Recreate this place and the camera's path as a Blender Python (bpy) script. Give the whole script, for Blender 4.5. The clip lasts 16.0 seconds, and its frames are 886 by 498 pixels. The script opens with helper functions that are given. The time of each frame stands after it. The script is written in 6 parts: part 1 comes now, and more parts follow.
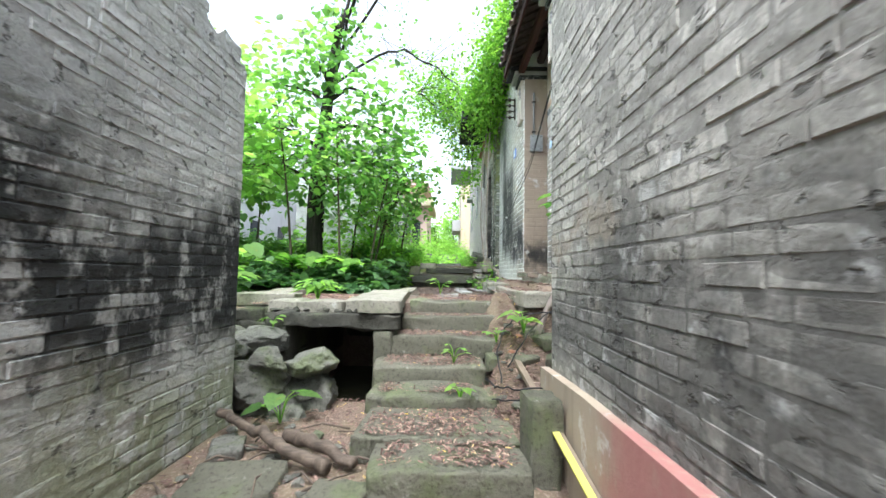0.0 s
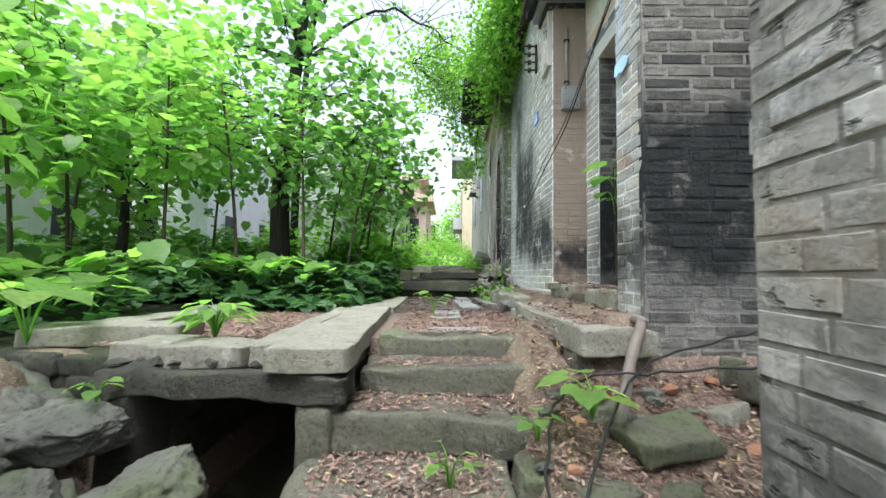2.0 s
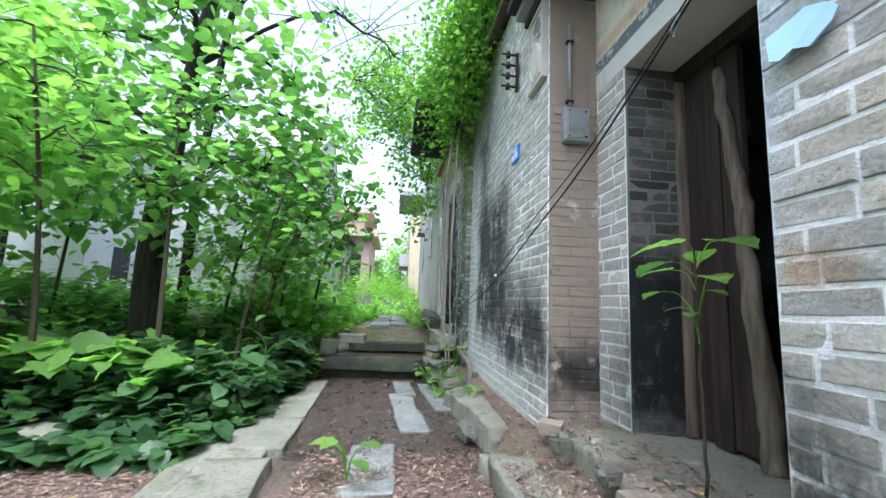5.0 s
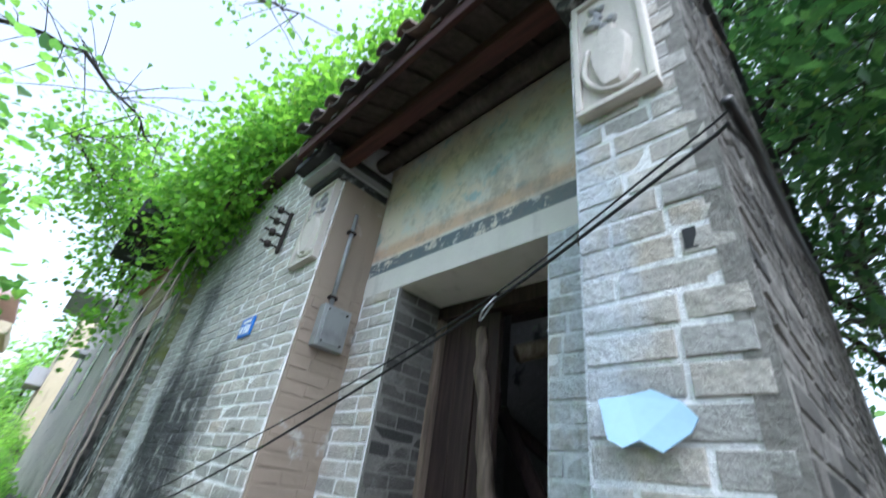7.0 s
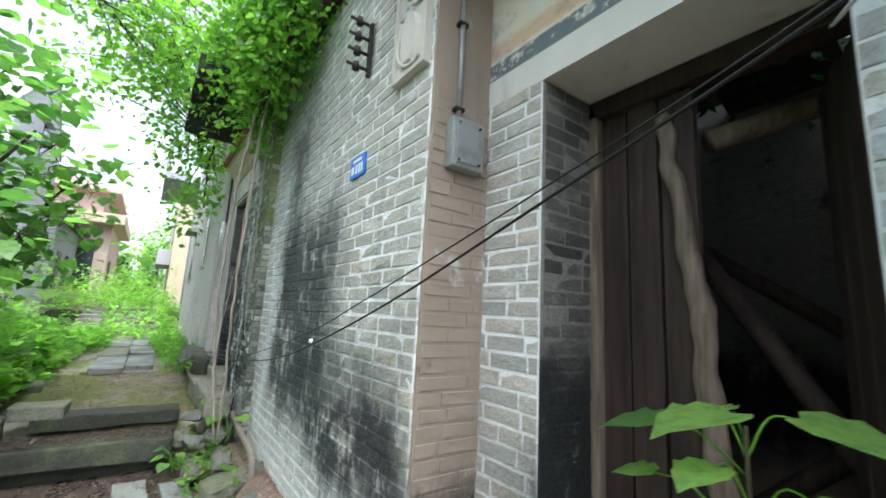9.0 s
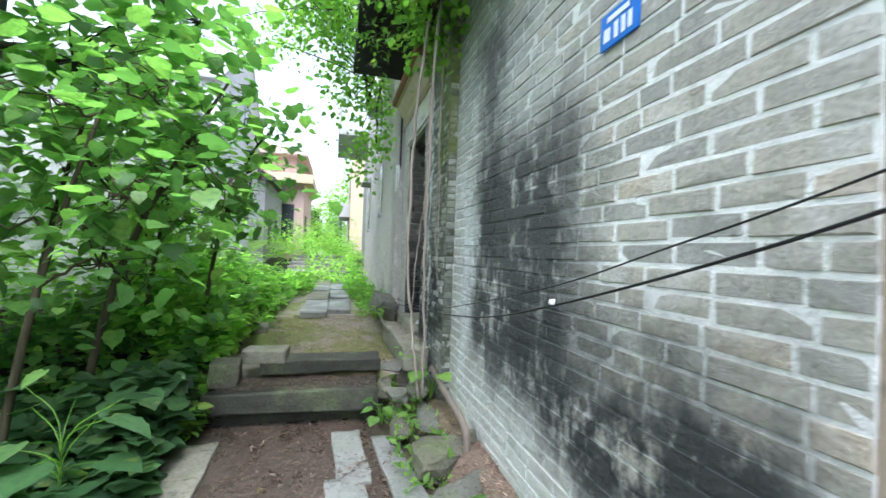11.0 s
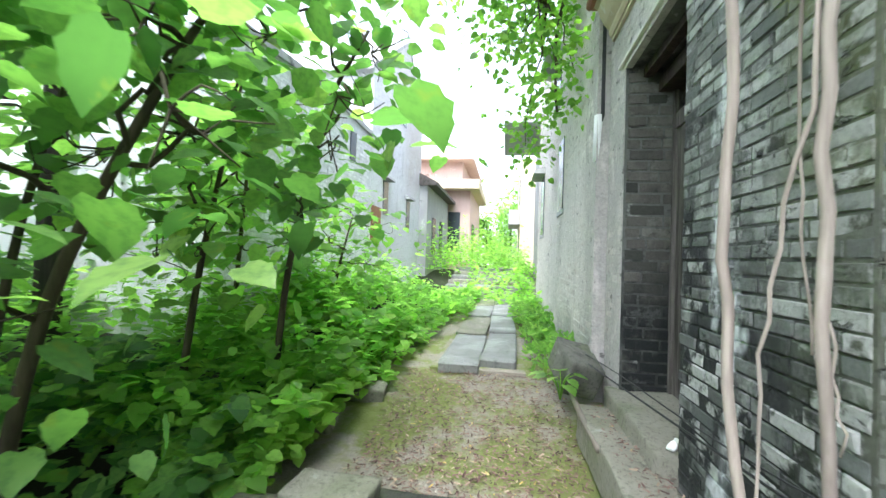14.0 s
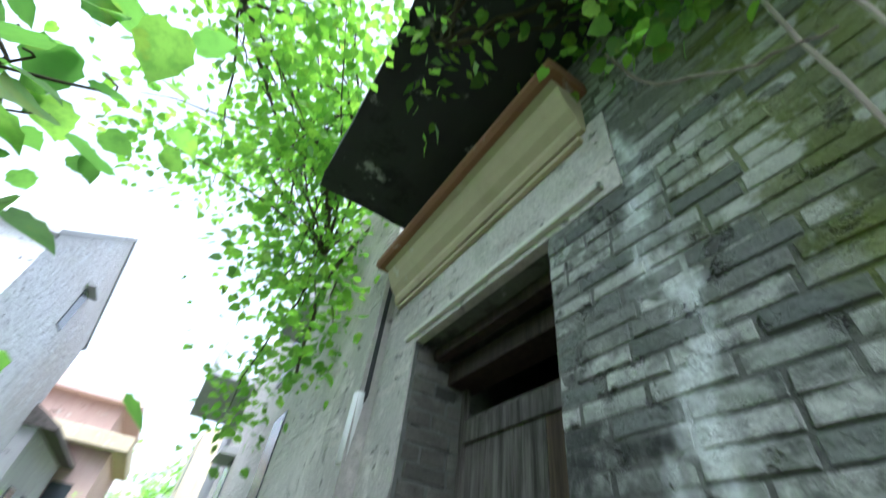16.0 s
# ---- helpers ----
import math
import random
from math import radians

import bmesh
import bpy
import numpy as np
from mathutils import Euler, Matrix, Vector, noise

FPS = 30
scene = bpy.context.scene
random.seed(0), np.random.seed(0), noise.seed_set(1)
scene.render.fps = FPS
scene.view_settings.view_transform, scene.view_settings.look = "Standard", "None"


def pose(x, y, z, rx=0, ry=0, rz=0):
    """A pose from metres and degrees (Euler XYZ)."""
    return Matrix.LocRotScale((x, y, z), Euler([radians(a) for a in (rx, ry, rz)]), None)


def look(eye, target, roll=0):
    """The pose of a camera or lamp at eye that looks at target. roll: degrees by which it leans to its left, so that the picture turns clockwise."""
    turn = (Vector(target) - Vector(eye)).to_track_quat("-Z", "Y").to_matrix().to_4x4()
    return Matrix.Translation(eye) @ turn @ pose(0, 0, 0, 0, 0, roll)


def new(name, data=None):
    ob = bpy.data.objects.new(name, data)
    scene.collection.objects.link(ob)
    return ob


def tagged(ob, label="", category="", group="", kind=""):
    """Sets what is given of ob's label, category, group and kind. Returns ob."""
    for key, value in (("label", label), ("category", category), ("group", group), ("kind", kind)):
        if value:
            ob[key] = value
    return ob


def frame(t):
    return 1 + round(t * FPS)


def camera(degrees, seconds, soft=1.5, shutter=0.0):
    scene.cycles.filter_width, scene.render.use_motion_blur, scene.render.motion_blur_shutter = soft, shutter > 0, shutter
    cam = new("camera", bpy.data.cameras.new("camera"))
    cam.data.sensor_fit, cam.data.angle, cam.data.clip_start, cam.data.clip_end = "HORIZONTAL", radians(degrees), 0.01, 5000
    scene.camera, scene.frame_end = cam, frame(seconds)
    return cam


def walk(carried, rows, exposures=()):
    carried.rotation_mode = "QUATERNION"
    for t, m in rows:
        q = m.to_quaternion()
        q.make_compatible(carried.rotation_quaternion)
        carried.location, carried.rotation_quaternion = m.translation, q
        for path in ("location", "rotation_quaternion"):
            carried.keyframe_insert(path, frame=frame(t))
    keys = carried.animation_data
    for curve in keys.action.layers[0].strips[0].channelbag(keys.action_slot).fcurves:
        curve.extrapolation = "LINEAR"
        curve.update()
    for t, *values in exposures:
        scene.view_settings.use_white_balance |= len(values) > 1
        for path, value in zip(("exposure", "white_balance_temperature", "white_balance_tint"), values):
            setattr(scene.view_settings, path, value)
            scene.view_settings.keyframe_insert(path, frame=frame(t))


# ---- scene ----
cam = camera(94.0, 16.0, shutter=0.3)
METRES, EYE, TILT, LEAN, TURN = 10.0, 1.5, 0.0, 0.0, 0.7
ROWS = [
    (0.0, 0.0, 0.0, 0.0, -0.05, 3.27, -0.83),
    (0.5, -0.0024, 0.0511, -0.0015, -0.25, 3.51, -0.53),
    (1.0, 0.0019, 0.0969, -0.002, 0.01, 2.89, -0.37),
    (1.5, 0.0081, 0.1404, 0.0061, 0.64, 2.53, -0.52),
    (2.0, 0.0069, 0.1807, 0.0105, 0.16, 3.21, -0.79),
    (2.5, 0.0083, 0.2083, 0.0211, -0.1, 2.93, -1.22),
    (3.0, 0.014, 0.2361, 0.0341, -0.87, 3.88, -1.64),
    (5.5, 0.0159, 0.3709, 0.0734, -12.4, 9.04, -3.13),
    (6.0, 0.0219, 0.3932, 0.0844, -20.34, 11.66, -4.47),
    (6.5, 0.0287, 0.3994, 0.1085, -33.09, 18.79, -6.21),
    (7.0, 0.0266, 0.3961, 0.1208, -46.23, 31.1, -7.52),
    (7.5, 0.0186, 0.3906, 0.1275, -47.05, 42.49, -7.27),
    (8.0, 0.0194, 0.3984, 0.1242, -41.38, 37.21, -6.19),
    (8.5, 0.0228, 0.4285, 0.1132, -40.51, 17.29, -2.62),
    (11.0, 0.0191, 0.5541, 0.1139, -15.38, 0.68, -2.03),
    (11.5, 0.021, 0.5899, 0.1157, -7.63, -0.19, -1.51),
    (12.0, 0.0263, 0.6285, 0.1157, 0.11, 0.88, -1.14),
    (12.5, 0.0331, 0.6716, 0.1183, 5.73, 1.24, -0.66),
    (13.0, 0.0357, 0.7095, 0.1187, 9.23, 0.61, -0.25),
    (13.5, 0.0346, 0.7547, 0.1208, 8.86, 0.58, -0.91),
    (14.0, 0.036, 0.7956, 0.1202, 8.06, 1.16, -1.89),
    (14.5, 0.037, 0.8314, 0.1201, 3.29, 0.57, -2.97),
    (15.0, 0.0391, 0.8645, 0.126, -9.77, 6.63, -5.94),
    (15.5, 0.0425, 0.8902, 0.1374, -21.27, 20.39, -7.99),
    (16.0, 0.0339, 0.9149, 0.1478, -32.91, 42.04, -6.19),
]
walk(cam, [(t, pose(0, 0, EYE, TILT, LEAN, TURN) @ pose(METRES * x, METRES * y, METRES * z, 90 + pitch, roll, yaw)) for t, x, y, z, yaw, pitch, roll in ROWS], exposures=[(0.0, 2.1, 5950, 7), (1.5, 1.85, 5950, 7), (3.0, 1.65, 5850, 7), (5.5, 1.82, 5450, 9), (6.5, 1.95, 5400, 9), (7.2, 1.62, 5400, 8), (7.8, 1.55, 5600, 7), (8.5, 1.8, 5850, 6), (11.0, 2.0, 5700, 8), (12.0, 2.35, 5850, 7), (12.5, 2.5, 5900, 7), (14.5, 2.6, 5750, 8), (15.2, 2.55, 5600, 8), (16.0, 2.15, 5550, 8)])

# ---- world, sun ----
world = bpy.data.worlds.new("overcast_sky")
scene.world = world
world.use_nodes = True
wn = world.node_tree
wn.nodes.clear()
sky = wn.nodes.new("ShaderNodeTexSky")
sky.sky_type = "NISHITA"
sky.sun_disc = False
sky.sun_elevation = radians(62)
sky.sun_rotation = radians(200)
sky.air_density, sky.dust_density, sky.ozone_density = 1.0, 4.0, 0.6
pale = wn.nodes.new("ShaderNodeHueSaturation")
pale.inputs["Saturation"].default_value = 0.35
pale.inputs["Value"].default_value = 1.0
wbg = wn.nodes.new("ShaderNodeBackground")
wbg.inputs["Strength"].default_value = 0.15
wout = wn.nodes.new("ShaderNodeOutputWorld")
wn.links.new(sky.outputs[0], pale.inputs["Color"])
wn.links.new(pale.outputs[0], wbg.inputs["Color"])
wn.links.new(wbg.outputs[0], wout.inputs["Surface"])

sun_lamp = bpy.data.lights.new("sun", "SUN")
sun_lamp.energy = 1.2
sun_lamp.angle = radians(25)
sun_lamp.color = (1.0, 0.97, 0.92)
sun_ob = new("sun", sun_lamp)
sun_ob.matrix_world = look((0.5, -6, 20), (0, 2, 0))


# ---- materials ----
class Nodes:
    """A short way to write node trees."""

    def __init__(self, name):
        self.mat = bpy.data.materials.new(name)
        self.mat.use_nodes = True
        self.t = self.mat.node_tree
        self.t.nodes.clear()
        self.out = self.t.nodes.new("ShaderNodeOutputMaterial")

    def put(self, sock, v):
        if isinstance(v, bpy.types.NodeSocket):
            self.t.links.new(v, sock)
        elif isinstance(v, (tuple, list)) and len(v) == 3 and sock.type == "RGBA":
            sock.default_value = (*v, 1)
        else:
            sock.default_value = v

    def math(self, op, a, b=0.0, clamp=False):
        n = self.t.nodes.new("ShaderNodeMath")
        n.operation, n.use_clamp = op, clamp
        self.put(n.inputs[0], a), self.put(n.inputs[1], b)
        return n.outputs[0]

    def mix(self, f, a, b, blend="MIX"):
        n = self.t.nodes.new("ShaderNodeMix")
        n.data_type, n.blend_type = "RGBA", blend
        self.put(n.inputs[0], f), self.put(n.inputs[6], a), self.put(n.inputs[7], b)
        return n.outputs[2]

    def pos(self):
        return self.t.nodes.new("ShaderNodeNewGeometry").outputs["Position"]

    def xyz(self):
        n = self.t.nodes.new("ShaderNodeSeparateXYZ")
        self.put(n.inputs[0], self.pos())
        return n.outputs

    def noise(self, scale, detail=4.0, stretch=(1, 1, 1), rough=0.6, shift=0.0, coord=None):
        m = self.t.nodes.new("ShaderNodeMapping")
        m.inputs["Scale"].default_value = stretch
        m.inputs["Location"].default_value = (shift, shift * 1.7, shift * 0.6)
        self.put(m.inputs[0], coord or self.pos())
        n = self.t.nodes.new("ShaderNodeTexNoise")
        n.inputs["Scale"].default_value, n.inputs["Detail"].default_value, n.inputs["Roughness"].default_value = scale, detail, rough
        self.put(n.inputs["Vector"], m.outputs[0])
        return n.outputs[0]

    def step(self, v, lo, hi, a=0.0, b=1.0):
        n = self.t.nodes.new("ShaderNodeMapRange")
        n.interpolation_type = "SMOOTHSTEP"
        for i, w in enumerate((v, lo, hi, a, b)):
            self.put(n.inputs[i], w)
        return n.outputs[0]

    def ramp(self, v, *stops):
        n = self.t.nodes.new("ShaderNodeValToRGB")
        e = n.color_ramp.elements
        while len(e) < len(stops):
            e.new(0.5)
        for k, (p, c) in zip(e, stops):
            k.position, k.color = p, (*c, 1)
        self.put(n.inputs[0], v)
        return n.outputs[0]

    def rand(self):
        """One number for each object and each loose piece."""
        a = self.t.nodes.new("ShaderNodeObjectInfo").outputs["Random"]
        b = self.t.nodes.new("ShaderNodeNewGeometry").outputs["Random Per Island"]
        return self.math("FRACT", self.math("ADD", a, b))

    def bump(self, h, strength=0.4, dist=0.01):
        n = self.t.nodes.new("ShaderNodeBump")
        n.inputs["Strength"].default_value, n.inputs["Distance"].default_value = strength, dist
        self.put(n.inputs["Height"], h)
        return n.outputs[0]

    def surface(self, colour, rough=0.8, normal=None, metal=0.0, spec=0.3):
        n = self.t.nodes.new("ShaderNodeBsdfPrincipled")
        self.put(n.inputs["Base Color"], colour), self.put(n.inputs["Roughness"], rough)
        self.put(n.inputs["Metallic"], metal), self.put(n.inputs["Specular IOR Level"], spec)
        if normal:
            self.put(n.inputs["Normal"], normal)
        self.t.links.new(n.outputs[0], self.out.inputs[0])
        return self.mat


def patch(N, axis, a0, a1, z0, z1, soft=0.25, wob=0.5):
    """A blot with ragged edges between a0 and a1 along an axis and z0 and z1 in height."""
    p = N.xyz()
    w1 = N.math("MULTIPLY", N.math("SUBTRACT", N.noise(1.3, 5, (1, 1, 0.6), 0.65, a0), 0.5), wob * 2)
    w2 = N.math("MULTIPLY", N.math("SUBTRACT", N.noise(1.9, 5, (1, 1, 0.8), 0.65, z0 + 7), 0.5), wob * 2)
    u, z = N.math("ADD", p[axis], w1), N.math("ADD", p[2], w2)
    m = N.math("MULTIPLY", N.step(u, a0 - soft, a0 + soft), N.step(u, a1 + soft, a1 - soft))
    return N.math("MULTIPLY", m, N.math("MULTIPLY", N.step(z, z0 - soft, z0 + soft), N.step(z, z1 + soft, z1 - soft)))


SOOT = (0.045, 0.047, 0.05)
BLACK = (0.018, 0.02, 0.021)


def weathered(N, base, stains, general, shift, piece=None, vary=0.34, bloomy=0.6):
    """Lays stains over a base colour: rows of (colour, strength, mask). general: how much of the wall is sooty all over. piece: a number for each brick."""
    lot = N.math("MULTIPLY", N.math("SUBTRACT", piece, 0.5), vary) if piece else 0.0
    field = N.math("ADD", N.noise(1.3, 8, (1, 1, 0.8), 0.7, shift), lot)
    soot = N.step(field, 0.62 - general * 0.25, 0.7 - general * 0.22)
    c = N.mix(N.math("MULTIPLY", soot, 0.85), base, BLACK)
    drip = N.step(N.noise(6, 5, (1, 1, 0.12), 0.6, shift + 3), 0.55, 0.75)
    c = N.mix(N.math("MULTIPLY", drip, 0.25), c, (0.05, 0.052, 0.05))
    for colour, strength, mask in stains:
        grain = N.step(N.math("ADD", N.noise(5, 7, (1, 1, 0.55), 0.72, strength + shift), N.math("MULTIPLY", lot, 1.0)), 0.34, 0.5)
        c = N.mix(N.math("MULTIPLY", N.math("MULTIPLY", mask, strength), N.math("ADD", N.math("MULTIPLY", grain, 0.8), 0.2)), c, colour)
    bloom = N.step(N.math("ADD", N.noise(4.2, 7, (1, 1, 0.9), 0.66, shift + 9), lot), 0.6, 0.69)
    c = N.mix(N.math("MULTIPLY", bloom, bloomy if general > -0.15 else 0.15), c, (0.62, 0.62, 0.6))
    return c


def wall_pair(name, low, mid, high, mortar, general, stains, shift, rough=0.9, smear=0.0, vary=0.34, bloomy=0.6):
    """The brick and the mortar of one wall, weathered alike. stains: rows of (colour, strength, axis, a0, a1, z0, z1, soft). smear: how much old mortar hides the bricks."""
    made = []
    for kind in ("brick", "mortar"):
        N = Nodes(name + "_" + kind)
        fine = N.noise(55, 6, (1, 1, 1), 0.7, shift)
        lime = N.mix(N.noise(12, 6, (1, 1, 1), 0.65, shift), mortar, tuple(v * (0.9 if mortar[0] > 0.9 else 0.6) for v in mortar))
        piece = None
        if kind == "brick":
            piece = N.rand()
            base = N.ramp(piece, (0.0, low), (0.4, mid), (0.85, mid), (1.0, high))
            base = N.mix(N.math("MULTIPLY", N.step(N.noise(7, 5, (1, 1, 1), 0.6, shift + 1), 0.35, 0.7), 0.45), base, low)
            hide = N.step(N.math("ADD", N.noise(3.2, 7, (1, 1, 1.3), 0.68, shift + 6), N.math("MULTIPLY", N.math("SUBTRACT", piece, 0.5), 0.12)), 0.6 - smear * 0.22, 0.66 - smear * 0.22)
            base = N.mix(N.math("MULTIPLY", hide, min(1.0, smear * 1.4)), base, lime)
        else:
            base = lime
        rows = [(c, s, patch(N, ax, a0, a1, z0, z1, soft)) for c, s, ax, a0, a1, z0, z1, soft in stains if kind == "brick" or not 0.6 < c[2] < 0.72]
        c = weathered(N, base, rows, general, shift, piece, vary, bloomy)
        c = N.mix(N.math("MULTIPLY", N.step(fine, 0.4, 0.75), 0.1 if kind == "mortar" and mortar[0] > 0.9 else 0.3), c, (0.03, 0.03, 0.03))
        h = N.math("ADD", N.noise(18, 8, (1, 1, 1), 0.72, shift), N.math("MULTIPLY", fine, 0.4))
        if smear >= 0.5:
            # broken faces: small pits and flaked edges
            pit = N.step(N.noise(11, 5, (1, 1, 1.4), 0.62, shift + 17), 0.6, 0.68)
            c = N.mix(N.math("MULTIPLY", pit, 0.55), c, (0.05, 0.05, 0.047))
            h = N.math("SUBTRACT", h, N.math("MULTIPLY", pit, 1.3))
        h = N.math("ADD", h, N.math("MULTIPLY", N.noise(5, 4, (1, 1, 1.5), 0.6, shift), 1.2))
        made.append(N.surface(c, rough, N.bump(h, 0.9, 0.02)))
    return made


LEFT_BRICK, LEFT_MORTAR = wall_pair("old_wall", (0.46, 0.465, 0.45), (0.67, 0.67, 0.645), (0.8, 0.77, 0.74), (0.56, 0.56, 0.54), -0.13,
    [(BLACK, 0.97, 1, 0.9, 3.6, 1.0, 1.9, 0.22), (BLACK, 0.9, 1, -1.5, 1.2, 1.0, 1.6, 0.25), (BLACK, 0.65, 1, 0.6, 1.9, 1.7, 2.4, 0.25), ((0.25, 0.27, 0.15), 0.75, 1, 1.2, 3.6, -0.2, 0.9, 0.3), ((0.58, 0.59, 0.6), 0.5, 1, -2.5, 3.6, 2.2, 4.0, 0.3)], 2.0, smear=0.5, vary=0.14)
# the BLACK rows darken the wall low down, in ragged bands
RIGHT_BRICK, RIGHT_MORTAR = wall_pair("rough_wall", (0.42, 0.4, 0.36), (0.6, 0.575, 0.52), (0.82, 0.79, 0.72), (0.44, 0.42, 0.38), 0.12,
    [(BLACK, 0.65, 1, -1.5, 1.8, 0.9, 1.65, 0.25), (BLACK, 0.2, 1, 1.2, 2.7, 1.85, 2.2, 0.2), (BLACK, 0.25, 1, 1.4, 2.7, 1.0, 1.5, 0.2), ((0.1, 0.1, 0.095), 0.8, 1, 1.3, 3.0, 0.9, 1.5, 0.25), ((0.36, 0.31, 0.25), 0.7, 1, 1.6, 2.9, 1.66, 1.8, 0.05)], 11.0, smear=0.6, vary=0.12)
HOUSE_BRICK, HOUSE_MORTAR = wall_pair("grey_house", (0.4, 0.395, 0.375), (0.52, 0.485, 0.43), (0.6, 0.52, 0.43), (0.93, 0.93, 0.93), -0.2,
    [((0.24, 0.26, 0.24), 0.5, 1, 6.9, 9.2, 3.8, 5.8, 0.5), ((0.4, 0.42, 0.42), 0.5, 1, 7.2, 9.2, 1.5, 4.0, 0.4), (SOOT, 0.95, 1, 7.05, 8.5, 1.85, 3.35, 0.3), (SOOT, 1.0, 1, 6.1, 7.8, 1.7, 2.4, 0.25), (SOOT, 0.45, 1, 7.7, 8.9, 3.7, 5.6, 0.5),
     (BLACK, 0.9, 1, 3.9, 5.9, 1.55, 2.0, 0.25), ((0.6, 0.61, 0.6), 0.8, 1, 6.6, 9.0, 1.2, 1.75, 0.2), ((0.62, 0.64, 0.67), 0.8, 1, 8.38, 8.72, 1.5, 3.2, 0.1), (SOOT, 0.75, 1, 8.0, 8.4, 2.6, 4.2, 0.15), ((0.62, 0.68, 0.76), 0.7, 1, 4.44, 4.8, 1.6, 3.8, 0.05), ((0.45, 0.25, 0.12), 0.6, 1, 4.28, 4.42, 2.2, 2.36, 0.06)], 5.0, smear=0.2, vary=0.1)
# gable, reveal and inner walls: shade is put into this darker brick and mortar
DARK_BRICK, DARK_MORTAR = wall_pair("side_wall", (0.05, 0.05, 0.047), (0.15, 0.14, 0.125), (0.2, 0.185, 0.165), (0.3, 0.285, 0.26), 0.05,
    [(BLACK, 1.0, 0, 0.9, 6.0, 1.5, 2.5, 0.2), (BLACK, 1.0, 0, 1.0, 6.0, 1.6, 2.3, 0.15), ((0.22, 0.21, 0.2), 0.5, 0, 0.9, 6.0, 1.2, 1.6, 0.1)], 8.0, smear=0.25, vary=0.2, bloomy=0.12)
MOSS_BRICK, MOSS_MORTAR = wall_pair("mossy_wall", (0.13, 0.14, 0.135), (0.46, 0.47, 0.45), (0.7, 0.62, 0.54), (0.2, 0.2, 0.19), 0.34,
    [(BLACK, 0.75, 1, 8.9, 10.1, 1.5, 2.7, 0.4), ((0.06, 0.065, 0.06), 0.4, 1, 8.9, 9.5, 3.1, 4.3, 0.3), ((0.17, 0.2, 0.04), 0.8, 1, 8.8, 9.3, 3.45, 3.58, 0.08), ((0.17, 0.2, 0.04), 0.6, 1, 8.8, 9.35, 4.1, 4.4, 0.15), (BLACK, 0.95, 1, 9.5, 10.1, 1.6, 3.1, 0.2), (BLACK, 0.9, 1, 9.1, 9.5, 1.5, 2.6, 0.2), ((0.16, 0.19, 0.05), 0.35, 1, 8.7, 9.15, 2.9, 5.0, 0.15), ((0.12, 0.14, 0.07), 0.45, 1, 8.7, 9.1, 1.5, 2.8, 0.2), ((0.75, 0.77, 0.8), 1.0, 1, 9.52, 9.58, 1.4, 4.2, 0.05),
     (BLACK, 0.9, 1, 10.85, 11.1, 1.6, 2.6, 0.15), ((0.2, 0.235, 0.06), 0.6, 1, 9.0, 9.4, 3.6, 4.7, 0.15)], 14.0, smear=0.5, vary=0.42)

PALE_BRICK, PALE_MORTAR = wall_pair("pale_wall", (0.55, 0.49, 0.47), (0.75, 0.69, 0.665), (0.85, 0.79, 0.77), (0.8, 0.74, 0.72), -0.3,
    [((0.25, 0.25, 0.22), 0.7, 1, 11.2, 13.5, 1.5, 2.1, 0.25), ((0.34, 0.32, 0.31), 0.6, 1, 10.8, 11.7, 1.5, 5.2, 0.2), ((0.5, 0.47, 0.45), 0.4, 1, 12.5, 17.0, 3.0, 6.5, 0.6)], 19.0, smear=0.6)


def plaster(name, colour, dark, general, shift, stains=()):
    N = Nodes(name)
    base = N.mix(N.noise(3, 6, (1, 1, 0.6), 0.65, shift), colour, tuple(v * 0.72 for v in colour))
    rows = [(c, s, patch(N, ax, a0, a1, z0, z1, soft)) for c, s, ax, a0, a1, z0, z1, soft in stains]
    c = weathered(N, base, rows, general, shift)
    c = N.mix(N.math("MULTIPLY", N.step(N.noise(2.2, 6, (1, 1, 0.25), 0.6, shift + 5), 0.5, 0.8), 0.5), c, dark)
    return N.surface(c, 0.9, N.bump(N.noise(16, 8, (1, 1, 1), 0.7, shift), 0.5, 0.01))


WHITE_BRICK, WHITE_MORTAR = wall_pair("whitewashed_wall", (0.72, 0.73, 0.76), (0.84, 0.85, 0.88), (0.88, 0.88, 0.9), (0.76, 0.77, 0.81), -0.3, [((0.45, 0.4, 0.37), 0.7, 1, 18.6, 21.0, 4.6, 9.0, 0.7), ((0.5, 0.47, 0.46), 0.6, 1, 15.6, 21.0, 6.2, 9.0, 0.5)], 33.0, smear=0.5, vary=0.12)
WHITE_PLASTER = plaster("whitewash", (0.86, 0.87, 0.89), (0.55, 0.56, 0.58), -0.2, 33.0)
RED_BRICKWORK = plaster("red_brickwork", (0.6, 0.44, 0.4), (0.4, 0.22, 0.19), 0.0, 41.0)
GREY_PLASTER = plaster("grey_plaster", (0.42, 0.42, 0.43), (0.2, 0.2, 0.21), 0.1, 52.0)
CREAM_STONE = plaster("cream_moulding", (0.55, 0.47, 0.33), (0.3, 0.25, 0.17), 0.0, 61.0)
LINTEL_STONE = plaster("lintel_plaster", (0.76, 0.73, 0.68), (0.48, 0.455, 0.41), 0.0, 66.0)
RUST_EDGE = plaster("rusty_edge", (0.3, 0.15, 0.09), (0.14, 0.07, 0.05), 0.0, 63.0)
RENDER_BROWN = plaster("brown_render", (0.36, 0.29, 0.23), (0.2, 0.165, 0.14), 0.0, 71.0, [(BLACK, 0.95, 2, -9, 9, 1.55, 2.0, 0.2)])
SOFFIT_BLACK = plaster("black_concrete", (0.05, 0.052, 0.055), (0.018, 0.018, 0.02), 0.2, 75.0)
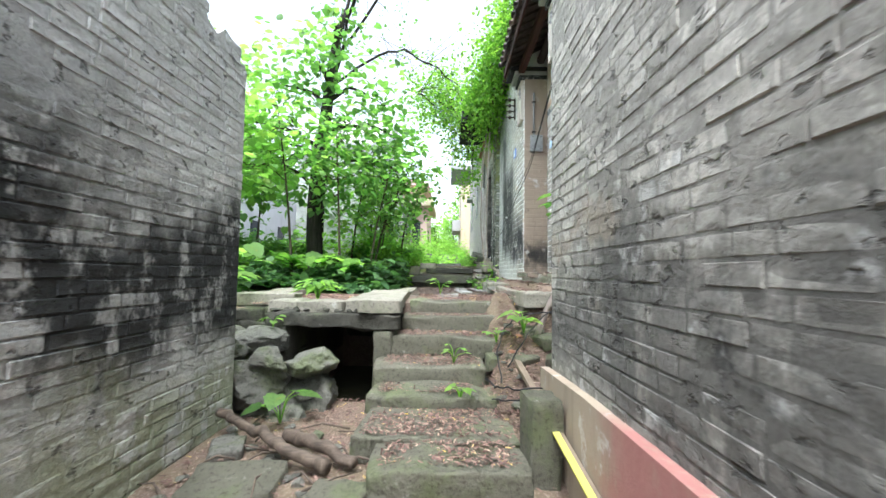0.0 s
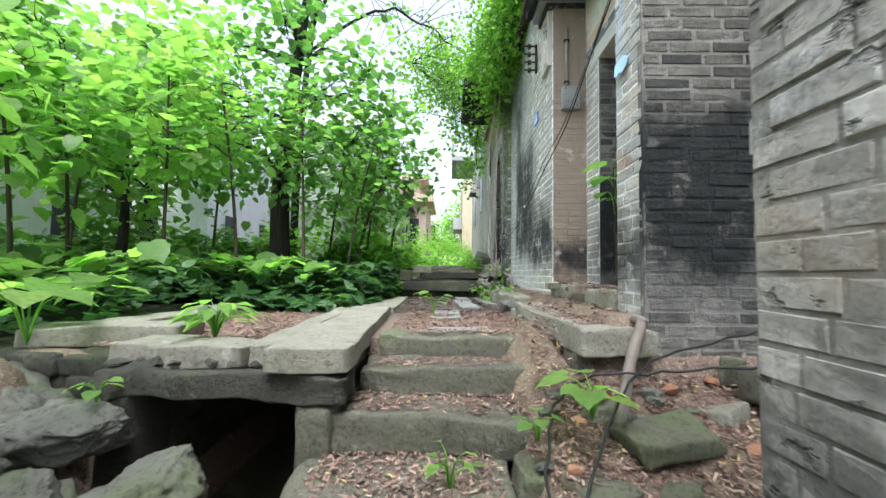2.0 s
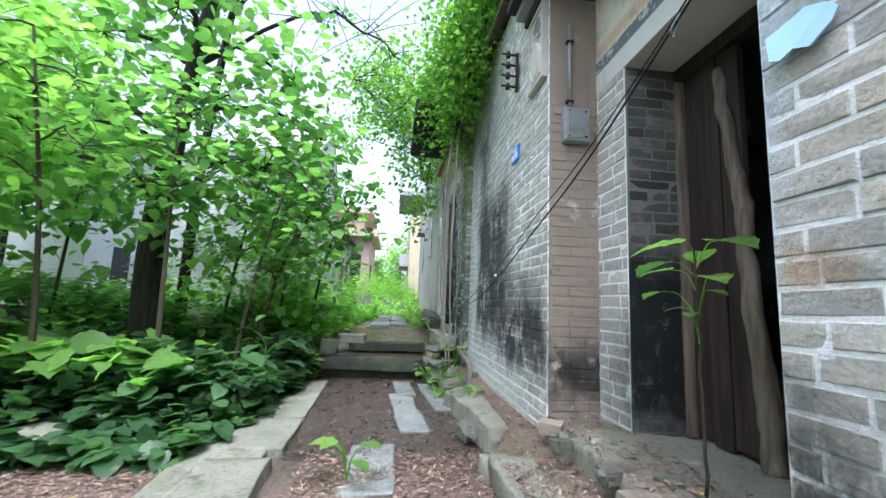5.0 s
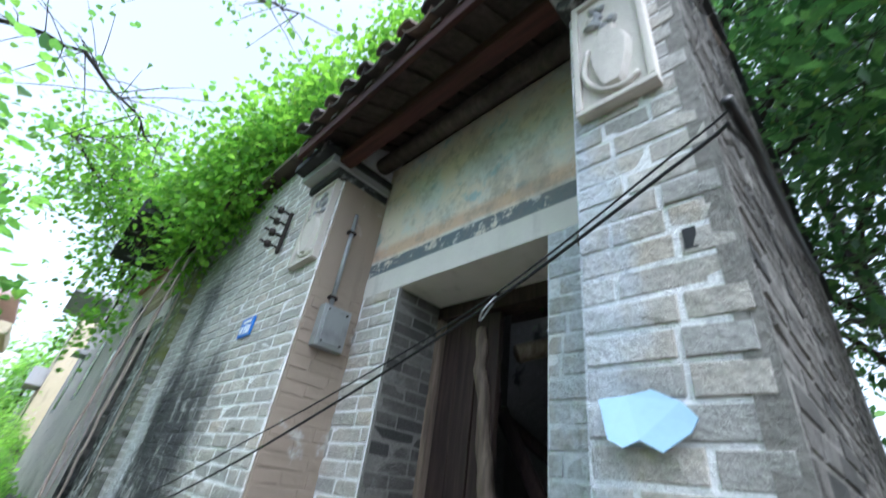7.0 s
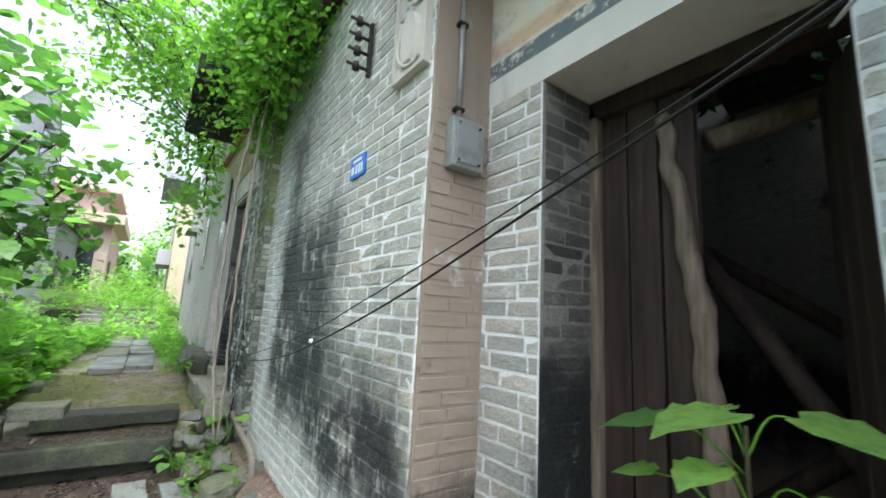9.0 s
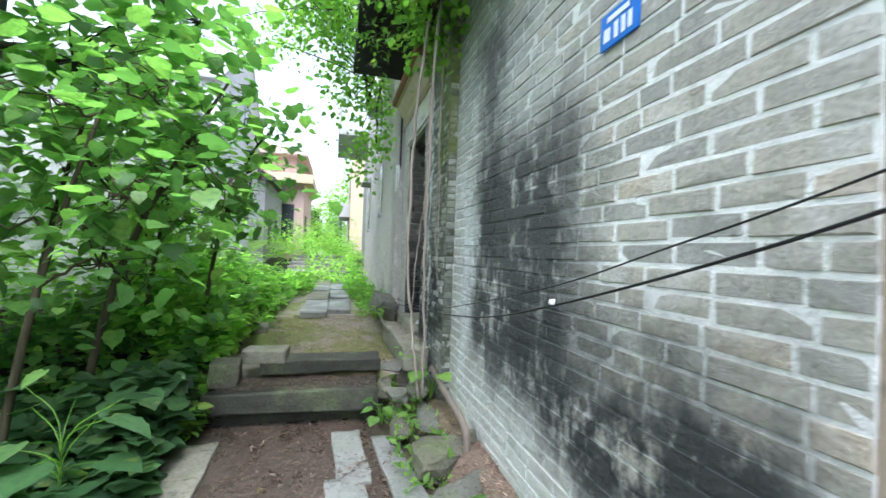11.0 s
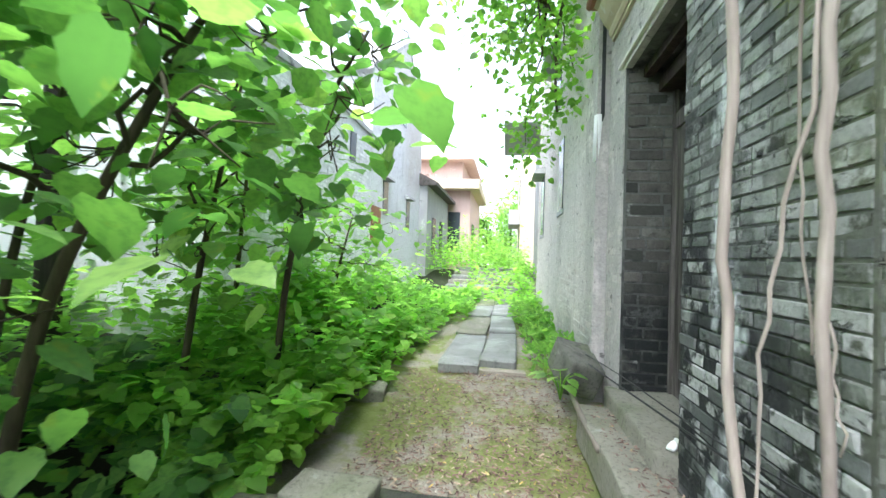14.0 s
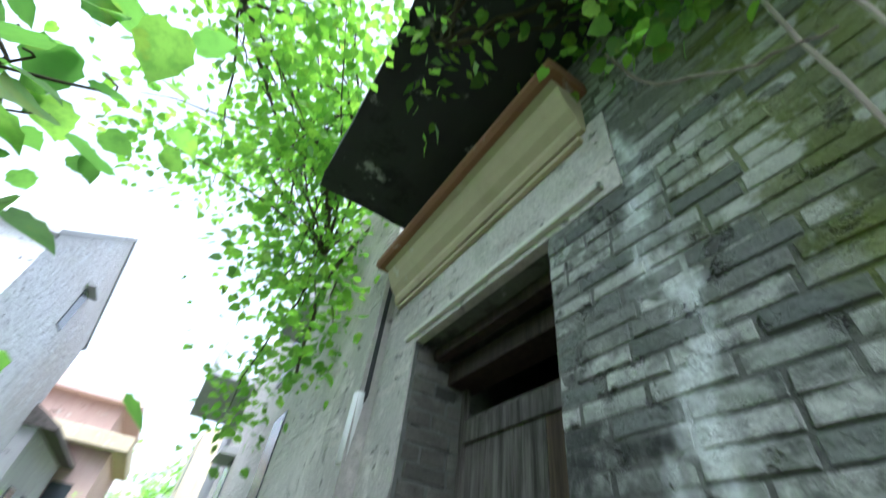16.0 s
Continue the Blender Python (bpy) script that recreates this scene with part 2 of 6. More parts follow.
RELIEF_WHITE = plaster("relief_plaster", (0.68, 0.63, 0.57), (0.5, 0.45, 0.4), 0.0, 81.0)
PINK_PLINTH = plaster("pink_plinth", (0.42, 0.35, 0.27), (0.36, 0.26, 0.2), 0.0, 85.0, [((0.36, 0.15, 0.14), 0.9, 1, -3, 1.75, -1, 3, 0.15)])


def fresco():
    N = Nodes("faded_fresco")
    z = N.xyz()[2]
    c = N.mix(N.step(N.noise(2.6, 6, (1, 1, 1), 0.65, 1), 0.4, 0.6), (0.76, 0.67, 0.56), (0.68, 0.69, 0.66))
    c = N.mix(N.math("MULTIPLY", N.step(N.noise(5, 5, (1, 1, 1), 0.6, 4), 0.58, 0.7), 0.8), c, (0.36, 0.52, 0.56))
    c = N.mix(N.math("MULTIPLY", N.step(N.noise(6, 5, (1, 1, 1), 0.6, 8), 0.62, 0.72), 0.6), c, (0.55, 0.4, 0.22))
    warm = N.math("MULTIPLY", N.step(z, 3.93, 3.96), N.step(z, 4.06, 4.0))
    c = N.mix(N.math("MULTIPLY", warm, 0.7), c, (0.62, 0.4, 0.25))
    band = N.math("MULTIPLY", N.step(z, 3.83, 3.84), N.step(z, 3.93, 3.92))
    worn = N.step(N.noise(7, 6, (1, 1, 1), 0.7, 12), 0.62, 0.55)
    c = N.mix(N.math("MULTIPLY", band, worn), c, (0.15, 0.18, 0.2))
    c = N.mix(N.math("MULTIPLY", N.step(N.noise(8, 8, (1, 1, 1), 0.75, 15), 0.48, 0.62), 0.35), c, (0.24, 0.22, 0.195))
    c = N.mix(N.math("MULTIPLY", N.step(N.noise(3, 7, (1, 1, 0.5), 0.7, 19), 0.5, 0.66), 0.35), c, (0.2, 0.19, 0.175))
    c = N.mix(N.math("MULTIPLY", N.step(N.noise(11, 7, (1, 1, 1), 0.7, 22), 0.6, 0.66), 0.7), c, (0.66, 0.64, 0.6))
    return N.surface(c, 0.9, N.bump(N.noise(30, 6), 0.4, 0.008))


FRESCO = fresco()


def stone_mat(name, a, b, moss, shift, wet=0.0, lichen=0.5):
    N = Nodes(name)
    c = N.mix(N.noise(4, 7, (1, 1, 1), 0.65, shift), a, b)
    r = N.rand()
    c = N.mix(N.math("MULTIPLY", r, 0.25), c, tuple(v * 0.6 for v in a))
    c = N.mix(N.math("MULTIPLY", N.step(N.noise(2.6, 6, (1, 1, 1), 0.65, shift + 2), 0.48, 0.66), moss), c, (0.13, 0.16, 0.07))
    c = N.mix(N.math("MULTIPLY", N.step(N.noise(9, 7, (1, 1, 1), 0.7, shift + 5), 0.56, 0.7), 0.6), c, (0.05, 0.05, 0.045))
    c = N.mix(N.math("MULTIPLY", N.step(N.noise(38, 6, (1, 1, 1), 0.72, shift + 8), 0.5, 0.66), 0.55), c, tuple(v * 0.35 for v in a))
    c = N.mix(N.math("MULTIPLY", N.step(N.noise(6, 7, (1, 1, 1), 0.7, shift + 11), 0.6, 0.7), lichen), c, (0.5, 0.49, 0.45))
    h = N.math("ADD", N.noise(9, 9, (1, 1, 1), 0.75, shift), N.math("MULTIPLY", N.noise(60, 6, (1, 1, 1), 0.7), 0.3))
    return N.surface(c, N.step(N.noise(2.2, 5, (1, 1, 1), 0.6, shift + 3), 0.35, 0.6, 0.88 - 0.7 * wet, 0.88 - 0.25 * wet), N.bump(h, 1.0 - 0.55 * wet, 0.035 - 0.02 * wet), spec=0.3 + 0.4 * wet)


STONE = stone_mat("granite_slab", (0.21, 0.2, 0.165), (0.4, 0.375, 0.315), 0.45, 1.0)
STEP_STONE = stone_mat("step_stone", (0.07, 0.07, 0.052), (0.21, 0.2, 0.155), 0.65, 7.0, 0.0, 0.4)
ROCK = stone_mat("boulder", (0.075, 0.075, 0.062), (0.27, 0.265, 0.235), 0.7, 17.0)
RUBBLE = stone_mat("rubble_masonry", (0.025, 0.025, 0.022), (0.13, 0.125, 0.1), 0.5, 23.0, 0.0, 0.2)
WET_SLAB = stone_mat("pale_paving", (0.13, 0.132, 0.13), (0.28, 0.28, 0.275), 0.2, 29.0, 0.75, 0.15)
DAMP_STEP = stone_mat("damp_step", (0.022, 0.024, 0.019), (0.08, 0.08, 0.062), 0.5, 37.0, 0.2, 0.08)


def earth():
    N = Nodes("litter_earth")
    p = N.xyz()
    c = N.mix(N.noise(20, 6), (0.09, 0.065, 0.05), (0.2, 0.14, 0.11))
    c = N.mix(N.step(N.noise(70, 4), 0.5, 0.65), c, (0.26, 0.2, 0.165))
    c = N.mix(N.math("MULTIPLY", N.step(p[1], 9.4, 9.9), 0.7), c, N.mix(N.noise(50, 5), (0.24, 0.22, 0.185), (0.44, 0.41, 0.36)))
    green = N.step(N.noise(1.6, 6, (1, 1, 1), 0.65, 3), 0.44, 0.56)
    far = N.math("ADD", N.math("MULTIPLY", N.step(p[1], 9.3, 9.9), 0.8), 0.12)
    c = N.mix(N.math("MULTIPLY", green, far), c, (0.17, 0.2, 0.05))
    # ground below the garden plants goes near black, their shade put into the colour
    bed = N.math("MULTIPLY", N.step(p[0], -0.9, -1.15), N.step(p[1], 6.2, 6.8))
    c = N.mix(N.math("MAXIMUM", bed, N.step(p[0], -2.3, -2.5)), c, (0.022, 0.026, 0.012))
    return N.surface(c, 0.85, N.bump(N.math("ADD", N.noise(45, 6), N.noise(9, 4)), 0.8, 0.02))


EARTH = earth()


def wet_earth():
    """Terrace bed: dry litter near the steps, dark and shining with rain further on."""
    N = Nodes("terrace_earth")
    p = N.xyz()
    c = N.mix(N.noise(20, 6), (0.09, 0.065, 0.05), (0.2, 0.14, 0.11))
    c = N.mix(N.step(N.noise(70, 4), 0.5, 0.65), c, (0.26, 0.2, 0.165))
    wet = N.step(N.math("ADD", p[1], N.math("MULTIPLY", N.noise(1.5, 4), 1.2)), 6.2, 7.2)
    mud = N.mix(N.noise(16, 6), (0.028, 0.021, 0.016), (0.085, 0.064, 0.05))
    c = N.mix(wet, c, mud)
    shine = N.step(N.noise(5, 5, (1, 0.5, 1), 0.65, 4), 0.45, 0.58, 0.55, 0.16)
    h = N.math("ADD", N.noise(45, 6), N.noise(9, 4))
    return N.surface(c, N.mix(wet, (0.85, 0.85, 0.85), shine), N.bump(h, 0.8, 0.022), spec=0.5)


TERRACE_EARTH = wet_earth()


# near-black colour that holds the shade inside the culvert
def culvert_shade():
    N = Nodes("culvert_shade")
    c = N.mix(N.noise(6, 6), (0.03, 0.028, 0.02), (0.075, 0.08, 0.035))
    return N.surface(c, 0.95, N.bump(N.noise(20, 6), 0.8, 0.03))


CULVERT_SHADE = culvert_shade()


def wood(name, a, b, grain_axis, shift, rough=0.75):
    N = Nodes(name)
    s = [14, 14, 14]
    s[grain_axis] = 0.9
    g = N.noise(2.0, 8, tuple(s), 0.65, shift)
    c = N.mix(N.step(g, 0.3, 0.7), a, b)
    c = N.mix(N.math("MULTIPLY", N.rand(), 0.35), c, a)
    c = N.mix(N.math("MULTIPLY", N.step(N.noise(3, 6, (1, 1, 0.4), 0.6, shift), 0.55, 0.7), 0.6), c, tuple(v * 0.4 for v in a))
    return N.surface(c, rough, N.bump(g, 0.6, 0.008))


DOOR_WOOD = wood("dark_door_wood", (0.018, 0.012, 0.011), (0.06, 0.038, 0.032), 2, 1)
BARE_WOOD = wood("bare_timber", (0.09, 0.068, 0.052), (0.26, 0.2, 0.155), 2, 5)
GREY_DOOR = wood("grey_door_wood", (0.03, 0.024, 0.022), (0.2, 0.18, 0.17), 2, 9)
BROWN_DOOR = wood("brown_door_wood", (0.035, 0.023, 0.016), (0.1, 0.068, 0.045), 2, 10)
RED_BEAM = wood("red_eave_board", (0.03, 0.013, 0.011), (0.075, 0.026, 0.022), 1, 12)
RAFTER = wood("weathered_rafter", (0.05, 0.042, 0.036), (0.12, 0.1, 0.085), 0, 14)
PLANK = wood("plank_wood", (0.14, 0.11, 0.08), (0.27, 0.215, 0.16), 1, 16)
BRANCH_WOOD = wood("dead_branch", (0.055, 0.042, 0.034), (0.17, 0.13, 0.1), 0, 18)
BARK = wood("dark_bark", (0.014, 0.013, 0.01), (0.05, 0.045, 0.036), 2, 20, 0.9)
STEM = wood("twig_bark", (0.035, 0.03, 0.018), (0.09, 0.075, 0.045), 2, 22, 0.85)
ROOT = wood("pale_root", (0.2, 0.165, 0.14), (0.4, 0.34, 0.3), 2, 24, 0.8)


def tile_mat():
    N = Nodes("clay_roof_tile")
    c = N.ramp(N.rand(), (0, (0.05, 0.045, 0.045)), (0.5, (0.11, 0.095, 0.09)), (1, (0.2, 0.14, 0.11)))
    c = N.mix(N.math("MULTIPLY", N.step(N.noise(8, 6), 0.5, 0.7), 0.6), c, (0.03, 0.03, 0.028))
    return N.surface(c, 0.9, N.bump(N.noise(40, 6), 0.4, 0.006))


TILE = tile_mat()


def plain(name, colour, rough=0.6, metal=0.0, wear=0.25):
    N = Nodes(name)
    c = N.mix(N.math("MULTIPLY", N.step(N.noise(9, 6), 0.45, 0.75), wear), colour, tuple(v * 0.45 for v in colour))
    return N.surface(c, rough, N.bump(N.noise(60, 4), 0.15, 0.003), metal)


CABLE = plain("black_cable", (0.014, 0.014, 0.015), 0.5)
GREY_METAL = plain("galvanised_steel", (0.33, 0.34, 0.34), 0.5, 0.4, 0.6)
DARK_METAL = plain("rusty_iron", (0.035, 0.028, 0.025), 0.7, 0.4, 0.6)
SIGN_BLUE = plain("blue_enamel", (0.02, 0.16, 0.62), 0.35)
SIGN_WHITE = plain("white_letter", (0.8, 0.82, 0.85), 0.5)
PAPER_BLUE = plain("pale_blue_scrap", (0.42, 0.62, 0.82), 0.6, 0, 0.15)
TAPE = plain("yellow_strip", (0.55, 0.52, 0.12), 0.5)
GREY_PIPE = plain("grey_pipe", (0.17, 0.14, 0.12), 0.6, 0, 0.5)
WHITE_SHELL = plain("white_insulator", (0.75, 0.74, 0.76), 0.4, 0, 0.1)
DARK_GLASS = plain("dark_pane", (0.05, 0.06, 0.07), 0.2)


def leaf_mat(name, a, b, c2, glow=0.5):
    N = Nodes(name)
    r = N.rand()
    c = N.ramp(r, (0.0, a), (0.45, b), (0.9, c2), (1.0, (c2[0] * 1.15, c2[1], c2[2])))
    c = N.mix(N.math("MULTIPLY", N.step(N.noise(30, 5), 0.4, 0.7), 0.55), c, a)
    c = N.mix(N.math("MULTIPLY", N.step(N.noise(9, 3), 0.62, 0.7), 0.35), c, (0.26, 0.28, 0.05))
    p = N.t.nodes.new("ShaderNodeBsdfPrincipled")
    N.put(p.inputs["Base Color"], c)
    p.inputs["Roughness"].default_value, p.inputs["Specular IOR Level"].default_value = 0.42, 0.5
    tr = N.t.nodes.new("ShaderNodeBsdfTranslucent")
    N.put(tr.inputs["Color"], N.mix(1.0, c, (1.5, 1.7, 0.95), "MULTIPLY"))
    m = N.t.nodes.new("ShaderNodeMixShader")
    m.inputs[0].default_value = glow
    N.t.links.new(p.outputs[0], m.inputs[1]), N.t.links.new(tr.outputs[0], m.inputs[2])
    N.t.links.new(m.outputs[0], N.out.inputs[0])
    return N.mat


LEAF = leaf_mat("broad_leaf", (0.075, 0.16, 0.055), (0.135, 0.265, 0.078), (0.205, 0.36, 0.1), 0.64)
LEAF_LIGHT = leaf_mat("young_leaf", (0.13, 0.25, 0.07), (0.205, 0.36, 0.09), (0.28, 0.44, 0.115), 0.64)
LEAF_WEED = leaf_mat("weed_leaf", (0.17, 0.315, 0.075), (0.25, 0.43, 0.095), (0.33, 0.52, 0.125), 0.68)
# darker copy of the leaf colours, with the undergrowth's shade put in
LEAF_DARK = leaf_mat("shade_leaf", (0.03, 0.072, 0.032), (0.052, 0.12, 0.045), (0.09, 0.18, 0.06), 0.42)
LEAF_FIG = leaf_mat("fig_leaf", (0.09, 0.19, 0.04), (0.155, 0.3, 0.05), (0.24, 0.41, 0.07), 0.62)
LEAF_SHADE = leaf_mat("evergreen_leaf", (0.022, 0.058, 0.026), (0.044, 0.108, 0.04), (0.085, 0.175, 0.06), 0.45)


def litter_mat(name="fallen_leaf", damp=0.0):
    N = Nodes(name)
    c = N.ramp(N.rand(), (0, (0.06, 0.035, 0.028)), (0.4, (0.16, 0.095, 0.08)), (0.8, (0.27, 0.175, 0.145)), (0.97, (0.4, 0.31, 0.23)), (1.0, (0.55, 0.4, 0.08)))
    c = N.mix(damp, c, (0.03, 0.022, 0.018))
    return N.surface(c, 0.75 - damp * 0.5, spec=0.3 + 0.3 * damp)


LITTER, WET_LITTER = litter_mat(), litter_mat("sodden_leaf", 0.6)


# ---- building helpers ----
BASE = {}


def thing(name, at, label, category, group="", kind=""):
    """An Empty at a thing's base, which parents its parts."""
    e = new(name)
    e.empty_display_size = 0.1
    e.location = at
    BASE[e.name] = Vector(at)
    return tagged(e, label, category, group, kind)


def finish(me, bm, material, smooth=False):
    bm.to_mesh(me)
    bm.free()
    me.materials.append(material)
    if smooth:
        me.polygons.foreach_set("use_smooth", [True] * len(me.polygons))


def base_of(ob):
    v = BASE.get(ob.name)
    return v if v is not None else Vector((0, 0, 0))


def part(name, bm, material, parent, label="", smooth=False):
    """One mesh, given in world metres, as a part of a thing or of a part."""
    origin = base_of(parent)
    bm.transform(Matrix.Translation(-origin))
    me = bpy.data.meshes.new(name)
    finish(me, bm, material, smooth)
    ob = new(name, me)
    ob.parent = parent
    BASE[ob.name] = origin
    return tagged(ob, label)


def solid(name, bm, material, label, category, group="", kind="", smooth=False, at=None):
    """One mesh, given in world metres, as a thing of its own, with its origin at its base."""
    if at is None:
        vs = [v.co for v in bm.verts]
        n = len(vs)
        at = Vector((sum(v.x for v in vs) / n, sum(v.y for v in vs) / n, min(v.z for v in vs)))
    bm.transform(Matrix.Translation(-Vector(at)))
    me = bpy.data.meshes.new(name)
    finish(me, bm, material, smooth)
    ob = new(name, me)
    ob.location = at
    BASE[ob.name] = Vector(at)
    return tagged(ob, label, category, group, kind)


def box(x0, x1, y0, y1, z0, z1, bevel=0.0, bm=None):
    bm = bm or bmesh.new()
    r = bmesh.ops.create_cube(bm, size=1)
    bmesh.ops.scale(bm, vec=(x1 - x0, y1 - y0, z1 - z0), verts=r["verts"])
    bmesh.ops.translate(bm, vec=((x0 + x1) / 2, (y0 + y1) / 2, (z0 + z1) / 2), verts=r["verts"])
    if bevel:
        es = list({e for v in r["verts"] for e in v.link_edges})
        bmesh.ops.bevel(bm, geom=es, offset=bevel, segments=2, affect="EDGES", profile=0.6)
    return bm


def worn(cx, cy, cz, lx, ly, lz, turn=0.0, r=0.03, rough=0.012, cuts=8, tilt=0.0, roll=0.0, seed=0):
    """A worn stone block with rounded, uneven edges; cz is its top."""
    bm = bmesh.new()
    bmesh.ops.create_cube(bm, size=2)
    bmesh.ops.subdivide_edges(bm, edges=bm.edges[:], cuts=cuts, use_grid_fill=True)
    h = Vector((lx / 2, ly / 2, lz / 2))
    r = min(r * 0.55, h.x * 0.9, h.y * 0.9, h.z * 0.9)
    for v in bm.verts:
        p = Vector([math.copysign(abs(c) ** 0.55, c) * e for c, e in zip(v.co, h)])
        q = Vector([max(-(a - r), min(a - r, b)) for a, b in zip(h, p)])
        d = p - q
        if d.length > 1e-6:
            p = q + d.normalized() * r
        s = p * 3.1 + Vector((seed * 3.7 + cx, cy * 1.3, seed))
        p += Vector((noise.noise(s), noise.noise(s + Vector((9, 0, 0))), noise.noise(s + Vector((0, 9, 0))))) * rough * 2
        p += Vector((noise.noise(p * 11), noise.noise(p * 11 + Vector((5, 1, 0))), noise.noise(p * 11 + Vector((0, 5, 2))))) * rough * 0.9
        v.co = p
    bm.transform(pose(cx, cy, cz - lz / 2, tilt, roll, turn))
    return bm


def rock(cx, cy, cz, sx, sy, sz, seed, sub=3):
    """An angular boulder about its middle."""
    bm = bmesh.new()
    bmesh.ops.create_icosphere(bm, subdivisions=sub, radius=1)
    rng = random.Random(seed)
    cuts = [(Vector((rng.gauss(0, 1), rng.gauss(0, 1), rng.gauss(0, 1))).normalized(), rng.uniform(0.42, 0.78)) for _ in range(14)]
    for v in bm.verts:
        p = v.co.copy()
        for n, d in cuts:
            k = p.dot(n) - d
            if k > 0:
                p -= n * k * 0.97
        p *= 1 + 0.14 * noise.noise(p * 2 + Vector((seed, 0, 0))) - 0.2 * abs(noise.noise(p * 3.3 + Vector((seed, 3, 0)))) - 0.1 * abs(noise.noise(p * 8 + Vector((seed, 7, 0)))) + 0.04 * noise.noise(p * 17 + Vector((seed, 5, 0)))
        v.co = Vector((p.x * sx, p.y * sy, p.z * sz)) + Vector((cx, cy, cz))
    return bm


def tube(path, radii, sides=8, bm=None):
    """A tapered tube along a path."""
    bm = bm or bmesh.new()
    path = [Vector(p) for p in path]
    if not isinstance(radii, (list, tuple)):
        radii = [radii] * len(path)
    rings = []
    side = None
    for i, p in enumerate(path):
        d = (path[min(i + 1, len(path) - 1)] - path[max(i - 1, 0)]).normalized()
        if side is None:
            side = d.orthogonal().normalized()
        side = (side - d * side.dot(d)).normalized()
        up = d.cross(side)
        rings.append([bm.verts.new(p + (side * math.cos(a) + up * math.sin(a)) * radii[i]) for a in (2 * math.pi * k / sides for k in range(sides))])
    for a, b in zip(rings, rings[1:]):
        for k in range(sides):
            bm.faces.new((a[k], a[(k + 1) % sides], b[(k + 1) % sides], b[k]))
    bm.faces.new(rings[0][::-1]), bm.faces.new(rings[-1])
    return bm


def bend(points, n=6, wob=0.0, seed=0):
    """A smooth path through points."""
    ps = [Vector(p) for p in points]
    ps = [ps[0] * 2 - ps[1]] + ps + [ps[-1] * 2 - ps[-2]]
    out, rng = [], random.Random(seed)
    for i in range(1, len(ps) - 2):
        for k in range(n):
            t = k / n
            a, b, c, d = ps[i - 1:i + 3]
            out.append(0.5 * (2 * b + (c - a) * t + (2 * a - 5 * b + 4 * c - d) * t * t + (3 * b - a - 3 * c + d) * t ** 3))
    out.append(ps[-2])
    if wob:
        out = [out[0]] + [p + Vector((rng.gauss(0, wob), rng.gauss(0, wob), rng.gauss(0, wob))) for p in out[1:-1]] + [out[-1]]
    return out


def lerp_list(a, b, n):
    return [a + (b - a) * i / (n - 1) for i in range(n)]


# leaves, as arrays: (across, along, up)
def heart():
    """A broad leaf with a shallow notch, an uneven toothed rim and a folded midrib."""
    mid = [(0, 0, 0), (0, 0.22, 0.015), (0, 0.46, 0.02), (0, 0.7, 0.0), (0, 1.0, -0.09)]
    edge = [(0.2, -0.07, 0.02), (0.4, 0.1, 0.07), (0.41, 0.26, 0.05), (0.47, 0.37, 0.09), (0.35, 0.56, 0.05), (0.33, 0.66, 0.05), (0.13, 0.86, -0.02)]
    v = mid + edge + [(-a * 0.96, b - 0.02, c * 0.7) for a, b, c in edge]
    f = []
    for o, flip in ((5, False), (12, True)):
        rows = [(0, o, o + 1, 1), (1, o + 1, o + 2), (1, o + 2, o + 3, 2), (2, o + 3, o + 4), (2, o + 4, o + 5, 3), (3, o + 5, o + 6), (3, o + 6, 4)]
        f += [tuple(reversed(r)) if flip else r for r in rows]
    return np.array(v), f


def lance():
    v = [(0, 0, 0), (0.22, 0.42, 0.06), (0, 0.5, 0), (-0.22, 0.42, 0.06), (0, 1, -0.06)]
    return np.array(v), [(0, 1, 2), (0, 2, 3), (1, 4, 2), (2, 4, 3)]


def chip():
    v = [(-0.13, 0, 0), (0.12, 0.05, 0.05), (0.09, 0.95, 0.02), (-0.12, 0.85, 0.07)]
    return np.array(v), [(0, 1, 2), (0, 2, 3)]


HEART, LANCE, CHIP = heart(), lance(), chip()


def leaf_mesh(name, places, along, up, sizes, shape, material):
    """Many leaves in one mesh."""
    v, f = shape
    along = along / np.linalg.norm(along, axis=1, keepdims=True)
    across = np.cross(along, up)
    across /= np.linalg.norm(across, axis=1, keepdims=True) + 1e-9
    up = np.cross(across, along)
    s = sizes[:, None, None]
    co = places[:, None, :] + s * (v[None, :, 0, None] * across[:, None, :] + v[None, :, 1, None] * along[:, None, :] + v[None, :, 2, None] * up[:, None, :])
    n, k = len(places), len(v)
    me = bpy.data.meshes.new(name)
    me.vertices.add(n * k)
    me.vertices.foreach_set("co", co.reshape(-1).astype(np.float32))
    counts = np.array([len(q) for q in f])
    loops = np.array([i for q in f for i in q])
    me.loops.add(n * len(loops))
    me.loops.foreach_set("vertex_index", (loops[None, :] + (np.arange(n) * k)[:, None]).reshape(-1).astype(np.int32))
    me.polygons.add(n * len(f))
    tot = np.tile(counts, n)
    me.polygons.foreach_set("loop_start", np.concatenate([[0], np.cumsum(tot)[:-1]]).astype(np.int32))
    me.polygons.foreach_set("use_smooth", np.ones(n * len(f), dtype=bool))
    me.update(calc_edges=True)
    me.validate()
    me.materials.append(material)
    return me


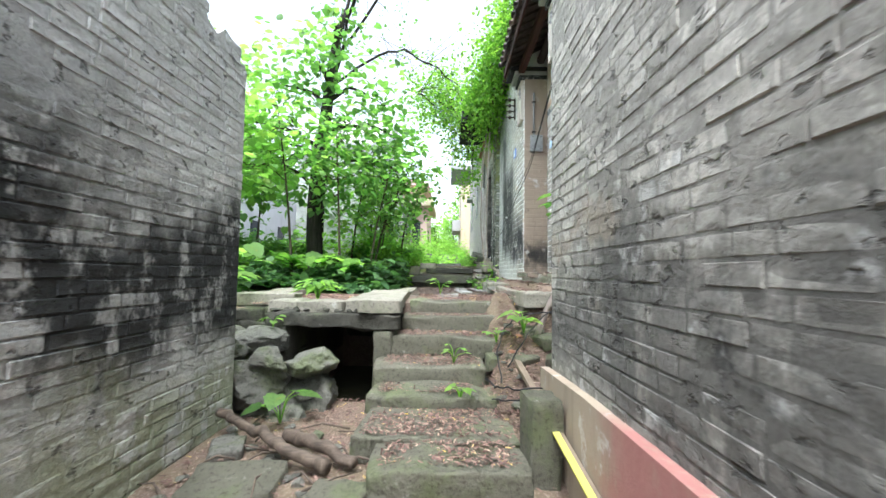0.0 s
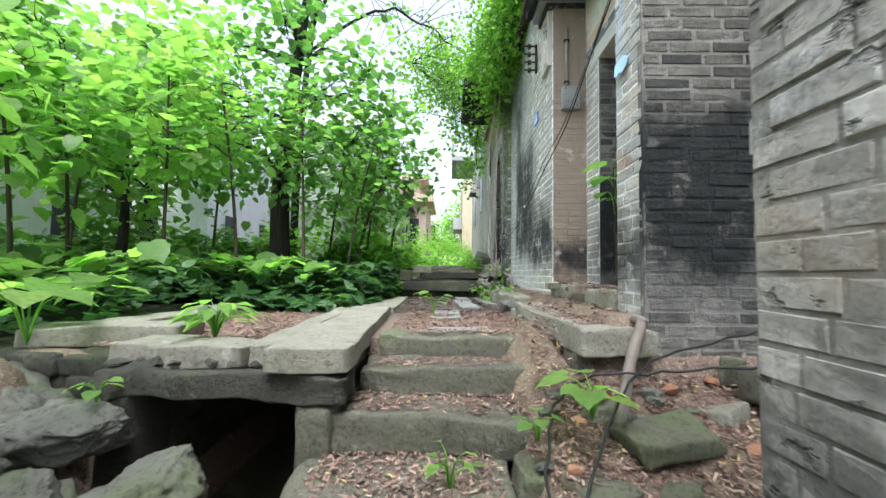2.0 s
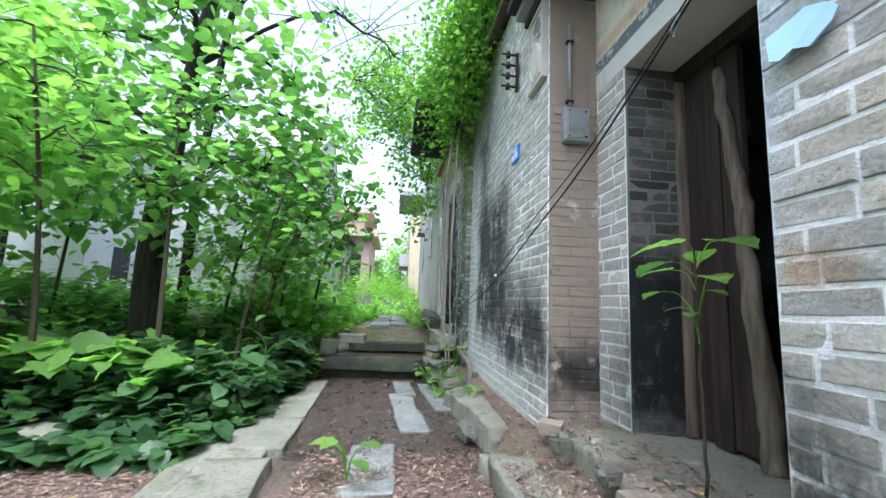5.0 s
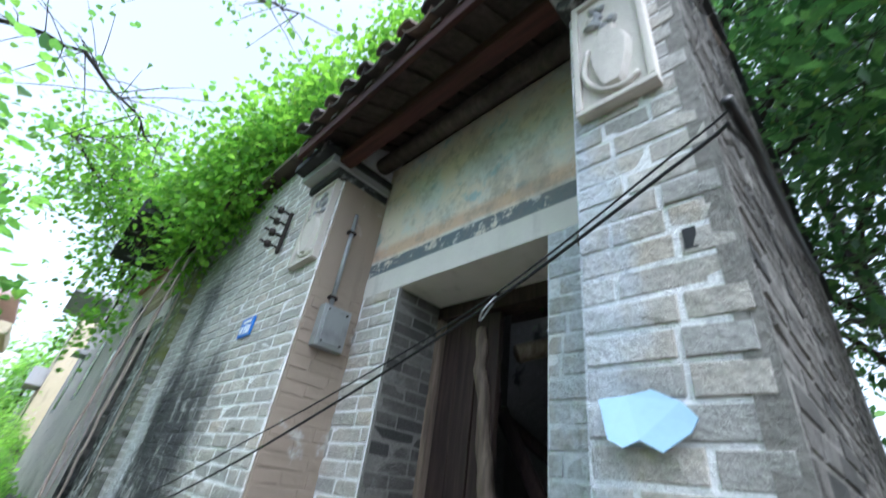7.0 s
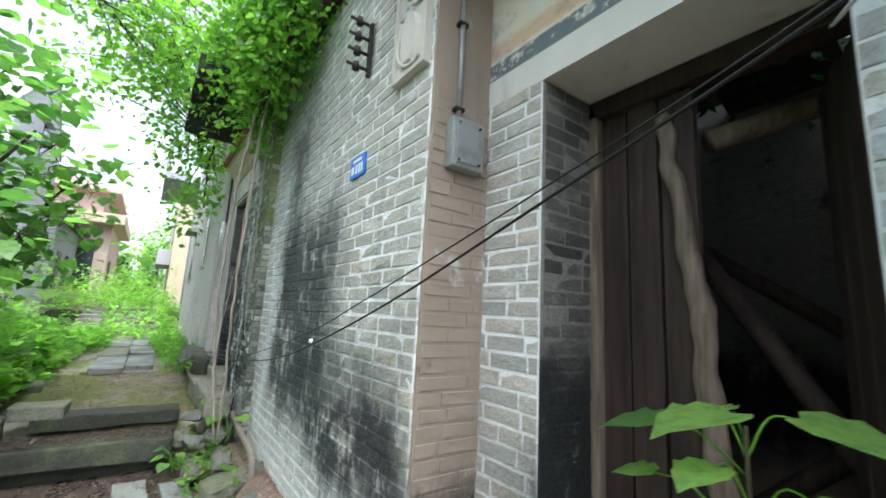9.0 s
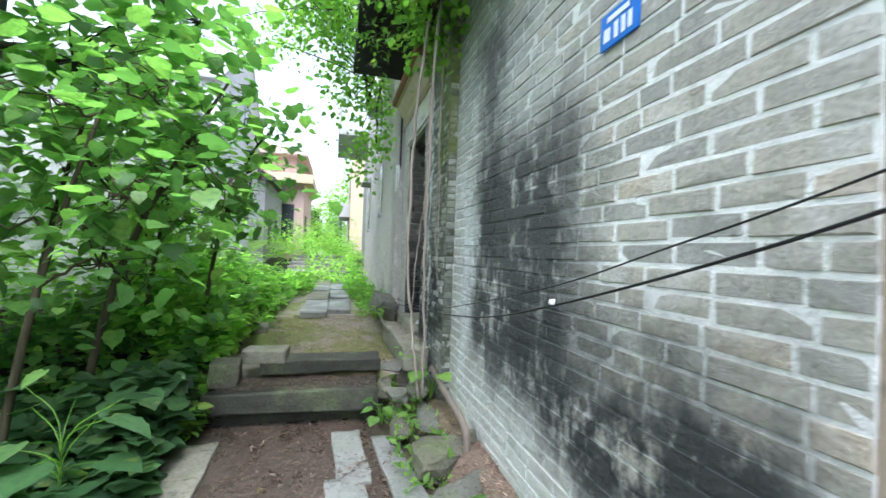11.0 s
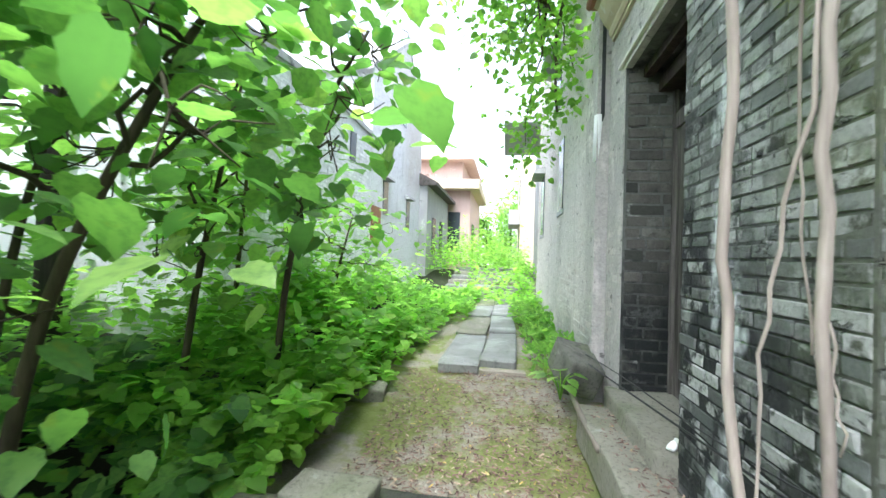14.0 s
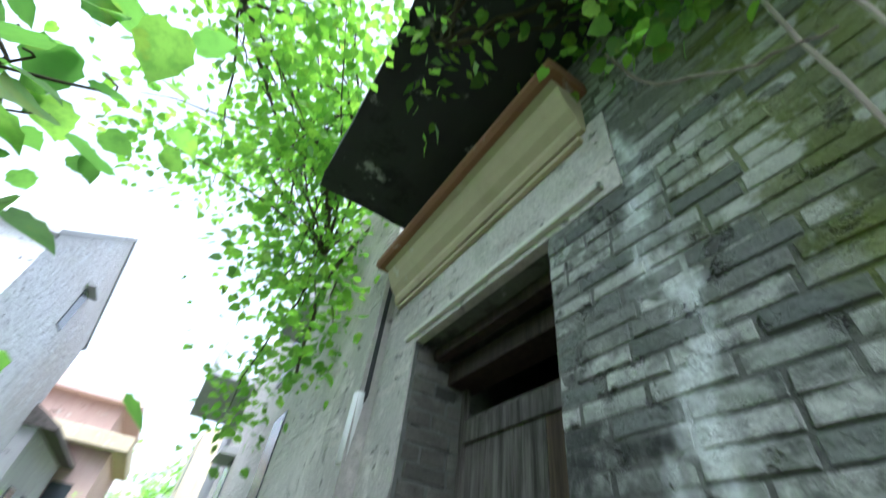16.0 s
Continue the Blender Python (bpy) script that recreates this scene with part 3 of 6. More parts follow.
def spray(rng, centres, spread, count, size, droop=0.3, flat=0.7):
    """Places and turns of leaves about many centres."""
    c = np.repeat(np.array(centres), count, axis=0)
    n = len(c)
    off = rng.normal(size=(n, 3)) * spread
    places = c + off
    out = off / (np.linalg.norm(off, axis=1, keepdims=True) + 1e-6)
    along = out * 0.7 + rng.normal(size=(n, 3)) * 0.5
    along[:, 2] = along[:, 2] * 0.55 - droop * 0.8
    up = rng.normal(size=(n, 3)) * (1 - flat) + np.array([0, 0, flat])
    sizes = size * rng.uniform(0.55, 1.2, n)
    return places, along, up, sizes


def leaf_part(name, parent, data, shape, material, label="", stuff=False):
    origin = base_of(parent)
    places, along, up, sizes = data
    me = leaf_mesh(name, places - np.array(origin), along, up, sizes, shape, material)
    ob = new(name, me)
    ob.parent = parent
    BASE[ob.name] = origin
    return tagged(ob, label, kind="stuff" if stuff else "")


def join_data(*rows):
    return tuple(np.concatenate([r[i] for r in rows]) for i in range(4))


def tree(name, label, trunk, r0, r1, clumps, leaf, seed, shape=HEART, material=LEAF, bark=BARK, category="tree", sub=9, spread=0.3, per=26, flat=0.75, group=""):
    """A tapered trunk along a path, limbs to each clump, twigs, and leaves. clumps: (x, y, z, rx, ry, rz, weight)."""
    rng = np.random.RandomState(seed)
    path = bend(trunk, 5, 0.0, seed)
    t = thing(name, trunk[0], label, category, group)
    part("trunk", tube(path, lerp_list(r0, r1, len(path)), 9), bark, t, smooth=True)
    centres = []
    twigs = bmesh.new()
    for i, (x, y, z, rx, ry, rz, w) in enumerate(clumps):
        c = Vector((x, y, z))
        near = min(path, key=lambda p: (p - c).length + max(0, p.z - c.z) * 2)
        mid = (near + c) / 2 + Vector((0, 0, 0.15 * (c - near).length)) + Vector(rng.normal(size=3)) * 0.08
        lp = bend([near, mid, c], 4, 0.02, seed + i)
        part("limb", tube(lp, lerp_list(r1 * 1.1, min(0.008, r1 * 0.5), len(lp)), 6), bark, t, smooth=True)
        for k in range(max(2, int(sub * w))):
            d = rng.normal(size=3)
            d /= np.linalg.norm(d)
            p = np.array([x, y, z]) + d * np.array([rx, ry, rz]) * rng.uniform(0.35, 1.0)
            centres.append(p)
            m = (np.array(c) + p) / 2 + rng.normal(size=3) * 0.06
            tp = bend([c, m, p], 2)
            tube(tp, lerp_list(min(0.009, r1 * 0.5), 0.0025, len(tp)), 4, twigs)
    tagged(part("twig", twigs, bark, t, smooth=True), kind="stuff")
    leaf_part("crown", t, spray(rng, centres, spread, per, leaf, 0.35, flat), shape, material)
    return t


# bricks: across the wall, out of it, and up, each in a unit cell
def brick_meshes(material, count, seed):
    out = []
    for i in range(count):
        rng = random.Random(seed * 31 + i)
        bm = bmesh.new()
        j = lambda s: rng.uniform(-s, s)
        q = ((-1, -1), (1, -1), (1, 1), (-1, 1))
        back = [bm.verts.new((0.5 * a, -1.0, 0.5 * b)) for a, b in q]
        mid = [bm.verts.new(((0.5 - abs(j(0.012))) * a, -0.22 + j(0.08), (0.5 - abs(j(0.035))) * b)) for a, b in q]
        face = [bm.verts.new(((0.482 - abs(j(0.02))) * a, 0.0 + j(0.1), (0.44 - abs(j(0.05))) * b)) for a, b in q]
        heart_v = bm.verts.new((j(0.2), 0.02 + j(0.08), j(0.12)))
        for k in range(4):
            n = (k + 1) % 4
            bm.faces.new((back[k], back[n], mid[n], mid[k]))
            bm.faces.new((mid[k], mid[n], face[n], face[k]))
            bm.faces.new((face[k], face[n], heart_v))
        me = bpy.data.meshes.new("brick")
        finish(me, bm, material)
        out.append(me)
    return out


def bricks(parent, origin, along, out, length, z0, z1, course, size, material, holes=(), top=None, near=None, limit=300, joint=0.012, proud=0.012, seed=1, gaps=0.0, bury=0.0):
    """Bricks in running bond on a wall's face. along, out: unit directions; holes: (u0, u1, z0, z1); top(u): the wall's upper edge;
    near: (u, z) about which the bricks are single objects; bury: how far old mortar swallows whole patches of them."""
    o, along, out = Vector(origin), Vector(along), Vector(out)
    rng = random.Random(seed)
    meshes = brick_meshes(material, 16, seed)
    m3 = Matrix((along, out, Vector((0, 0, 1)))).transposed().to_4x4()
    cells = []
    row, z = 0, z0
    while z < z1 - course * 0.5:
        u = -size * (0.5 if row % 2 else 0.0) + rng.uniform(-0.02, 0.02)
        while u < length:
            w = size * (rng.uniform(0.9, 1.08) if rng.random() > 0.18 else 0.55)
            a, b = max(u, 0), min(u + w, length)
            u += w
            zc, wz = z + course / 2 + 0.006 * noise.noise(Vector((a * 2, z * 3, seed))), course - joint * 0.75
            for h0, h1, k0, k1 in holes:
                if k0 < zc < k1 and b > h0 and a < h1:
                    if a < h0 - 0.05:
                        b = min(b, h0)
                    elif b > h1 + 0.05:
                        a = max(a, h1)
                    else:
                        a = b
            if b - a < 0.05 or (top and zc + wz / 2 > top((a + b) / 2)) or rng.random() < gaps:
                continue
            d = proud * rng.uniform(0.35, 1.6) + bury * (noise.noise(Vector((a * 1.6, z * 2.2, seed * 3.1))) + 0.5 * noise.noise(Vector((a * 5, z * 7, seed))))
            d = min(d, proud * 1.6 + 0.0035)
            if d < -0.004:
                continue
            cells.append(((a + b) / 2, zc, b - a - joint, wz, d))
        z += course
        row += 1
    if near:
        cells.sort(key=lambda c: (c[0] - near[0]) ** 2 + (c[1] - near[1]) ** 2)
    rest = cells[limit:]
    org = base_of(parent)
    for u, zc, w, h, d in cells[:limit]:
        ob = new("brick", rng.choice(meshes))
        ob.parent = parent
        ob.matrix_basis = Matrix.Translation(o + along * u + out * d + Vector((0, 0, zc)) - org) @ m3 @ pose(0, 0, 0, rng.uniform(-1.2, 1.2), rng.uniform(-0.7, 0.7), rng.uniform(-0.7, 0.7)) @ Matrix.Diagonal((w, 0.03, h, 1))
    if rest:
        vs, fs = [], []
        for u, zc, w, h, d in rest:
            me = rng.choice(meshes)
            m = Matrix.Translation(o + along * u + out * d + Vector((0, 0, zc)) - org) @ m3 @ Matrix.Diagonal((w, 0.03, h, 1))
            k = len(vs)
            vs += [tuple(m @ v.co) for v in me.vertices]
            fs += [tuple(i + k for i in p.vertices) for p in me.polygons]
        me = bpy.data.meshes.new("brickwork")
        me.from_pydata(vs, [], fs)
        me.materials.append(material)
        ob = new("brickwork", me)
        ob.parent = parent
        tagged(ob, kind="stuff")


def wall(name, bm, material, label):
    return solid(name, bm, material, label, "wall", kind="structure", at=(0, 0, 0))


def prism(profile, axis, a0, a1, bm=None):
    """A solid from an outline, drawn out along an axis (0 or 1); the outline is in the other horizontal axis and z."""
    bm = bm or bmesh.new()
    def at(a, p):
        return (a, p[0], p[1]) if axis == 0 else (p[0], a, p[1])
    A = [bm.verts.new(at(a0, p)) for p in profile]
    B = [bm.verts.new(at(a1, p)) for p in profile]
    n = len(profile)
    for i in range(n):
        bm.faces.new((A[i], A[(i + 1) % n], B[(i + 1) % n], B[i]))
    bm.faces.new(A[::-1]), bm.faces.new(B)
    bmesh.ops.recalc_face_normals(bm, faces=bm.faces[:])
    return bm


# ---- ground ----
def smooth(a, b, t):
    t = max(0.0, min(1.0, (t - a) / (b - a)))
    return t * t * (3 - 2 * t)


def ground_z(x, y):
    """The lie of the land: a low lane, a raised terrace, a path that climbs gently."""
    lane = 0.1 + 0.14 * max(-2.0, min(y, 2.1))
    rubble = 0.42 + 0.38 * max(0.0, y - 2.3) * smooth(0.25, 0.5, x)
    low = lane if y < 2.1 else (rubble if x > 0.25 else 0.4)
    if y > 3.5 and -1.5 < x < -0.55:
        low = 0.4 - 0.3 * smooth(3.5, 4.0, y)
    high = 1.06 + 0.1 * smooth(-1.2, -3.0, x)
    high += 0.42 * smooth(9.3, 9.8, y) + 0.2 * smooth(10.2, 12.0, y) + 0.5 * smooth(17.0, 22.0, y)
    if x > 0.75:
        high += 0.32 * smooth(0.75, 1.0, x) * smooth(9.6, 9.0, y)
    k = smooth(4.6, 4.7, y) if -0.55 < x < 0.72 else smooth(4.02, 4.12, y)
    if -1.5 < x < -0.55 and y < 6.0:
        k = 0.0
    if x < -1.66 and y < 3.95:
        k = smooth(-1.7, -2.2, x) * smooth(2.4, 3.2, y)
    return low + (high - low) * k + 0.03 * noise.noise(Vector((x * 1.7, y * 1.7, 0))) + 0.012 * noise.noise(Vector((x * 7, y * 7, 3)))


def ground():
    xs = np.concatenate([[-600, -200, -80, -40, -25, -18, -13, -10, -8], np.arange(-6.5, 3.2, 0.11), [4, 6, 9, 13, 18, 25, 40, 80, 200, 600]])
    ys = np.concatenate([[-600, -200, -80, -40, -20, -12, -8, -6], np.arange(-4.5, 20, 0.12), [22, 25, 29, 34, 42, 60, 100, 200, 600]])
    vs = [(float(x), float(y), ground_z(float(x), float(y))) for y in ys for x in xs]
    w = len(xs)
    fs = [(j * w + i, j * w + i + 1, (j + 1) * w + i + 1, (j + 1) * w + i) for j in range(len(ys) - 1) for i in range(w - 1)]
    me = bpy.data.meshes.new("ground")
    me.from_pydata(vs, [], fs)
    me.polygons.foreach_set("use_smooth", [True] * len(fs))
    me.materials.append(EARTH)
    return tagged(new("ground", me), "bare earth strewn with brown leaf litter and moss", "ground", kind="structure")


ground()

# ---- the broken brick wall beside the lane ----
def broken_top(u):
    """Height of the ruined wall's upper edge, u from its far end."""
    steps = 3.02 + 0.42 * min(1.0, u * 0.75) + 0.1 * math.floor(u * 5) % 2 * 0.0
    return steps + 0.07 * math.sin(math.floor(u / 0.17) * 2.3) + 0.05 * noise.noise(Vector((math.floor(u / 0.12), 0, 4)))


prof = [(3.03, -0.2)] + [(3.03 - 0.1 * i, broken_top(0.1 * i) - 0.02) for i in range(0, 58)] + [(-2.67, -0.2)]
old_wall = wall("wall_west", prism(prof, 0, -1.95, -1.545), LEFT_MORTAR, "ruined grey brick wall with black stains and a broken top")

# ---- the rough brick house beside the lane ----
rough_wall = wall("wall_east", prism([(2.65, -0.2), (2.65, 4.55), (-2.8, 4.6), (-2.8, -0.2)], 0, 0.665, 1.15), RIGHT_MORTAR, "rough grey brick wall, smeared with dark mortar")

# ---- grey brick house with the recessed doorway ----
FX, RX = 1.10, 1.46          # street face, recessed face
bm = box(FX + 0.01, FX + 0.42, 6.085, 8.95, 0.9, 5.05)
front_wall = wall("wall_house_front", bm, HOUSE_MORTAR, "grey brick house wall with pale joints and black stains")
bm = box(FX + 0.01, 5.6, 4.075, 4.43, 0.6, 4.45)
pier_wall = wall("wall_house_pier", bm, HOUSE_MORTAR, "grey brick pier beside the recessed doorway")
side = [(FX + 0.006, 0.6), (FX + 0.006, 4.9), (3.3, 6.3), (5.6, 5.0), (5.6, 0.6)]
side_wall = wall("wall_house_side", prism(side, 1, 4.066, 4.12), DARK_MORTAR, "sooty brick gable wall, its dark colour holding shade as well")
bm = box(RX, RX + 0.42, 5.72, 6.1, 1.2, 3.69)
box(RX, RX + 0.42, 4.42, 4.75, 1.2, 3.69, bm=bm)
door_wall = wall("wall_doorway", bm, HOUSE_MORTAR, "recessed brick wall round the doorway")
reveal = wall("wall_reveal", box(RX + 0.006, RX + 0.4, 5.708, 5.7195, 1.3, 3.688), DARK_MORTAR, "brick reveal of the doorway, shade put into its dark colour")
bm = box(RX - 0.004, RX + 0.46, 4.42, 6.1, 3.69, 3.83)
lintel = wall("lintel_doorway", bm, LINTEL_STONE, "pale plastered door lintel")
bm = box(RX - 0.001, RX + 0.4, 4.42, 6.1, 3.83, 4.75)
wall("wall_fresco", bm, FRESCO, "faded painted frieze above the door lintel")
bm = box(FX + 0.02, RX + 0.3, 6.068, 6.086, 0.9, 4.6)
return_wall = wall("wall_return", bm, RENDER_BROWN, "brown weathered return wall of the porch")
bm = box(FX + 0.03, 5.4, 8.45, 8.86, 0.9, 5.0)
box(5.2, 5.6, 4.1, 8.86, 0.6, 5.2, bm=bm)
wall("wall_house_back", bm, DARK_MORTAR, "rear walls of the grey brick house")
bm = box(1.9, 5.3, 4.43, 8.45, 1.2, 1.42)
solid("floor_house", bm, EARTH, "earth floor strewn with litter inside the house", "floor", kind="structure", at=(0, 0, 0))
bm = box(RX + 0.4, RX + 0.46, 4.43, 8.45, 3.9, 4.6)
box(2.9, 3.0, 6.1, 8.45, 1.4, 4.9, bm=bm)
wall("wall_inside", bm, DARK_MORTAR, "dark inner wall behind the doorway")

# ---- house with the concrete canopy ----
BX = 1.02
bm = box(BX + 0.012, BX + 0.5, 8.952, 9.93, 0.9, 5.6)
box(BX + 0.012, BX + 0.5, 9.93, 10.9, 4.03, 5.6, bm=bm)
box(BX + 0.012, BX + 0.5, 10.9, 11.3, 0.9, 5.6, bm=bm)
mossy_wall = wall("wall_mossy", bm, MOSS_MORTAR, "dark grey brick wall with moss and white lime streaks")
bm = box(BX + 0.004, BX + 0.05, 10.905, 11.31, 1.4, 5.0)
box(BX + 0.004, BX + 0.05, 9.6, 10.905, 4.03, 4.45, bm=bm)
surround = wall("wall_door_surround", bm, PALE_MORTAR, "pale worn plaster round the narrow doorway")
bm = box(BX + 0.5, 4.5, 8.87, 9.1, 1.0, 5.6)
box(BX + 0.5, 4.5, 11.1, 11.3, 1.0, 5.6, bm=bm)
box(4.3, 4.5, 8.87, 11.3, 1.0, 5.6, bm=bm)
box(BX + 0.5, 4.5, 8.87, 11.3, 5.4, 5.6, bm=bm)
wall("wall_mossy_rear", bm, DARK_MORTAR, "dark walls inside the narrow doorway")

# ---- pale plastered house further on ----
bm = box(0.93, 1.3, 11.31, 15.6, 1.0, 6.6)
box(1.3, 6.0, 15.2, 15.6, 1.0, 6.6, bm=bm)
pale_wall = wall("wall_pale_house", bm, PALE_MORTAR, "pale pinkish plaster wall of a house, weathered")


# ---- lane: steps, culvert, boulders ----
def gnarl(path, radii):
    """A knotty length of branch."""
    fine, rr = [], []
    for i in range(len(path) - 1):
        for k in range(4):
            fine.append(path[i].lerp(path[i + 1], k / 4))
            rr.append(radii[i] + (radii[i + 1] - radii[i]) * k / 4)
    fine.append(path[-1]), rr.append(radii[-1])
    bm = tube(fine, rr, 14)
    for v in bm.verts:
        v.co += Vector((noise.noise(v.co * 9), noise.noise(v.co * 9 + Vector((4, 0, 0))), noise.noise(v.co * 9 + Vector((0, 4, 0))))) * 0.014 + Vector((0, 0, noise.noise(v.co * 30) * 0.006))
    return bm


STEPS = [  # x0, x1, front y, back y, top z, thickness
    (-0.41, 0.82, 4.50, 4.74, 1.195, 0.14),
    (-0.46, 0.82, 4.18, 4.55, 1.055, 0.15),
    (-0.53, 0.54, 3.80, 4.24, 0.915, 0.18),
    (-0.59, 0.32, 3.32, 3.86, 0.745, 0.18),
    (-0.56, 0.22, 2.97, 3.40, 0.625, 0.12),
    (0.21, 0.50, 3.0, 3.34, 0.60, 0.14),
    (-0.56, 0.44, 2.42, 3.04, 0.535, 0.16),
    (-0.40, 0.42, 2.06, 2.46, 0.525, 0.17),
]
stairs = thing("stone_steps", (0, 3.2, 0.3), "worn mossy stone steps strewn with dead leaves, climbing to the terrace", "steps")
for i, (x0, x1, y0, y1, z, h) in enumerate(STEPS):
    part("step", worn((x0 + x1) / 2, (y0 + y1) / 2, z, x1 - x0, y1 - y0, h, random.uniform(-1.5, 1.5), 0.03, 0.02, 11, random.uniform(-1, 1), 0, i), STEP_STONE, stairs, smooth=True)
part("core", box(-0.5, 0.35, 2.5, 4.7, 0.25, 0.42), RUBBLE, stairs)
part("core", box(-0.48, 0.35, 3.45, 4.7, 0.42, 0.62), RUBBLE, stairs)
part("core", box(-0.44, 0.5, 3.95, 4.7, 0.62, 0.9), RUBBLE, stairs)
solid("stone_post", worn(0.5, 2.25, 0.86, 0.17, 0.24, 0.62, 4, 0.035, 0.012, 6, 2, 1, 3), STEP_STONE, "upright mossy stone block beside the lowest step", "stone block", smooth=True)

culvert = thing("stone_culvert", (-1.05, 4.0, 0.3), "low dark culvert mouth under stone lintels, with a rubble surround", "culvert")
part("lintel", worn(-1.06, 3.92, 1.11, 1.22, 0.3, 0.14, -1.5, 0.03, 0.026, 12, 0, 1.2, 5), RUBBLE, culvert, smooth=True)
part("jamb", worn(-0.58, 3.98, 0.98, 0.17, 0.4, 0.75, 2, 0.03, 0.02, 6, 0, 0, 6), STEP_STONE, culvert, smooth=True)
part("jamb", worn(-1.56, 4.0, 1.0, 0.2, 0.4, 0.75, 0, 0.03, 0.02, 6, 0, 0, 7), RUBBLE, culvert, smooth=True)
part("side_wall", box(-1.62, -1.48, 4.1, 6.1, 0.2, 1.03), RUBBLE, culvert)
part("side_wall", box(-0.64, -0.5, 4.1, 6.1, 0.2, 1.03), RUBBLE, culvert)
part("end_wall", box(-1.62, -0.5, 6.0, 6.2, 0.2, 1.03), RUBBLE, culvert)
# dark sheet added on the floor for the culvert's shade
part("bed", box(-1.48, -0.64, 4.0, 6.0, 0.06, 0.16), CULVERT_SHADE, culvert, "near-black sheet for the shade inside the culvert")
for i in range(11):
    x = -1.62 + i * 0.1
    part("chock_stone", rock(x, 3.93 + 0.03 * math.sin(i * 2), 1.13, 0.07, 0.1, 0.03 + 0.01 * (i % 3), 40 + i, 2), RUBBLE, culvert)
revet = thing("rubble_wall", (-2.2, 4.3, 0.3), "dark rubble retaining wall below the terrace edge", "retaining wall")
k = 0
for row in range(6):
    x = -3.3
    while x < -1.66:
        w = random.uniform(0.14, 0.3)
        part("stone", worn(x + w / 2, 4.25 + random.uniform(-0.04, 0.03), 0.48 + row * 0.13, w, 0.3, 0.125, random.uniform(-6, 6), 0.03, 0.02, 3, 0, 0, k), RUBBLE, revet, smooth=True)
        x += w
        k += 1
part("core", box(-3.3, -1.62, 4.3, 6.5, 0.2, 1.02), RUBBLE, revet)

BOULDERS = [  # x, y, z, half sizes
    (-1.52, 3.34, 0.66, 0.31, 0.28, 0.2), (-1.14, 3.5, 0.72, 0.24, 0.26, 0.16), (-1.62, 3.66, 0.9, 0.3, 0.24, 0.11), (-1.2, 3.28, 0.33, 0.2, 0.19, 0.17),
    (-1.35, 3.22, 0.8, 0.13, 0.13, 0.1), (-1.75, 3.25, 0.88, 0.2, 0.2, 0.1), (-1.05, 3.42, 0.42, 0.16, 0.2, 0.2), (-1.5, 3.5, 0.35, 0.3, 0.3, 0.25), (-2.1, 3.8, 0.8, 0.35, 0.3, 0.3), (-1.16, 3.5, 0.5, 0.2, 0.22, 0.2)]
for i, (x, y, z, a, b, c) in enumerate(BOULDERS):
    solid("boulder", rock(x, y, z, a * 1.28, b * 1.28, c * 1.25, 60 + i, 5), ROCK, "weathered grey boulder heaped beside the culvert", "boulder", "boulders beside the culvert", smooth=True)
solid("flat_stone", worn(-1.06, 2.12, 0.46, 0.46, 0.3, 0.12, 8, 0.03, 0.02, 5, 3, 0, 2), STEP_STONE, "flat mossy stone on the lane floor", "stone", smooth=True)
solid("flat_stone", worn(-0.52, 2.02, 0.45, 0.3, 0.24, 0.12, -8, 0.03, 0.02, 5, 0, 3, 4), STEP_STONE, "small flat mossy stone at the foot of the steps", "stone", smooth=True)
solid("flat_stone", worn(-1.3, 2.5, 0.47, 0.2, 0.2, 0.1, 20, 0.03, 0.02, 4, 5, 3, 14), ROCK, "grey stone half sunk in leaf litter", "stone", smooth=True)
for i in range(34):
    x, y = random.uniform(-1.45, -0.35), random.uniform(1.6, 3.1)
    r = random.uniform(0.03, 0.085)
    solid("loose_stone", rock(x, y, ground_z(x, y) + r * 0.3, r, r * random.uniform(0.7, 1.3), r * 0.6, 200 + i, 2), ROCK, "small loose stone on the lane floor", "stone", "loose stones")
solid("dead_branch", gnarl(bend([(-1.5, 2.78, 0.56), (-1.15, 2.55, 0.53), (-0.9, 2.36, 0.5), (-0.62, 2.22, 0.47)], 5, 0.008, 1), lerp_list(0.026, 0.038, 16)), BRANCH_WOOD, "thick brown dead branch lying on the lane floor", "branch", smooth=True)
solid("dead_branch", gnarl(bend([(-0.98, 2.62, 0.47), (-0.78, 2.48, 0.5), (-0.5, 2.3, 0.46)], 5, 0.008, 2), lerp_list(0.042, 0.03, 11)), BRANCH_WOOD, "short brown dead log lying at the foot of the steps", "branch", smooth=True)
for i in range(16):
    x, y, a = random.uniform(-1.4, -0.3), random.uniform(2.0, 3.0), random.uniform(0, 6.3)
    z = ground_z(x, y) + 0.03
    L = random.uniform(0.15, 0.4)
    solid("twig", tube([(x, y, z), (x + L * 0.5 * math.cos(a), y + L * 0.5 * math.sin(a), z + 0.03), (x + L * math.cos(a + 0.2), y + L * math.sin(a + 0.2), z)], [0.007, 0.006, 0.003], 5), BRANCH_WOOD, "thin dry twig on the lane floor", "twig", "dry twigs", smooth=True)

# foot of the rough wall
plinth = solid("wall_plinth", prism([(2.73, 0.1), (2.73, 0.9), (1.9, 0.95), (1.0, 0.97), (-2.8, 0.97), (-2.8, -0.2)], 0, 0.612, 0.664), PINK_PLINTH, "tan and dull red plinth along the wall foot", "trim", kind="structure", at=(0, 0, 0))
plank = thing("plank", (0.57, 2.6, 0.6), "long narrow wooden plank with a yellow strip, leaning along the wall", "plank")
bm = box(-0.022, 0.022, -1.05, 1.05, -0.016, 0.016, 0.004)
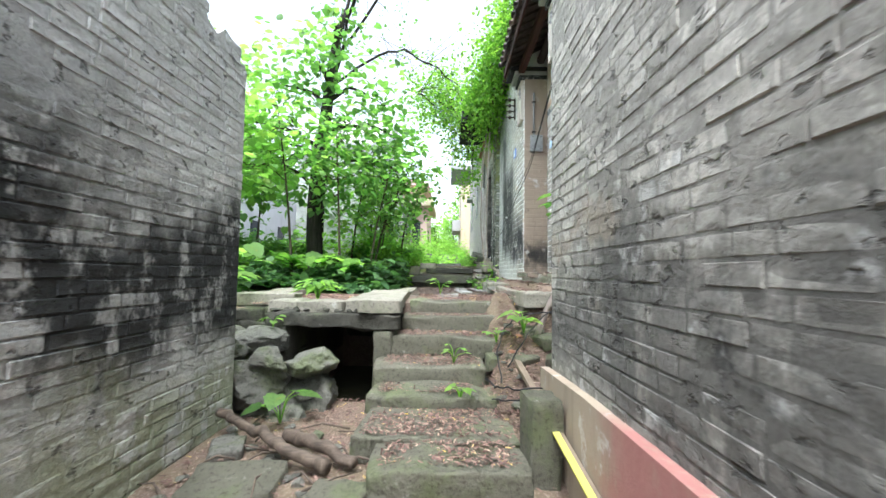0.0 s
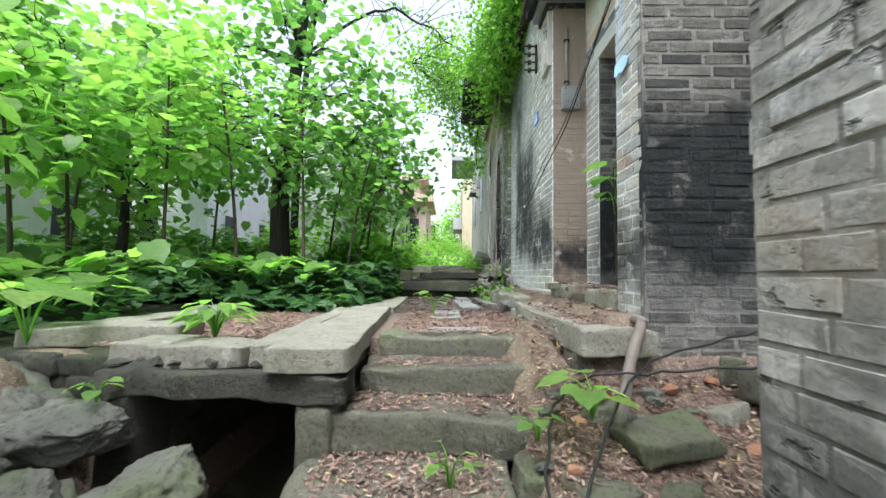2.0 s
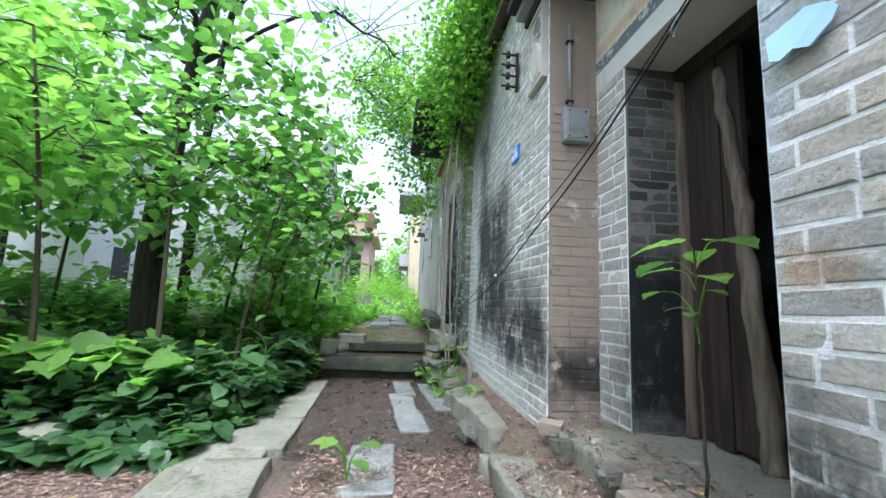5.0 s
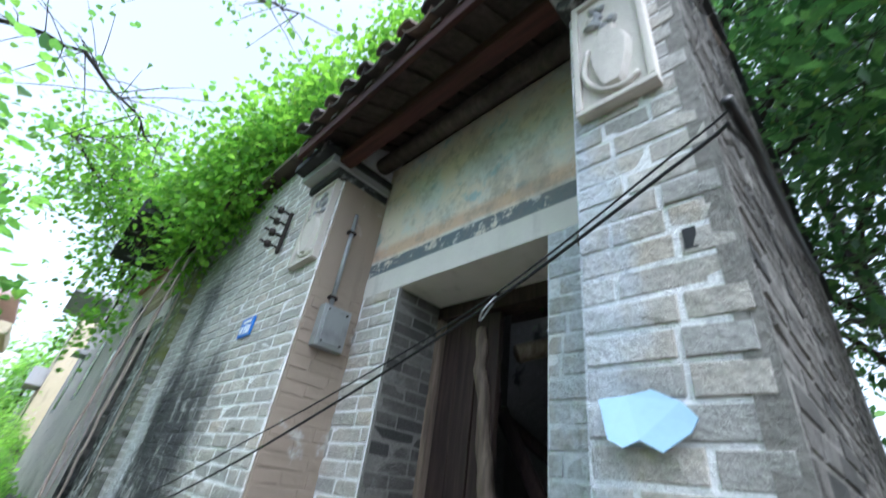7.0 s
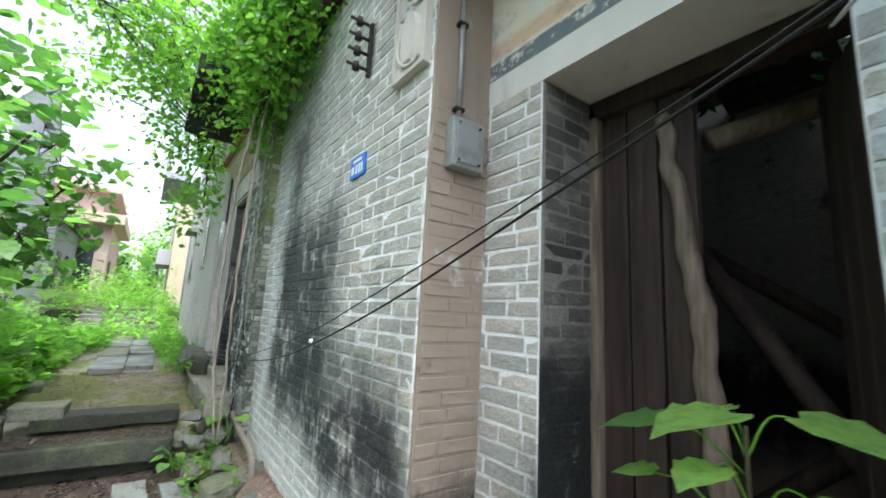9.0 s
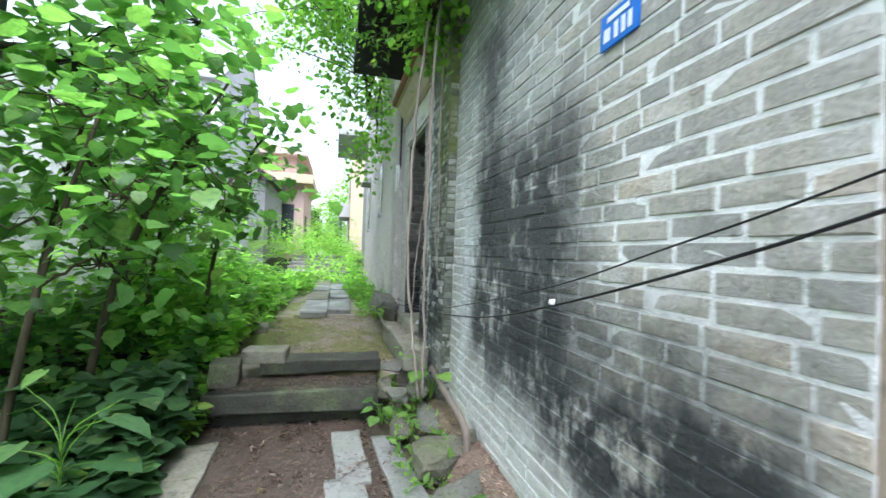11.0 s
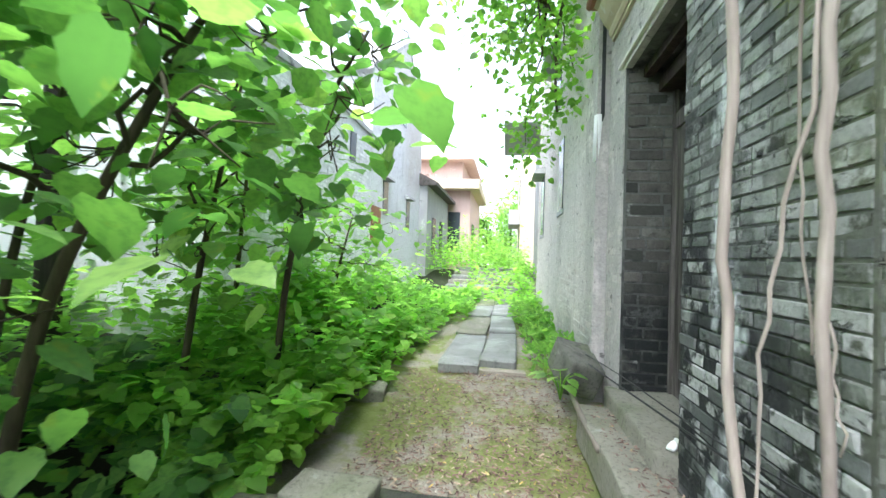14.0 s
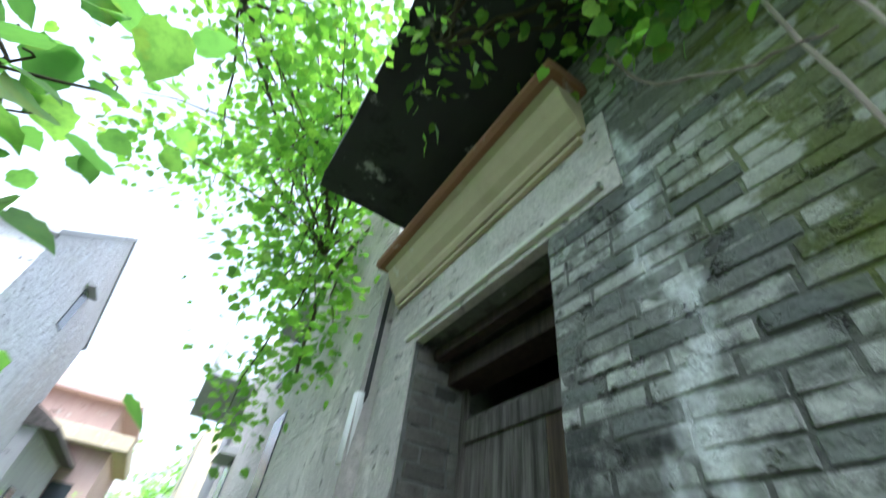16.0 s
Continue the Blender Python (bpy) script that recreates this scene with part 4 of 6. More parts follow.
bm.transform(pose(0.565, 2.55, 0.735, 6.5, 0, 1.0))
part("board", bm, PLANK, plank)
bm = box(-0.034, 0.0, -1.0, -0.1, 0.012, 0.021)
bm.transform(pose(0.565, 2.55, 0.735, 6.5, 0, 1.0))
part("strip", bm, TAPE, plank, "pale yellow strip")
RUBBLE_STONES = [(0.74, 2.98, 0.66, 0.12, 0.2, 0.08, -20), (0.95, 3.55, 0.98, 0.22, 0.14, 0.05, 10), (1.86, 3.66, 1.06, 0.3, 0.46, 0.075, 14), (1.5, 3.98, 1.16, 0.08, 0.025, 0.14, 8), (0.68, 2.62, 0.55, 0.16, 0.14, 0.1, 15), (0.6, 3.35, 0.86, 0.1, 0.12, 0.05, 30), (1.6, 3.8, 1.15, 0.16, 0.12, 0.08, 5), (0.85, 3.25, 0.86, 0.1, 0.08, 0.06, 70), (1.3, 3.75, 1.0, 0.1, 0.08, 0.05, 25), (1.66, 3.9, 1.1, 0.12, 0.08, 0.08, -10), (0.66, 4.0, 0.98, 0.14, 0.16, 0.07, 12), (0.78, 3.75, 1.0, 0.12, 0.1, 0.06, -20), (0.62, 3.55, 0.86, 0.1, 0.14, 0.06, 35), (0.45, 3.6, 0.78, 0.12, 0.16, 0.06, 5), (0.9, 4.2, 1.16, 0.2, 0.14, 0.06, 10)]
for i, (x, y, z, a, b, c, turn) in enumerate(RUBBLE_STONES):
    solid("rubble_stone", worn(x, y, z + c * 0.5 - 0.02, a * 1.7, b * 1.7, c * 2, turn, 0.03, 0.022, 5, random.uniform(-8, 8), random.uniform(-8, 8), i + 20), STEP_STONE if i % 4 else STONE, "mossy stone block fallen in the gap between the houses", "stone", "fallen stones in the gap", smooth=True)
for i in range(40):
    x, y = random.uniform(0.4, 1.7), random.uniform(2.75, 3.98)
    r = random.uniform(0.02, 0.06)
    solid("brick_rubble", rock(x, y, ground_z(x, y) + r * 0.4, r * 1.3, r, r * 0.7, 300 + i, 2), ROCK if i % 4 else RUST_EDGE, "small chunk of broken stone among the litter", "rubble", "rubble chunks")
solid("drain_pipe", tube(bend([(1.19, 6.0, 1.36), (1.12, 5.0, 1.355), (1.075, 4.12, 1.36), (1.05, 4.0, 1.34), (0.93, 3.84, 1.2), (0.77, 3.6, 0.95)], 6), 0.027, 10), GREY_PIPE, "bent grey-brown pipe lying along the house foot", "pipe", smooth=True)
for i, pts in enumerate([[(0.38, 2.9, 0.75), (0.42, 3.4, 0.92), (0.62, 3.75, 1.1), (1.0, 3.7, 1.17), (1.5, 3.6, 1.24)], [(0.46, 3.15, 0.8), (0.7, 3.5, 1.02), (1.0, 3.78, 1.2), (1.6, 3.9, 1.34)], [(0.3, 2.75, 0.68), (0.5, 2.6, 0.72), (0.78, 2.55, 0.72), (1.1, 2.9, 0.85)], [(0.28, 3.0, 0.75), (0.35, 2.8, 0.75), (0.6, 2.66, 0.78), (0.9, 2.72, 0.8)]]):
    solid("fallen_wire", tube(bend(pts, 7, 0.006, i), 0.006, 6), CABLE, "thin black wire trailing over the rubble", "wire", "fallen wires", smooth=True)

# ---- terrace ----
terrace = solid("pavement_terrace", box(-0.5, 0.8, 4.62, 9.3, 1.035, 1.155, bm=box(-1.6, -0.502, 4.05, 9.3, 1.035, 1.155, bm=box(-2.35, -1.602, 4.4, 9.3, 1.035, 1.155))), TERRACE_EARTH, "terrace bed of leaf litter and earth", "pavement", kind="structure", at=(0, 0, 0))
SLABS = [  # middle x, y, top z, length x, length y, turn
    (-0.68, 4.95, 1.24, 0.38, 2.42, 3.0), (-0.86, 6.0, 1.215, 0.45, 0.9, 2.0), (-0.8, 6.75, 1.2, 0.46, 0.8, 2.0), (-0.82, 7.6, 1.19, 0.44, 0.85, 2.0), (-0.85, 8.5, 1.18, 0.42, 0.9, 2.0),
    (-1.2, 4.02, 1.215, 0.44, 0.28, -2), (-1.55, 4.08, 1.215, 0.3, 0.3, -4), (-2.05, 4.42, 1.25, 0.9, 0.34, 6), (-2.2, 5.2, 1.24, 0.36, 1.3, -4), (-2.28, 6.35, 1.23, 0.34, 1.1, -3),
    (0.28, 7.6, 1.175, 0.24, 1.4, 4), (0.02, 6.2, 1.17, 0.3, 0.8, 0), (0.28, 8.6, 1.175, 0.22, 0.8, 3), (0.6, 8.2, 1.175, 0.2, 1.3, 5), (0.15, 4.95, 1.17, 0.45, 0.4, 15), (-0.955, 4.95, 1.228, 0.14, 2.1, 3.0)]
for i, (x, y, z, a, b, turn) in enumerate(SLABS):
    part("paving_slab", worn(x, y, z, a, b, 0.12, turn, 0.016, 0.009, 11, 0, random.uniform(-0.6, 0.6), 80 + i), WET_SLAB if i in (10, 11, 12, 13, 14) else STONE, terrace, smooth=True)
solid("kerb_stone", worn(0.92, 4.95, 1.31, 0.4, 1.95, 0.14, 1.0, 0.025, 0.018, 11, 0, 0, 33), STONE, "long pale stone slab bridging the terrace edge by the house", "stone slab", smooth=True)
solid("kerb_stone", worn(0.93, 7.0, 1.34, 0.34, 1.2, 0.22, 5.0, 0.03, 0.014, 7, 0, 0, 34), STONE, "long pale stone lying along the house foot", "stone slab", smooth=True)
solid("kerb_stone", worn(0.82, 5.95, 1.24, 0.22, 0.5, 0.14, 4.0, 0.03, 0.014, 5, 0, 0, 35), STONE, "short stone at the terrace edge", "stone slab", smooth=True)
WALL_ROCKS = [(0.9, 8.25, 1.28, 0.38, 0.34, 0.22), (0.88, 7.75, 1.25, 0.36, 0.28, 0.18), (0.88, 8.75, 1.34, 0.15, 0.42, 0.07), (0.66, 8.75, 1.26, 0.12, 0.22, 0.12), (0.7, 9.2, 1.38, 0.16, 0.2, 0.12), (0.72, 9.5, 1.55, 0.15, 0.16, 0.08), (0.62, 9.4, 1.36, 0.1, 0.15, 0.14), (0.92, 9.2, 1.42, 0.14, 0.3, 0.1), (0.7, 6.7, 1.22, 0.1, 0.2, 0.09)]
for i, (x, y, z, a, b, c) in enumerate(WALL_ROCKS):
    solid("rough_stone", rock(x, y, z, a, b, c, 90 + i, 3), ROCK if i % 3 else STEP_STONE, "rough mossy stone along the house foot", "stone", "rough stones by the wall")
for i in range(26):
    x, y = random.uniform(1.0, 1.42), random.uniform(4.5, 6.05)
    r = random.uniform(0.02, 0.07)
    solid("broken_brick", worn(x, y, 1.5 + r * 0.3, r * 2, r * 1.4, r, random.uniform(0, 180), 0.008, 0.004, 2, random.uniform(-15, 15), 0, i), RENDER_BROWN if i % 3 else ROCK, "broken brick piece on the doorstep", "brick", "broken bricks at the doorway")
solid("doorstep", worn(1.5, 5.24, 1.5, 0.85, 1.62, 0.3, 0, 0.03, 0.015, 7, 0, 0, 77), STONE, "worn stone doorstep strewn with litter", "doorstep", smooth=True)
solid("pipe", tube(bend([(1.0, 9.15, 1.62), (0.98, 8.6, 1.58), (0.98, 8.2, 1.55), (0.985, 8.08, 1.48), (0.99, 8.06, 1.25)], 6), 0.025, 8), GREY_PIPE, "grey pipe bent down along the wall foot", "pipe", smooth=True)

# ---- second flight and upper path ----
flight = thing("path_steps", (0, 9.4, 1.1), "two low mossy stone steps up to the overgrown path", "steps")
part("step", worn(-0.16, 9.42, 1.44, 1.42, 0.46, 0.17, -1.5, 0.025, 0.014, 8, 0, 0, 91), DAMP_STEP, flight, smooth=True)
part("step", worn(0.05, 9.72, 1.61, 1.1, 0.3, 0.13, 1.5, 0.025, 0.014, 8, 0, 0, 92), DAMP_STEP, flight, smooth=True)
part("core", box(-0.85, 0.6, 9.35, 10.2, 1.0, 1.33), RUBBLE, flight)
solid("cut_stone", worn(-0.45, 9.66, 1.71, 0.36, 0.22, 0.12, -5, 0.015, 0.008, 5, 2, 0, 93), STONE, "pale flat cut stone at the head of the steps", "stone", smooth=True)
solid("cut_stone", worn(-0.76, 9.52, 1.64, 0.24, 0.3, 0.2, 6, 0.02, 0.01, 5, 0, 0, 94), STEP_STONE, "grey cut stone block beside the steps", "stone", smooth=True)
solid("door_sill_stone", worn(0.88, 10.1, 1.76, 0.24, 1.5, 0.22, 1, 0.02, 0.01, 7, 0, 0, 95), STONE, "long stone kerb before the narrow doorway", "stone slab", smooth=True)
solid("door_sill_stone", worn(1.2, 10.42, 1.86, 0.5, 1.0, 0.2, 0, 0.02, 0.01, 6, 0, 0, 96), STONE, "worn stone threshold of the narrow doorway", "stone slab", smooth=True)
solid("hewn_block", worn(0.8, 11.25, 2.02, 0.26, 0.42, 0.24, 12, 0.012, 0.006, 5, 18, 14, 97), ROCK, "tilted hewn stone block against the wall", "stone", smooth=True)
solid("pipe", tube(bend([(0.72, 11.4, 1.86), (0.74, 10.8, 1.77), (0.76, 10.2, 1.74)], 5), 0.02, 8), GREY_PIPE, "grey pipe lying along the path edge", "pipe", smooth=True)
upper = solid("pavement_upper", box(-0.4, 0.46, 11.7, 17.4, 1.55, 1.70), EARTH, "bed of the paved strip on the overgrown path", "pavement", kind="structure", at=(0, 0, 0))
for i in range(4):
    y = 12.55 + i * 1.5
    part("paving_slab", worn(0.225, y, 1.765 + 0.015 * i, 0.34, 1.47, 0.09, random.uniform(-1.5, 1.5), 0.015, 0.008, 8, 0, 0, 100 + i), WET_SLAB, upper, smooth=True)
    part("paving_slab", worn(-0.14, y - 0.15, 1.755 + 0.015 * i, 0.37, 1.46, 0.09, random.uniform(-1.5, 1.5), 0.015, 0.008, 8, 0, 0, 120 + i), STONE if i % 2 else WET_SLAB, upper, smooth=True)
for i, (x, y) in enumerate([(-0.78, 11.1), (-0.92, 10.5)]):
    solid("edging_stone", worn(x, y, 1.7, 0.26, 0.2, 0.12, random.uniform(-20, 20), 0.03, 0.015, 4, 4, 4, 140 + i), STONE, "pale rough stone edging the path", "stone", "edging stones", smooth=True)
far_steps = thing("far_steps", (0, 18, 1.5), "flight of pale stone steps overgrown with weeds", "steps")
for i in range(6):
    part("step", worn(-0.1, 18.0 + i * 0.55, 1.92 + i * 0.1, 2.3, 0.5, 0.16, 0, 0.02, 0.012, 6, 0, 0, 150 + i), WET_SLAB if i % 2 else STONE, far_steps, smooth=True)


# ---- doorway of the grey house ----
def plank_door(name, at, label, planks, material, turn=0.0):
    """A leaf of upright planks with two ledges; planks: (y0, y1, lift)."""
    t = thing(name, at, label, "door")
    x, y, z = at
    m = Matrix.Translation(Vector(at)) @ pose(0, 0, 0, 0, 0, turn)
    for y0, y1, lift in planks:
        off = random.uniform(-0.012, 0.012)
        bm = box(-0.02 + off, 0.02 + off, y0, y1, lift, 2.12 - lift, 0.006)
        for v in bm.verts:
            v.co.x += 0.004 * noise.noise(v.co * 5)
        bm.transform(m)
        part("plank", bm, material, t)
    for zz in (0.4, 1.6):
        bm = box(0.02, 0.05, planks[0][0] + 0.02, planks[-1][1] - 0.02, zz, zz + 0.09, 0.005)
        bm.transform(m)
        part("ledge", bm, material, t)
    return t


plank_door("door_1", (1.84, 5.26, 1.5), "dark brown plank door leaf, closed and weathered", [(0.0, 0.132, 0.03), (0.146, 0.272, 0.0), (0.288, 0.41, 0.02)], DOOR_WOOD)
plank_door("door_2", (1.86, 4.80, 1.5), "dark brown plank door leaf standing ajar", [(0.0, 0.13, 0.04), (0.135, 0.26, 0.02), (0.265, 0.38, 0.05)], DOOR_WOOD, -66)
door_frame = thing("door_frame", (1.84, 5.2, 1.5), "old timber door frame in the doorway", "door frame")
part("post", box(1.78, 1.9, 5.668, 5.716, 1.5, 3.66, 0.006), BARE_WOOD, door_frame)
part("post", box(1.78, 1.9, 4.754, 4.8, 1.5, 3.66, 0.006), DOOR_WOOD, door_frame)
part("head", box(1.78, 1.9, 4.754, 5.716, 3.6, 3.685, 0.006), DOOR_WOOD, door_frame)
solid("leaning_timber", gnarl(bend([(1.795, 5.16, 1.5), (1.79, 5.2, 1.95), (1.79, 5.25, 2.5), (1.795, 5.3, 3.0), (1.80, 5.37, 3.5)], 5, 0.006, 3), lerp_list(0.05, 0.03, 21)), BARE_WOOD, "rough split timber leaning against the door", "timber", smooth=True)
solid("broken_rafter", tube([(2.0, 5.28, 3.42), (2.4, 5.0, 3.62), (2.9, 4.4, 3.8)], [0.05, 0.055, 0.05], 9), BARE_WOOD, "broken pale rafter fallen across the doorway", "timber", smooth=True)
for i, (a, b) in enumerate([((2.2, 4.45, 1.45), (2.3, 5.6, 3.2)), ((2.6, 5.8, 1.45), (2.5, 4.6, 2.6)), ((3.2, 4.5, 2.2), (2.4, 6.0, 3.4))]):
    solid("fallen_rafter", tube([a, b], 0.045, 8), DOOR_WOOD, "dark fallen rafter inside the ruined house", "timber", "fallen rafters", smooth=True)

# ---- eaves ----
EZ, EX, SLOPE = 4.6, 0.76, 0.5
roof = thing("tiled_eave", (1.5, 5.15, 4.4), "old clay tiled eave over the recessed doorway", "roof")
part("eave_board", box(0.83, 0.86, 4.2, 6.3, 4.53, 4.625, 0.004), RED_BEAM, roof, "dull red eave board")
part("purlin", box(1.02, 1.12, 4.2, 6.1, 4.5, 4.6, 0.02), RED_BEAM, roof, "dull red purlin")
part("purlin", tube([(1.36, 4.3, 4.72), (1.36, 6.1, 4.72)], 0.06, 10), RAFTER, roof, smooth=True)
for i in range(12):
    y = 4.24 + i * 0.18
    part("rafter", prism([(0.82, EZ + 0.01), (0.82, EZ + 0.045), (1.9, EZ + 0.045 + 1.08 * SLOPE), (1.9, EZ + 0.01 + 1.08 * SLOPE)], 1, y - 0.035, y + 0.035), RAFTER, roof)


def curved_tile(length, width, rise, thick, up):
    """A clay tile bent across its width, lying along x."""
    bm = bmesh.new()
    n, rows = 7, []
    for x in (0, length):
        top, low = [], []
        for i in range(n):
            a = math.pi * i / (n - 1)
            yy, zz = -math.cos(a) * width / 2, math.sin(a) * rise * (1 if up else -1)
            top.append(bm.verts.new((x, yy, zz + thick / 2)))
            low.append(bm.verts.new((x, yy, zz - thick / 2)))
        rows.append((top, low))
    (t0, l0), (t1, l1) = rows
    for i in range(n - 1):
        bm.faces.new((t0[i], t0[i + 1], t1[i + 1], t1[i]))
        bm.faces.new((l0[i], l1[i], l1[i + 1], l0[i + 1]))
        bm.faces.new((t0[i], l0[i], l0[i + 1], t0[i + 1]))
        bm.faces.new((t1[i], t1[i + 1], l1[i + 1], l1[i]))
    bm.faces.new((t0[0], t1[0], l1[0], l0[0])), bm.faces.new((t0[-1], l0[-1], l1[-1], t1[-1]))
    me = bpy.data.meshes.new("roof_tile")
    finish(me, bm, TILE)
    return me


pan, cover = curved_tile(0.26, 0.2, 0.04, 0.012, False), curved_tile(0.26, 0.12, 0.032, 0.012, True)
ang = math.degrees(math.atan(SLOPE))
for i in range(12):
    for k in range(11):
        for me, dy, dz in ((pan, 0.0, 0.085), (cover, 0.09, 0.1)):
            if k > 7 and i > 9:
                continue
            s = k * 0.21
            ob = new("roof_tile", me)
            ob.parent = roof
            y = 4.15 + i * 0.18 + dy + random.uniform(-0.008, 0.008)
            ob.matrix_basis = Matrix.Translation(Vector((EX + s * math.cos(radians(ang)), y, EZ + dz + s * math.sin(radians(ang)) + 0.012 * (k % 2))) - base_of(roof)) @ pose(0, 0, 0, random.uniform(-3, 3), -ang - 3, random.uniform(-2.5, 2.5))
# unseen rear decks, added to keep daylight out of the room
part("deck", prism([(3.3, EZ + 1.23), (3.3, EZ + 1.3), (5.7, EZ + 0.3), (5.7, EZ + 0.23)], 1, 5.3, 6.3), RAFTER, roof)
part("deck", prism([(3.3, EZ + 1.23), (3.3, EZ + 1.3), (4.0, EZ + 1.0), (4.0, EZ + 0.93)], 1, 4.13, 5.3), RAFTER, roof)
part("deck", prism([(0.84, EZ + 0.05), (0.84, EZ + 0.065), (3.3, EZ + 0.065 + 2.46 * SLOPE), (3.3, EZ + 0.05 + 2.46 * SLOPE)], 1, 4.13, 6.3), RAFTER, roof)
rear = thing("roof_left", (2.2, 7.4, 5.0), "collapsed grey roof hidden under climbing plants", "roof")
part("deck", prism([(0.98, 5.06), (0.98, 5.12), (3.3, 6.35), (5.7, 5.1), (5.7, 5.04), (3.3, 6.25)], 1, 6.3, 8.86), TILE, rear)
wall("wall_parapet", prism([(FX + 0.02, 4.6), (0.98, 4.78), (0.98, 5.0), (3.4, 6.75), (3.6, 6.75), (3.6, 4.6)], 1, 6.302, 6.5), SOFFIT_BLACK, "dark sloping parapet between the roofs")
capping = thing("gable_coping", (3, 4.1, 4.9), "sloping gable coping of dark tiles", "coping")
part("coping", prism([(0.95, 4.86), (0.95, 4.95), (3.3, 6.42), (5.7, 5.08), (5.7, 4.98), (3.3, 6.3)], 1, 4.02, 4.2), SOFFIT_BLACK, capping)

for side_name, y0, y1 in (("corbel", 4.08, 4.45), ("corbel", 6.06, 6.45)):
    c = thing("corbel", (1.0, (y0 + y1) / 2, 4.42), "stepped grey plaster corbel under the eave", "corbel", "eave corbels")
    for j, (x, z) in enumerate(((1.04, 4.42), (0.97, 4.48), (0.9, 4.54))):
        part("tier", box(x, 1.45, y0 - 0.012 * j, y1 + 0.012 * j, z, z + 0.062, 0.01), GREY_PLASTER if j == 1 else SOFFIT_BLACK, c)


def relief(y0, y1, z0, z1, seed):
    """A plaster panel with a raised frame and a vase of flowers."""
    t = thing("relief_panel", (FX - 0.01, (y0 + y1) / 2, z0), "pale plaster relief panel of a vase with flowers", "relief panel", "plaster relief panels")
    xf = FX - 0.018
    part("backing", box(xf, FX + 0.02, y0, y1, z0, z1), RELIEF_WHITE, t)
    for a in ((y0, y1, z0, z0 + 0.022), (y0, y1, z1 - 0.022, z1), (y0, y0 + 0.022, z0 + 0.022, z1 - 0.022), (y1 - 0.022, y1, z0 + 0.022, z1 - 0.022)):
        part("frame_bar", box(xf - 0.016, xf + 0.002, *a, 0.004), RELIEF_WHITE, t)
    w, h, ym = y1 - y0, z1 - z0, (y0 + y1) / 2
    bm = bmesh.new()
    prof_v = [(0.10, 0.1), (0.15, 0.14), (0.24, 0.28), (0.27, 0.4), (0.2, 0.5), (0.1, 0.56), (0.12, 0.6)]
    ring = [(-a, b) for a, b in prof_v] + [(a, b) for a, b in prof_v[::-1]]
    A = [bm.verts.new((xf + 0.001, ym + a * w * 1.1, z0 + b * h)) for a, b in ring]
    B = [bm.verts.new((xf - 0.022, ym + a * w * 0.85, z0 + (0.03 + b * 0.95) * h)) for a, b in ring]
    n = len(ring)
    for i in range(n):
        bm.faces.new((A[i], A[(i + 1) % n], B[(i + 1) % n], B[i]))
    bm.faces.new(B)
    part("vase", bm, RELIEF_WHITE, t)
    rng = random.Random(seed)
    for i in range(12):
        part("flower", rock(xf - 0.004, ym + rng.uniform(-0.3, 0.3) * w, z0 + rng.uniform(0.6, 0.9) * h, 0.024, rng.uniform(0.02, 0.036), rng.uniform(0.02, 0.036), seed + i, 2), GREY_PLASTER if i % 4 else RELIEF_WHITE, t, smooth=True)
    part("ribbon", tube(bend([(xf - 0.004, ym - 0.3 * w, z0 + 0.12 * h), (xf - 0.01, ym - 0.1 * w, z0 + 0.07 * h), (xf - 0.01, ym + 0.2 * w, z0 + 0.14 * h), (xf - 0.01, ym + 0.36 * w, z0 + 0.3 * h), (xf - 0.005, ym + 0.3 * w, z0 + 0.5 * h)], 5), 0.011, 6), RELIEF_WHITE, t, smooth=True)


relief(4.15, 4.40, 3.79, 4.40, 500)
relief(6.10, 6.42, 3.82, 4.42, 520)

# ---- fittings on the house front ----
# dark patch on the brick face for the shade inside a small hole
part("hole_shade_patch", box(FX + 0.006, FX + 0.02, 4.15, 4.178, 3.245, 3.3), SOFFIT_BLACK, pier_wall)
sign = thing("house_number_plate", (FX - 0.02, 6.84, 3.5), "small blue enamel house number plate with white marks", "sign")
part("plate", box(FX - 0.006, FX + 0.004, 6.735, 6.945, 3.44, 3.575, 0.003), SIGN_BLUE, sign)
for y0, y1, z0, z1 in ((6.78, 6.9, 3.535, 3.555), (6.765, 6.785, 3.46, 3.52), (6.80, 6.82, 3.46, 3.52), (6.84, 6.86, 3.46, 3.52), (6.885, 6.92, 3.465, 3.515)):
    part("mark", box(FX - 0.009, FX - 0.005, y0, y1, z0, z1), SIGN_WHITE, sign)
meter = thing("meter_box", (1.28, 6.05, 3.31), "grey steel junction box with a conduit", "electric box")
part("box", box(1.195, 1.375, 6.0, 6.066, 3.31, 3.55, 0.008), GREY_METAL, meter)
part("lid", box(1.215, 1.33, 5.992, 6.001, 3.33, 3.53, 0.003), GREY_METAL, meter)
for x in (1.225, 1.345):
    for z in (3.34, 3.52):
        part("screw", tube([(x, 5.99, z), (x, 6.0, z)], 0.006, 8), DARK_METAL, meter)
part("conduit", tube([(1.25, 6.045, 3.55), (1.25, 6.045, 4.2)], 0.014, 8), GREY_METAL, meter, smooth=True)
for z in (3.6, 4.05):
    part("clip", box(1.225, 1.275, 6.03, 6.067, z, z + 0.018, 0.002), DARK_METAL, meter)
rack = thing("insulator_rack", (FX, 6.78, 4.1), "rusty iron insulator bracket on the wall", "bracket")
part("bar", box(FX - 0.03, FX - 0.005, 6.76, 6.79, 4.06, 4.42, 0.003), DARK_METAL, rack)
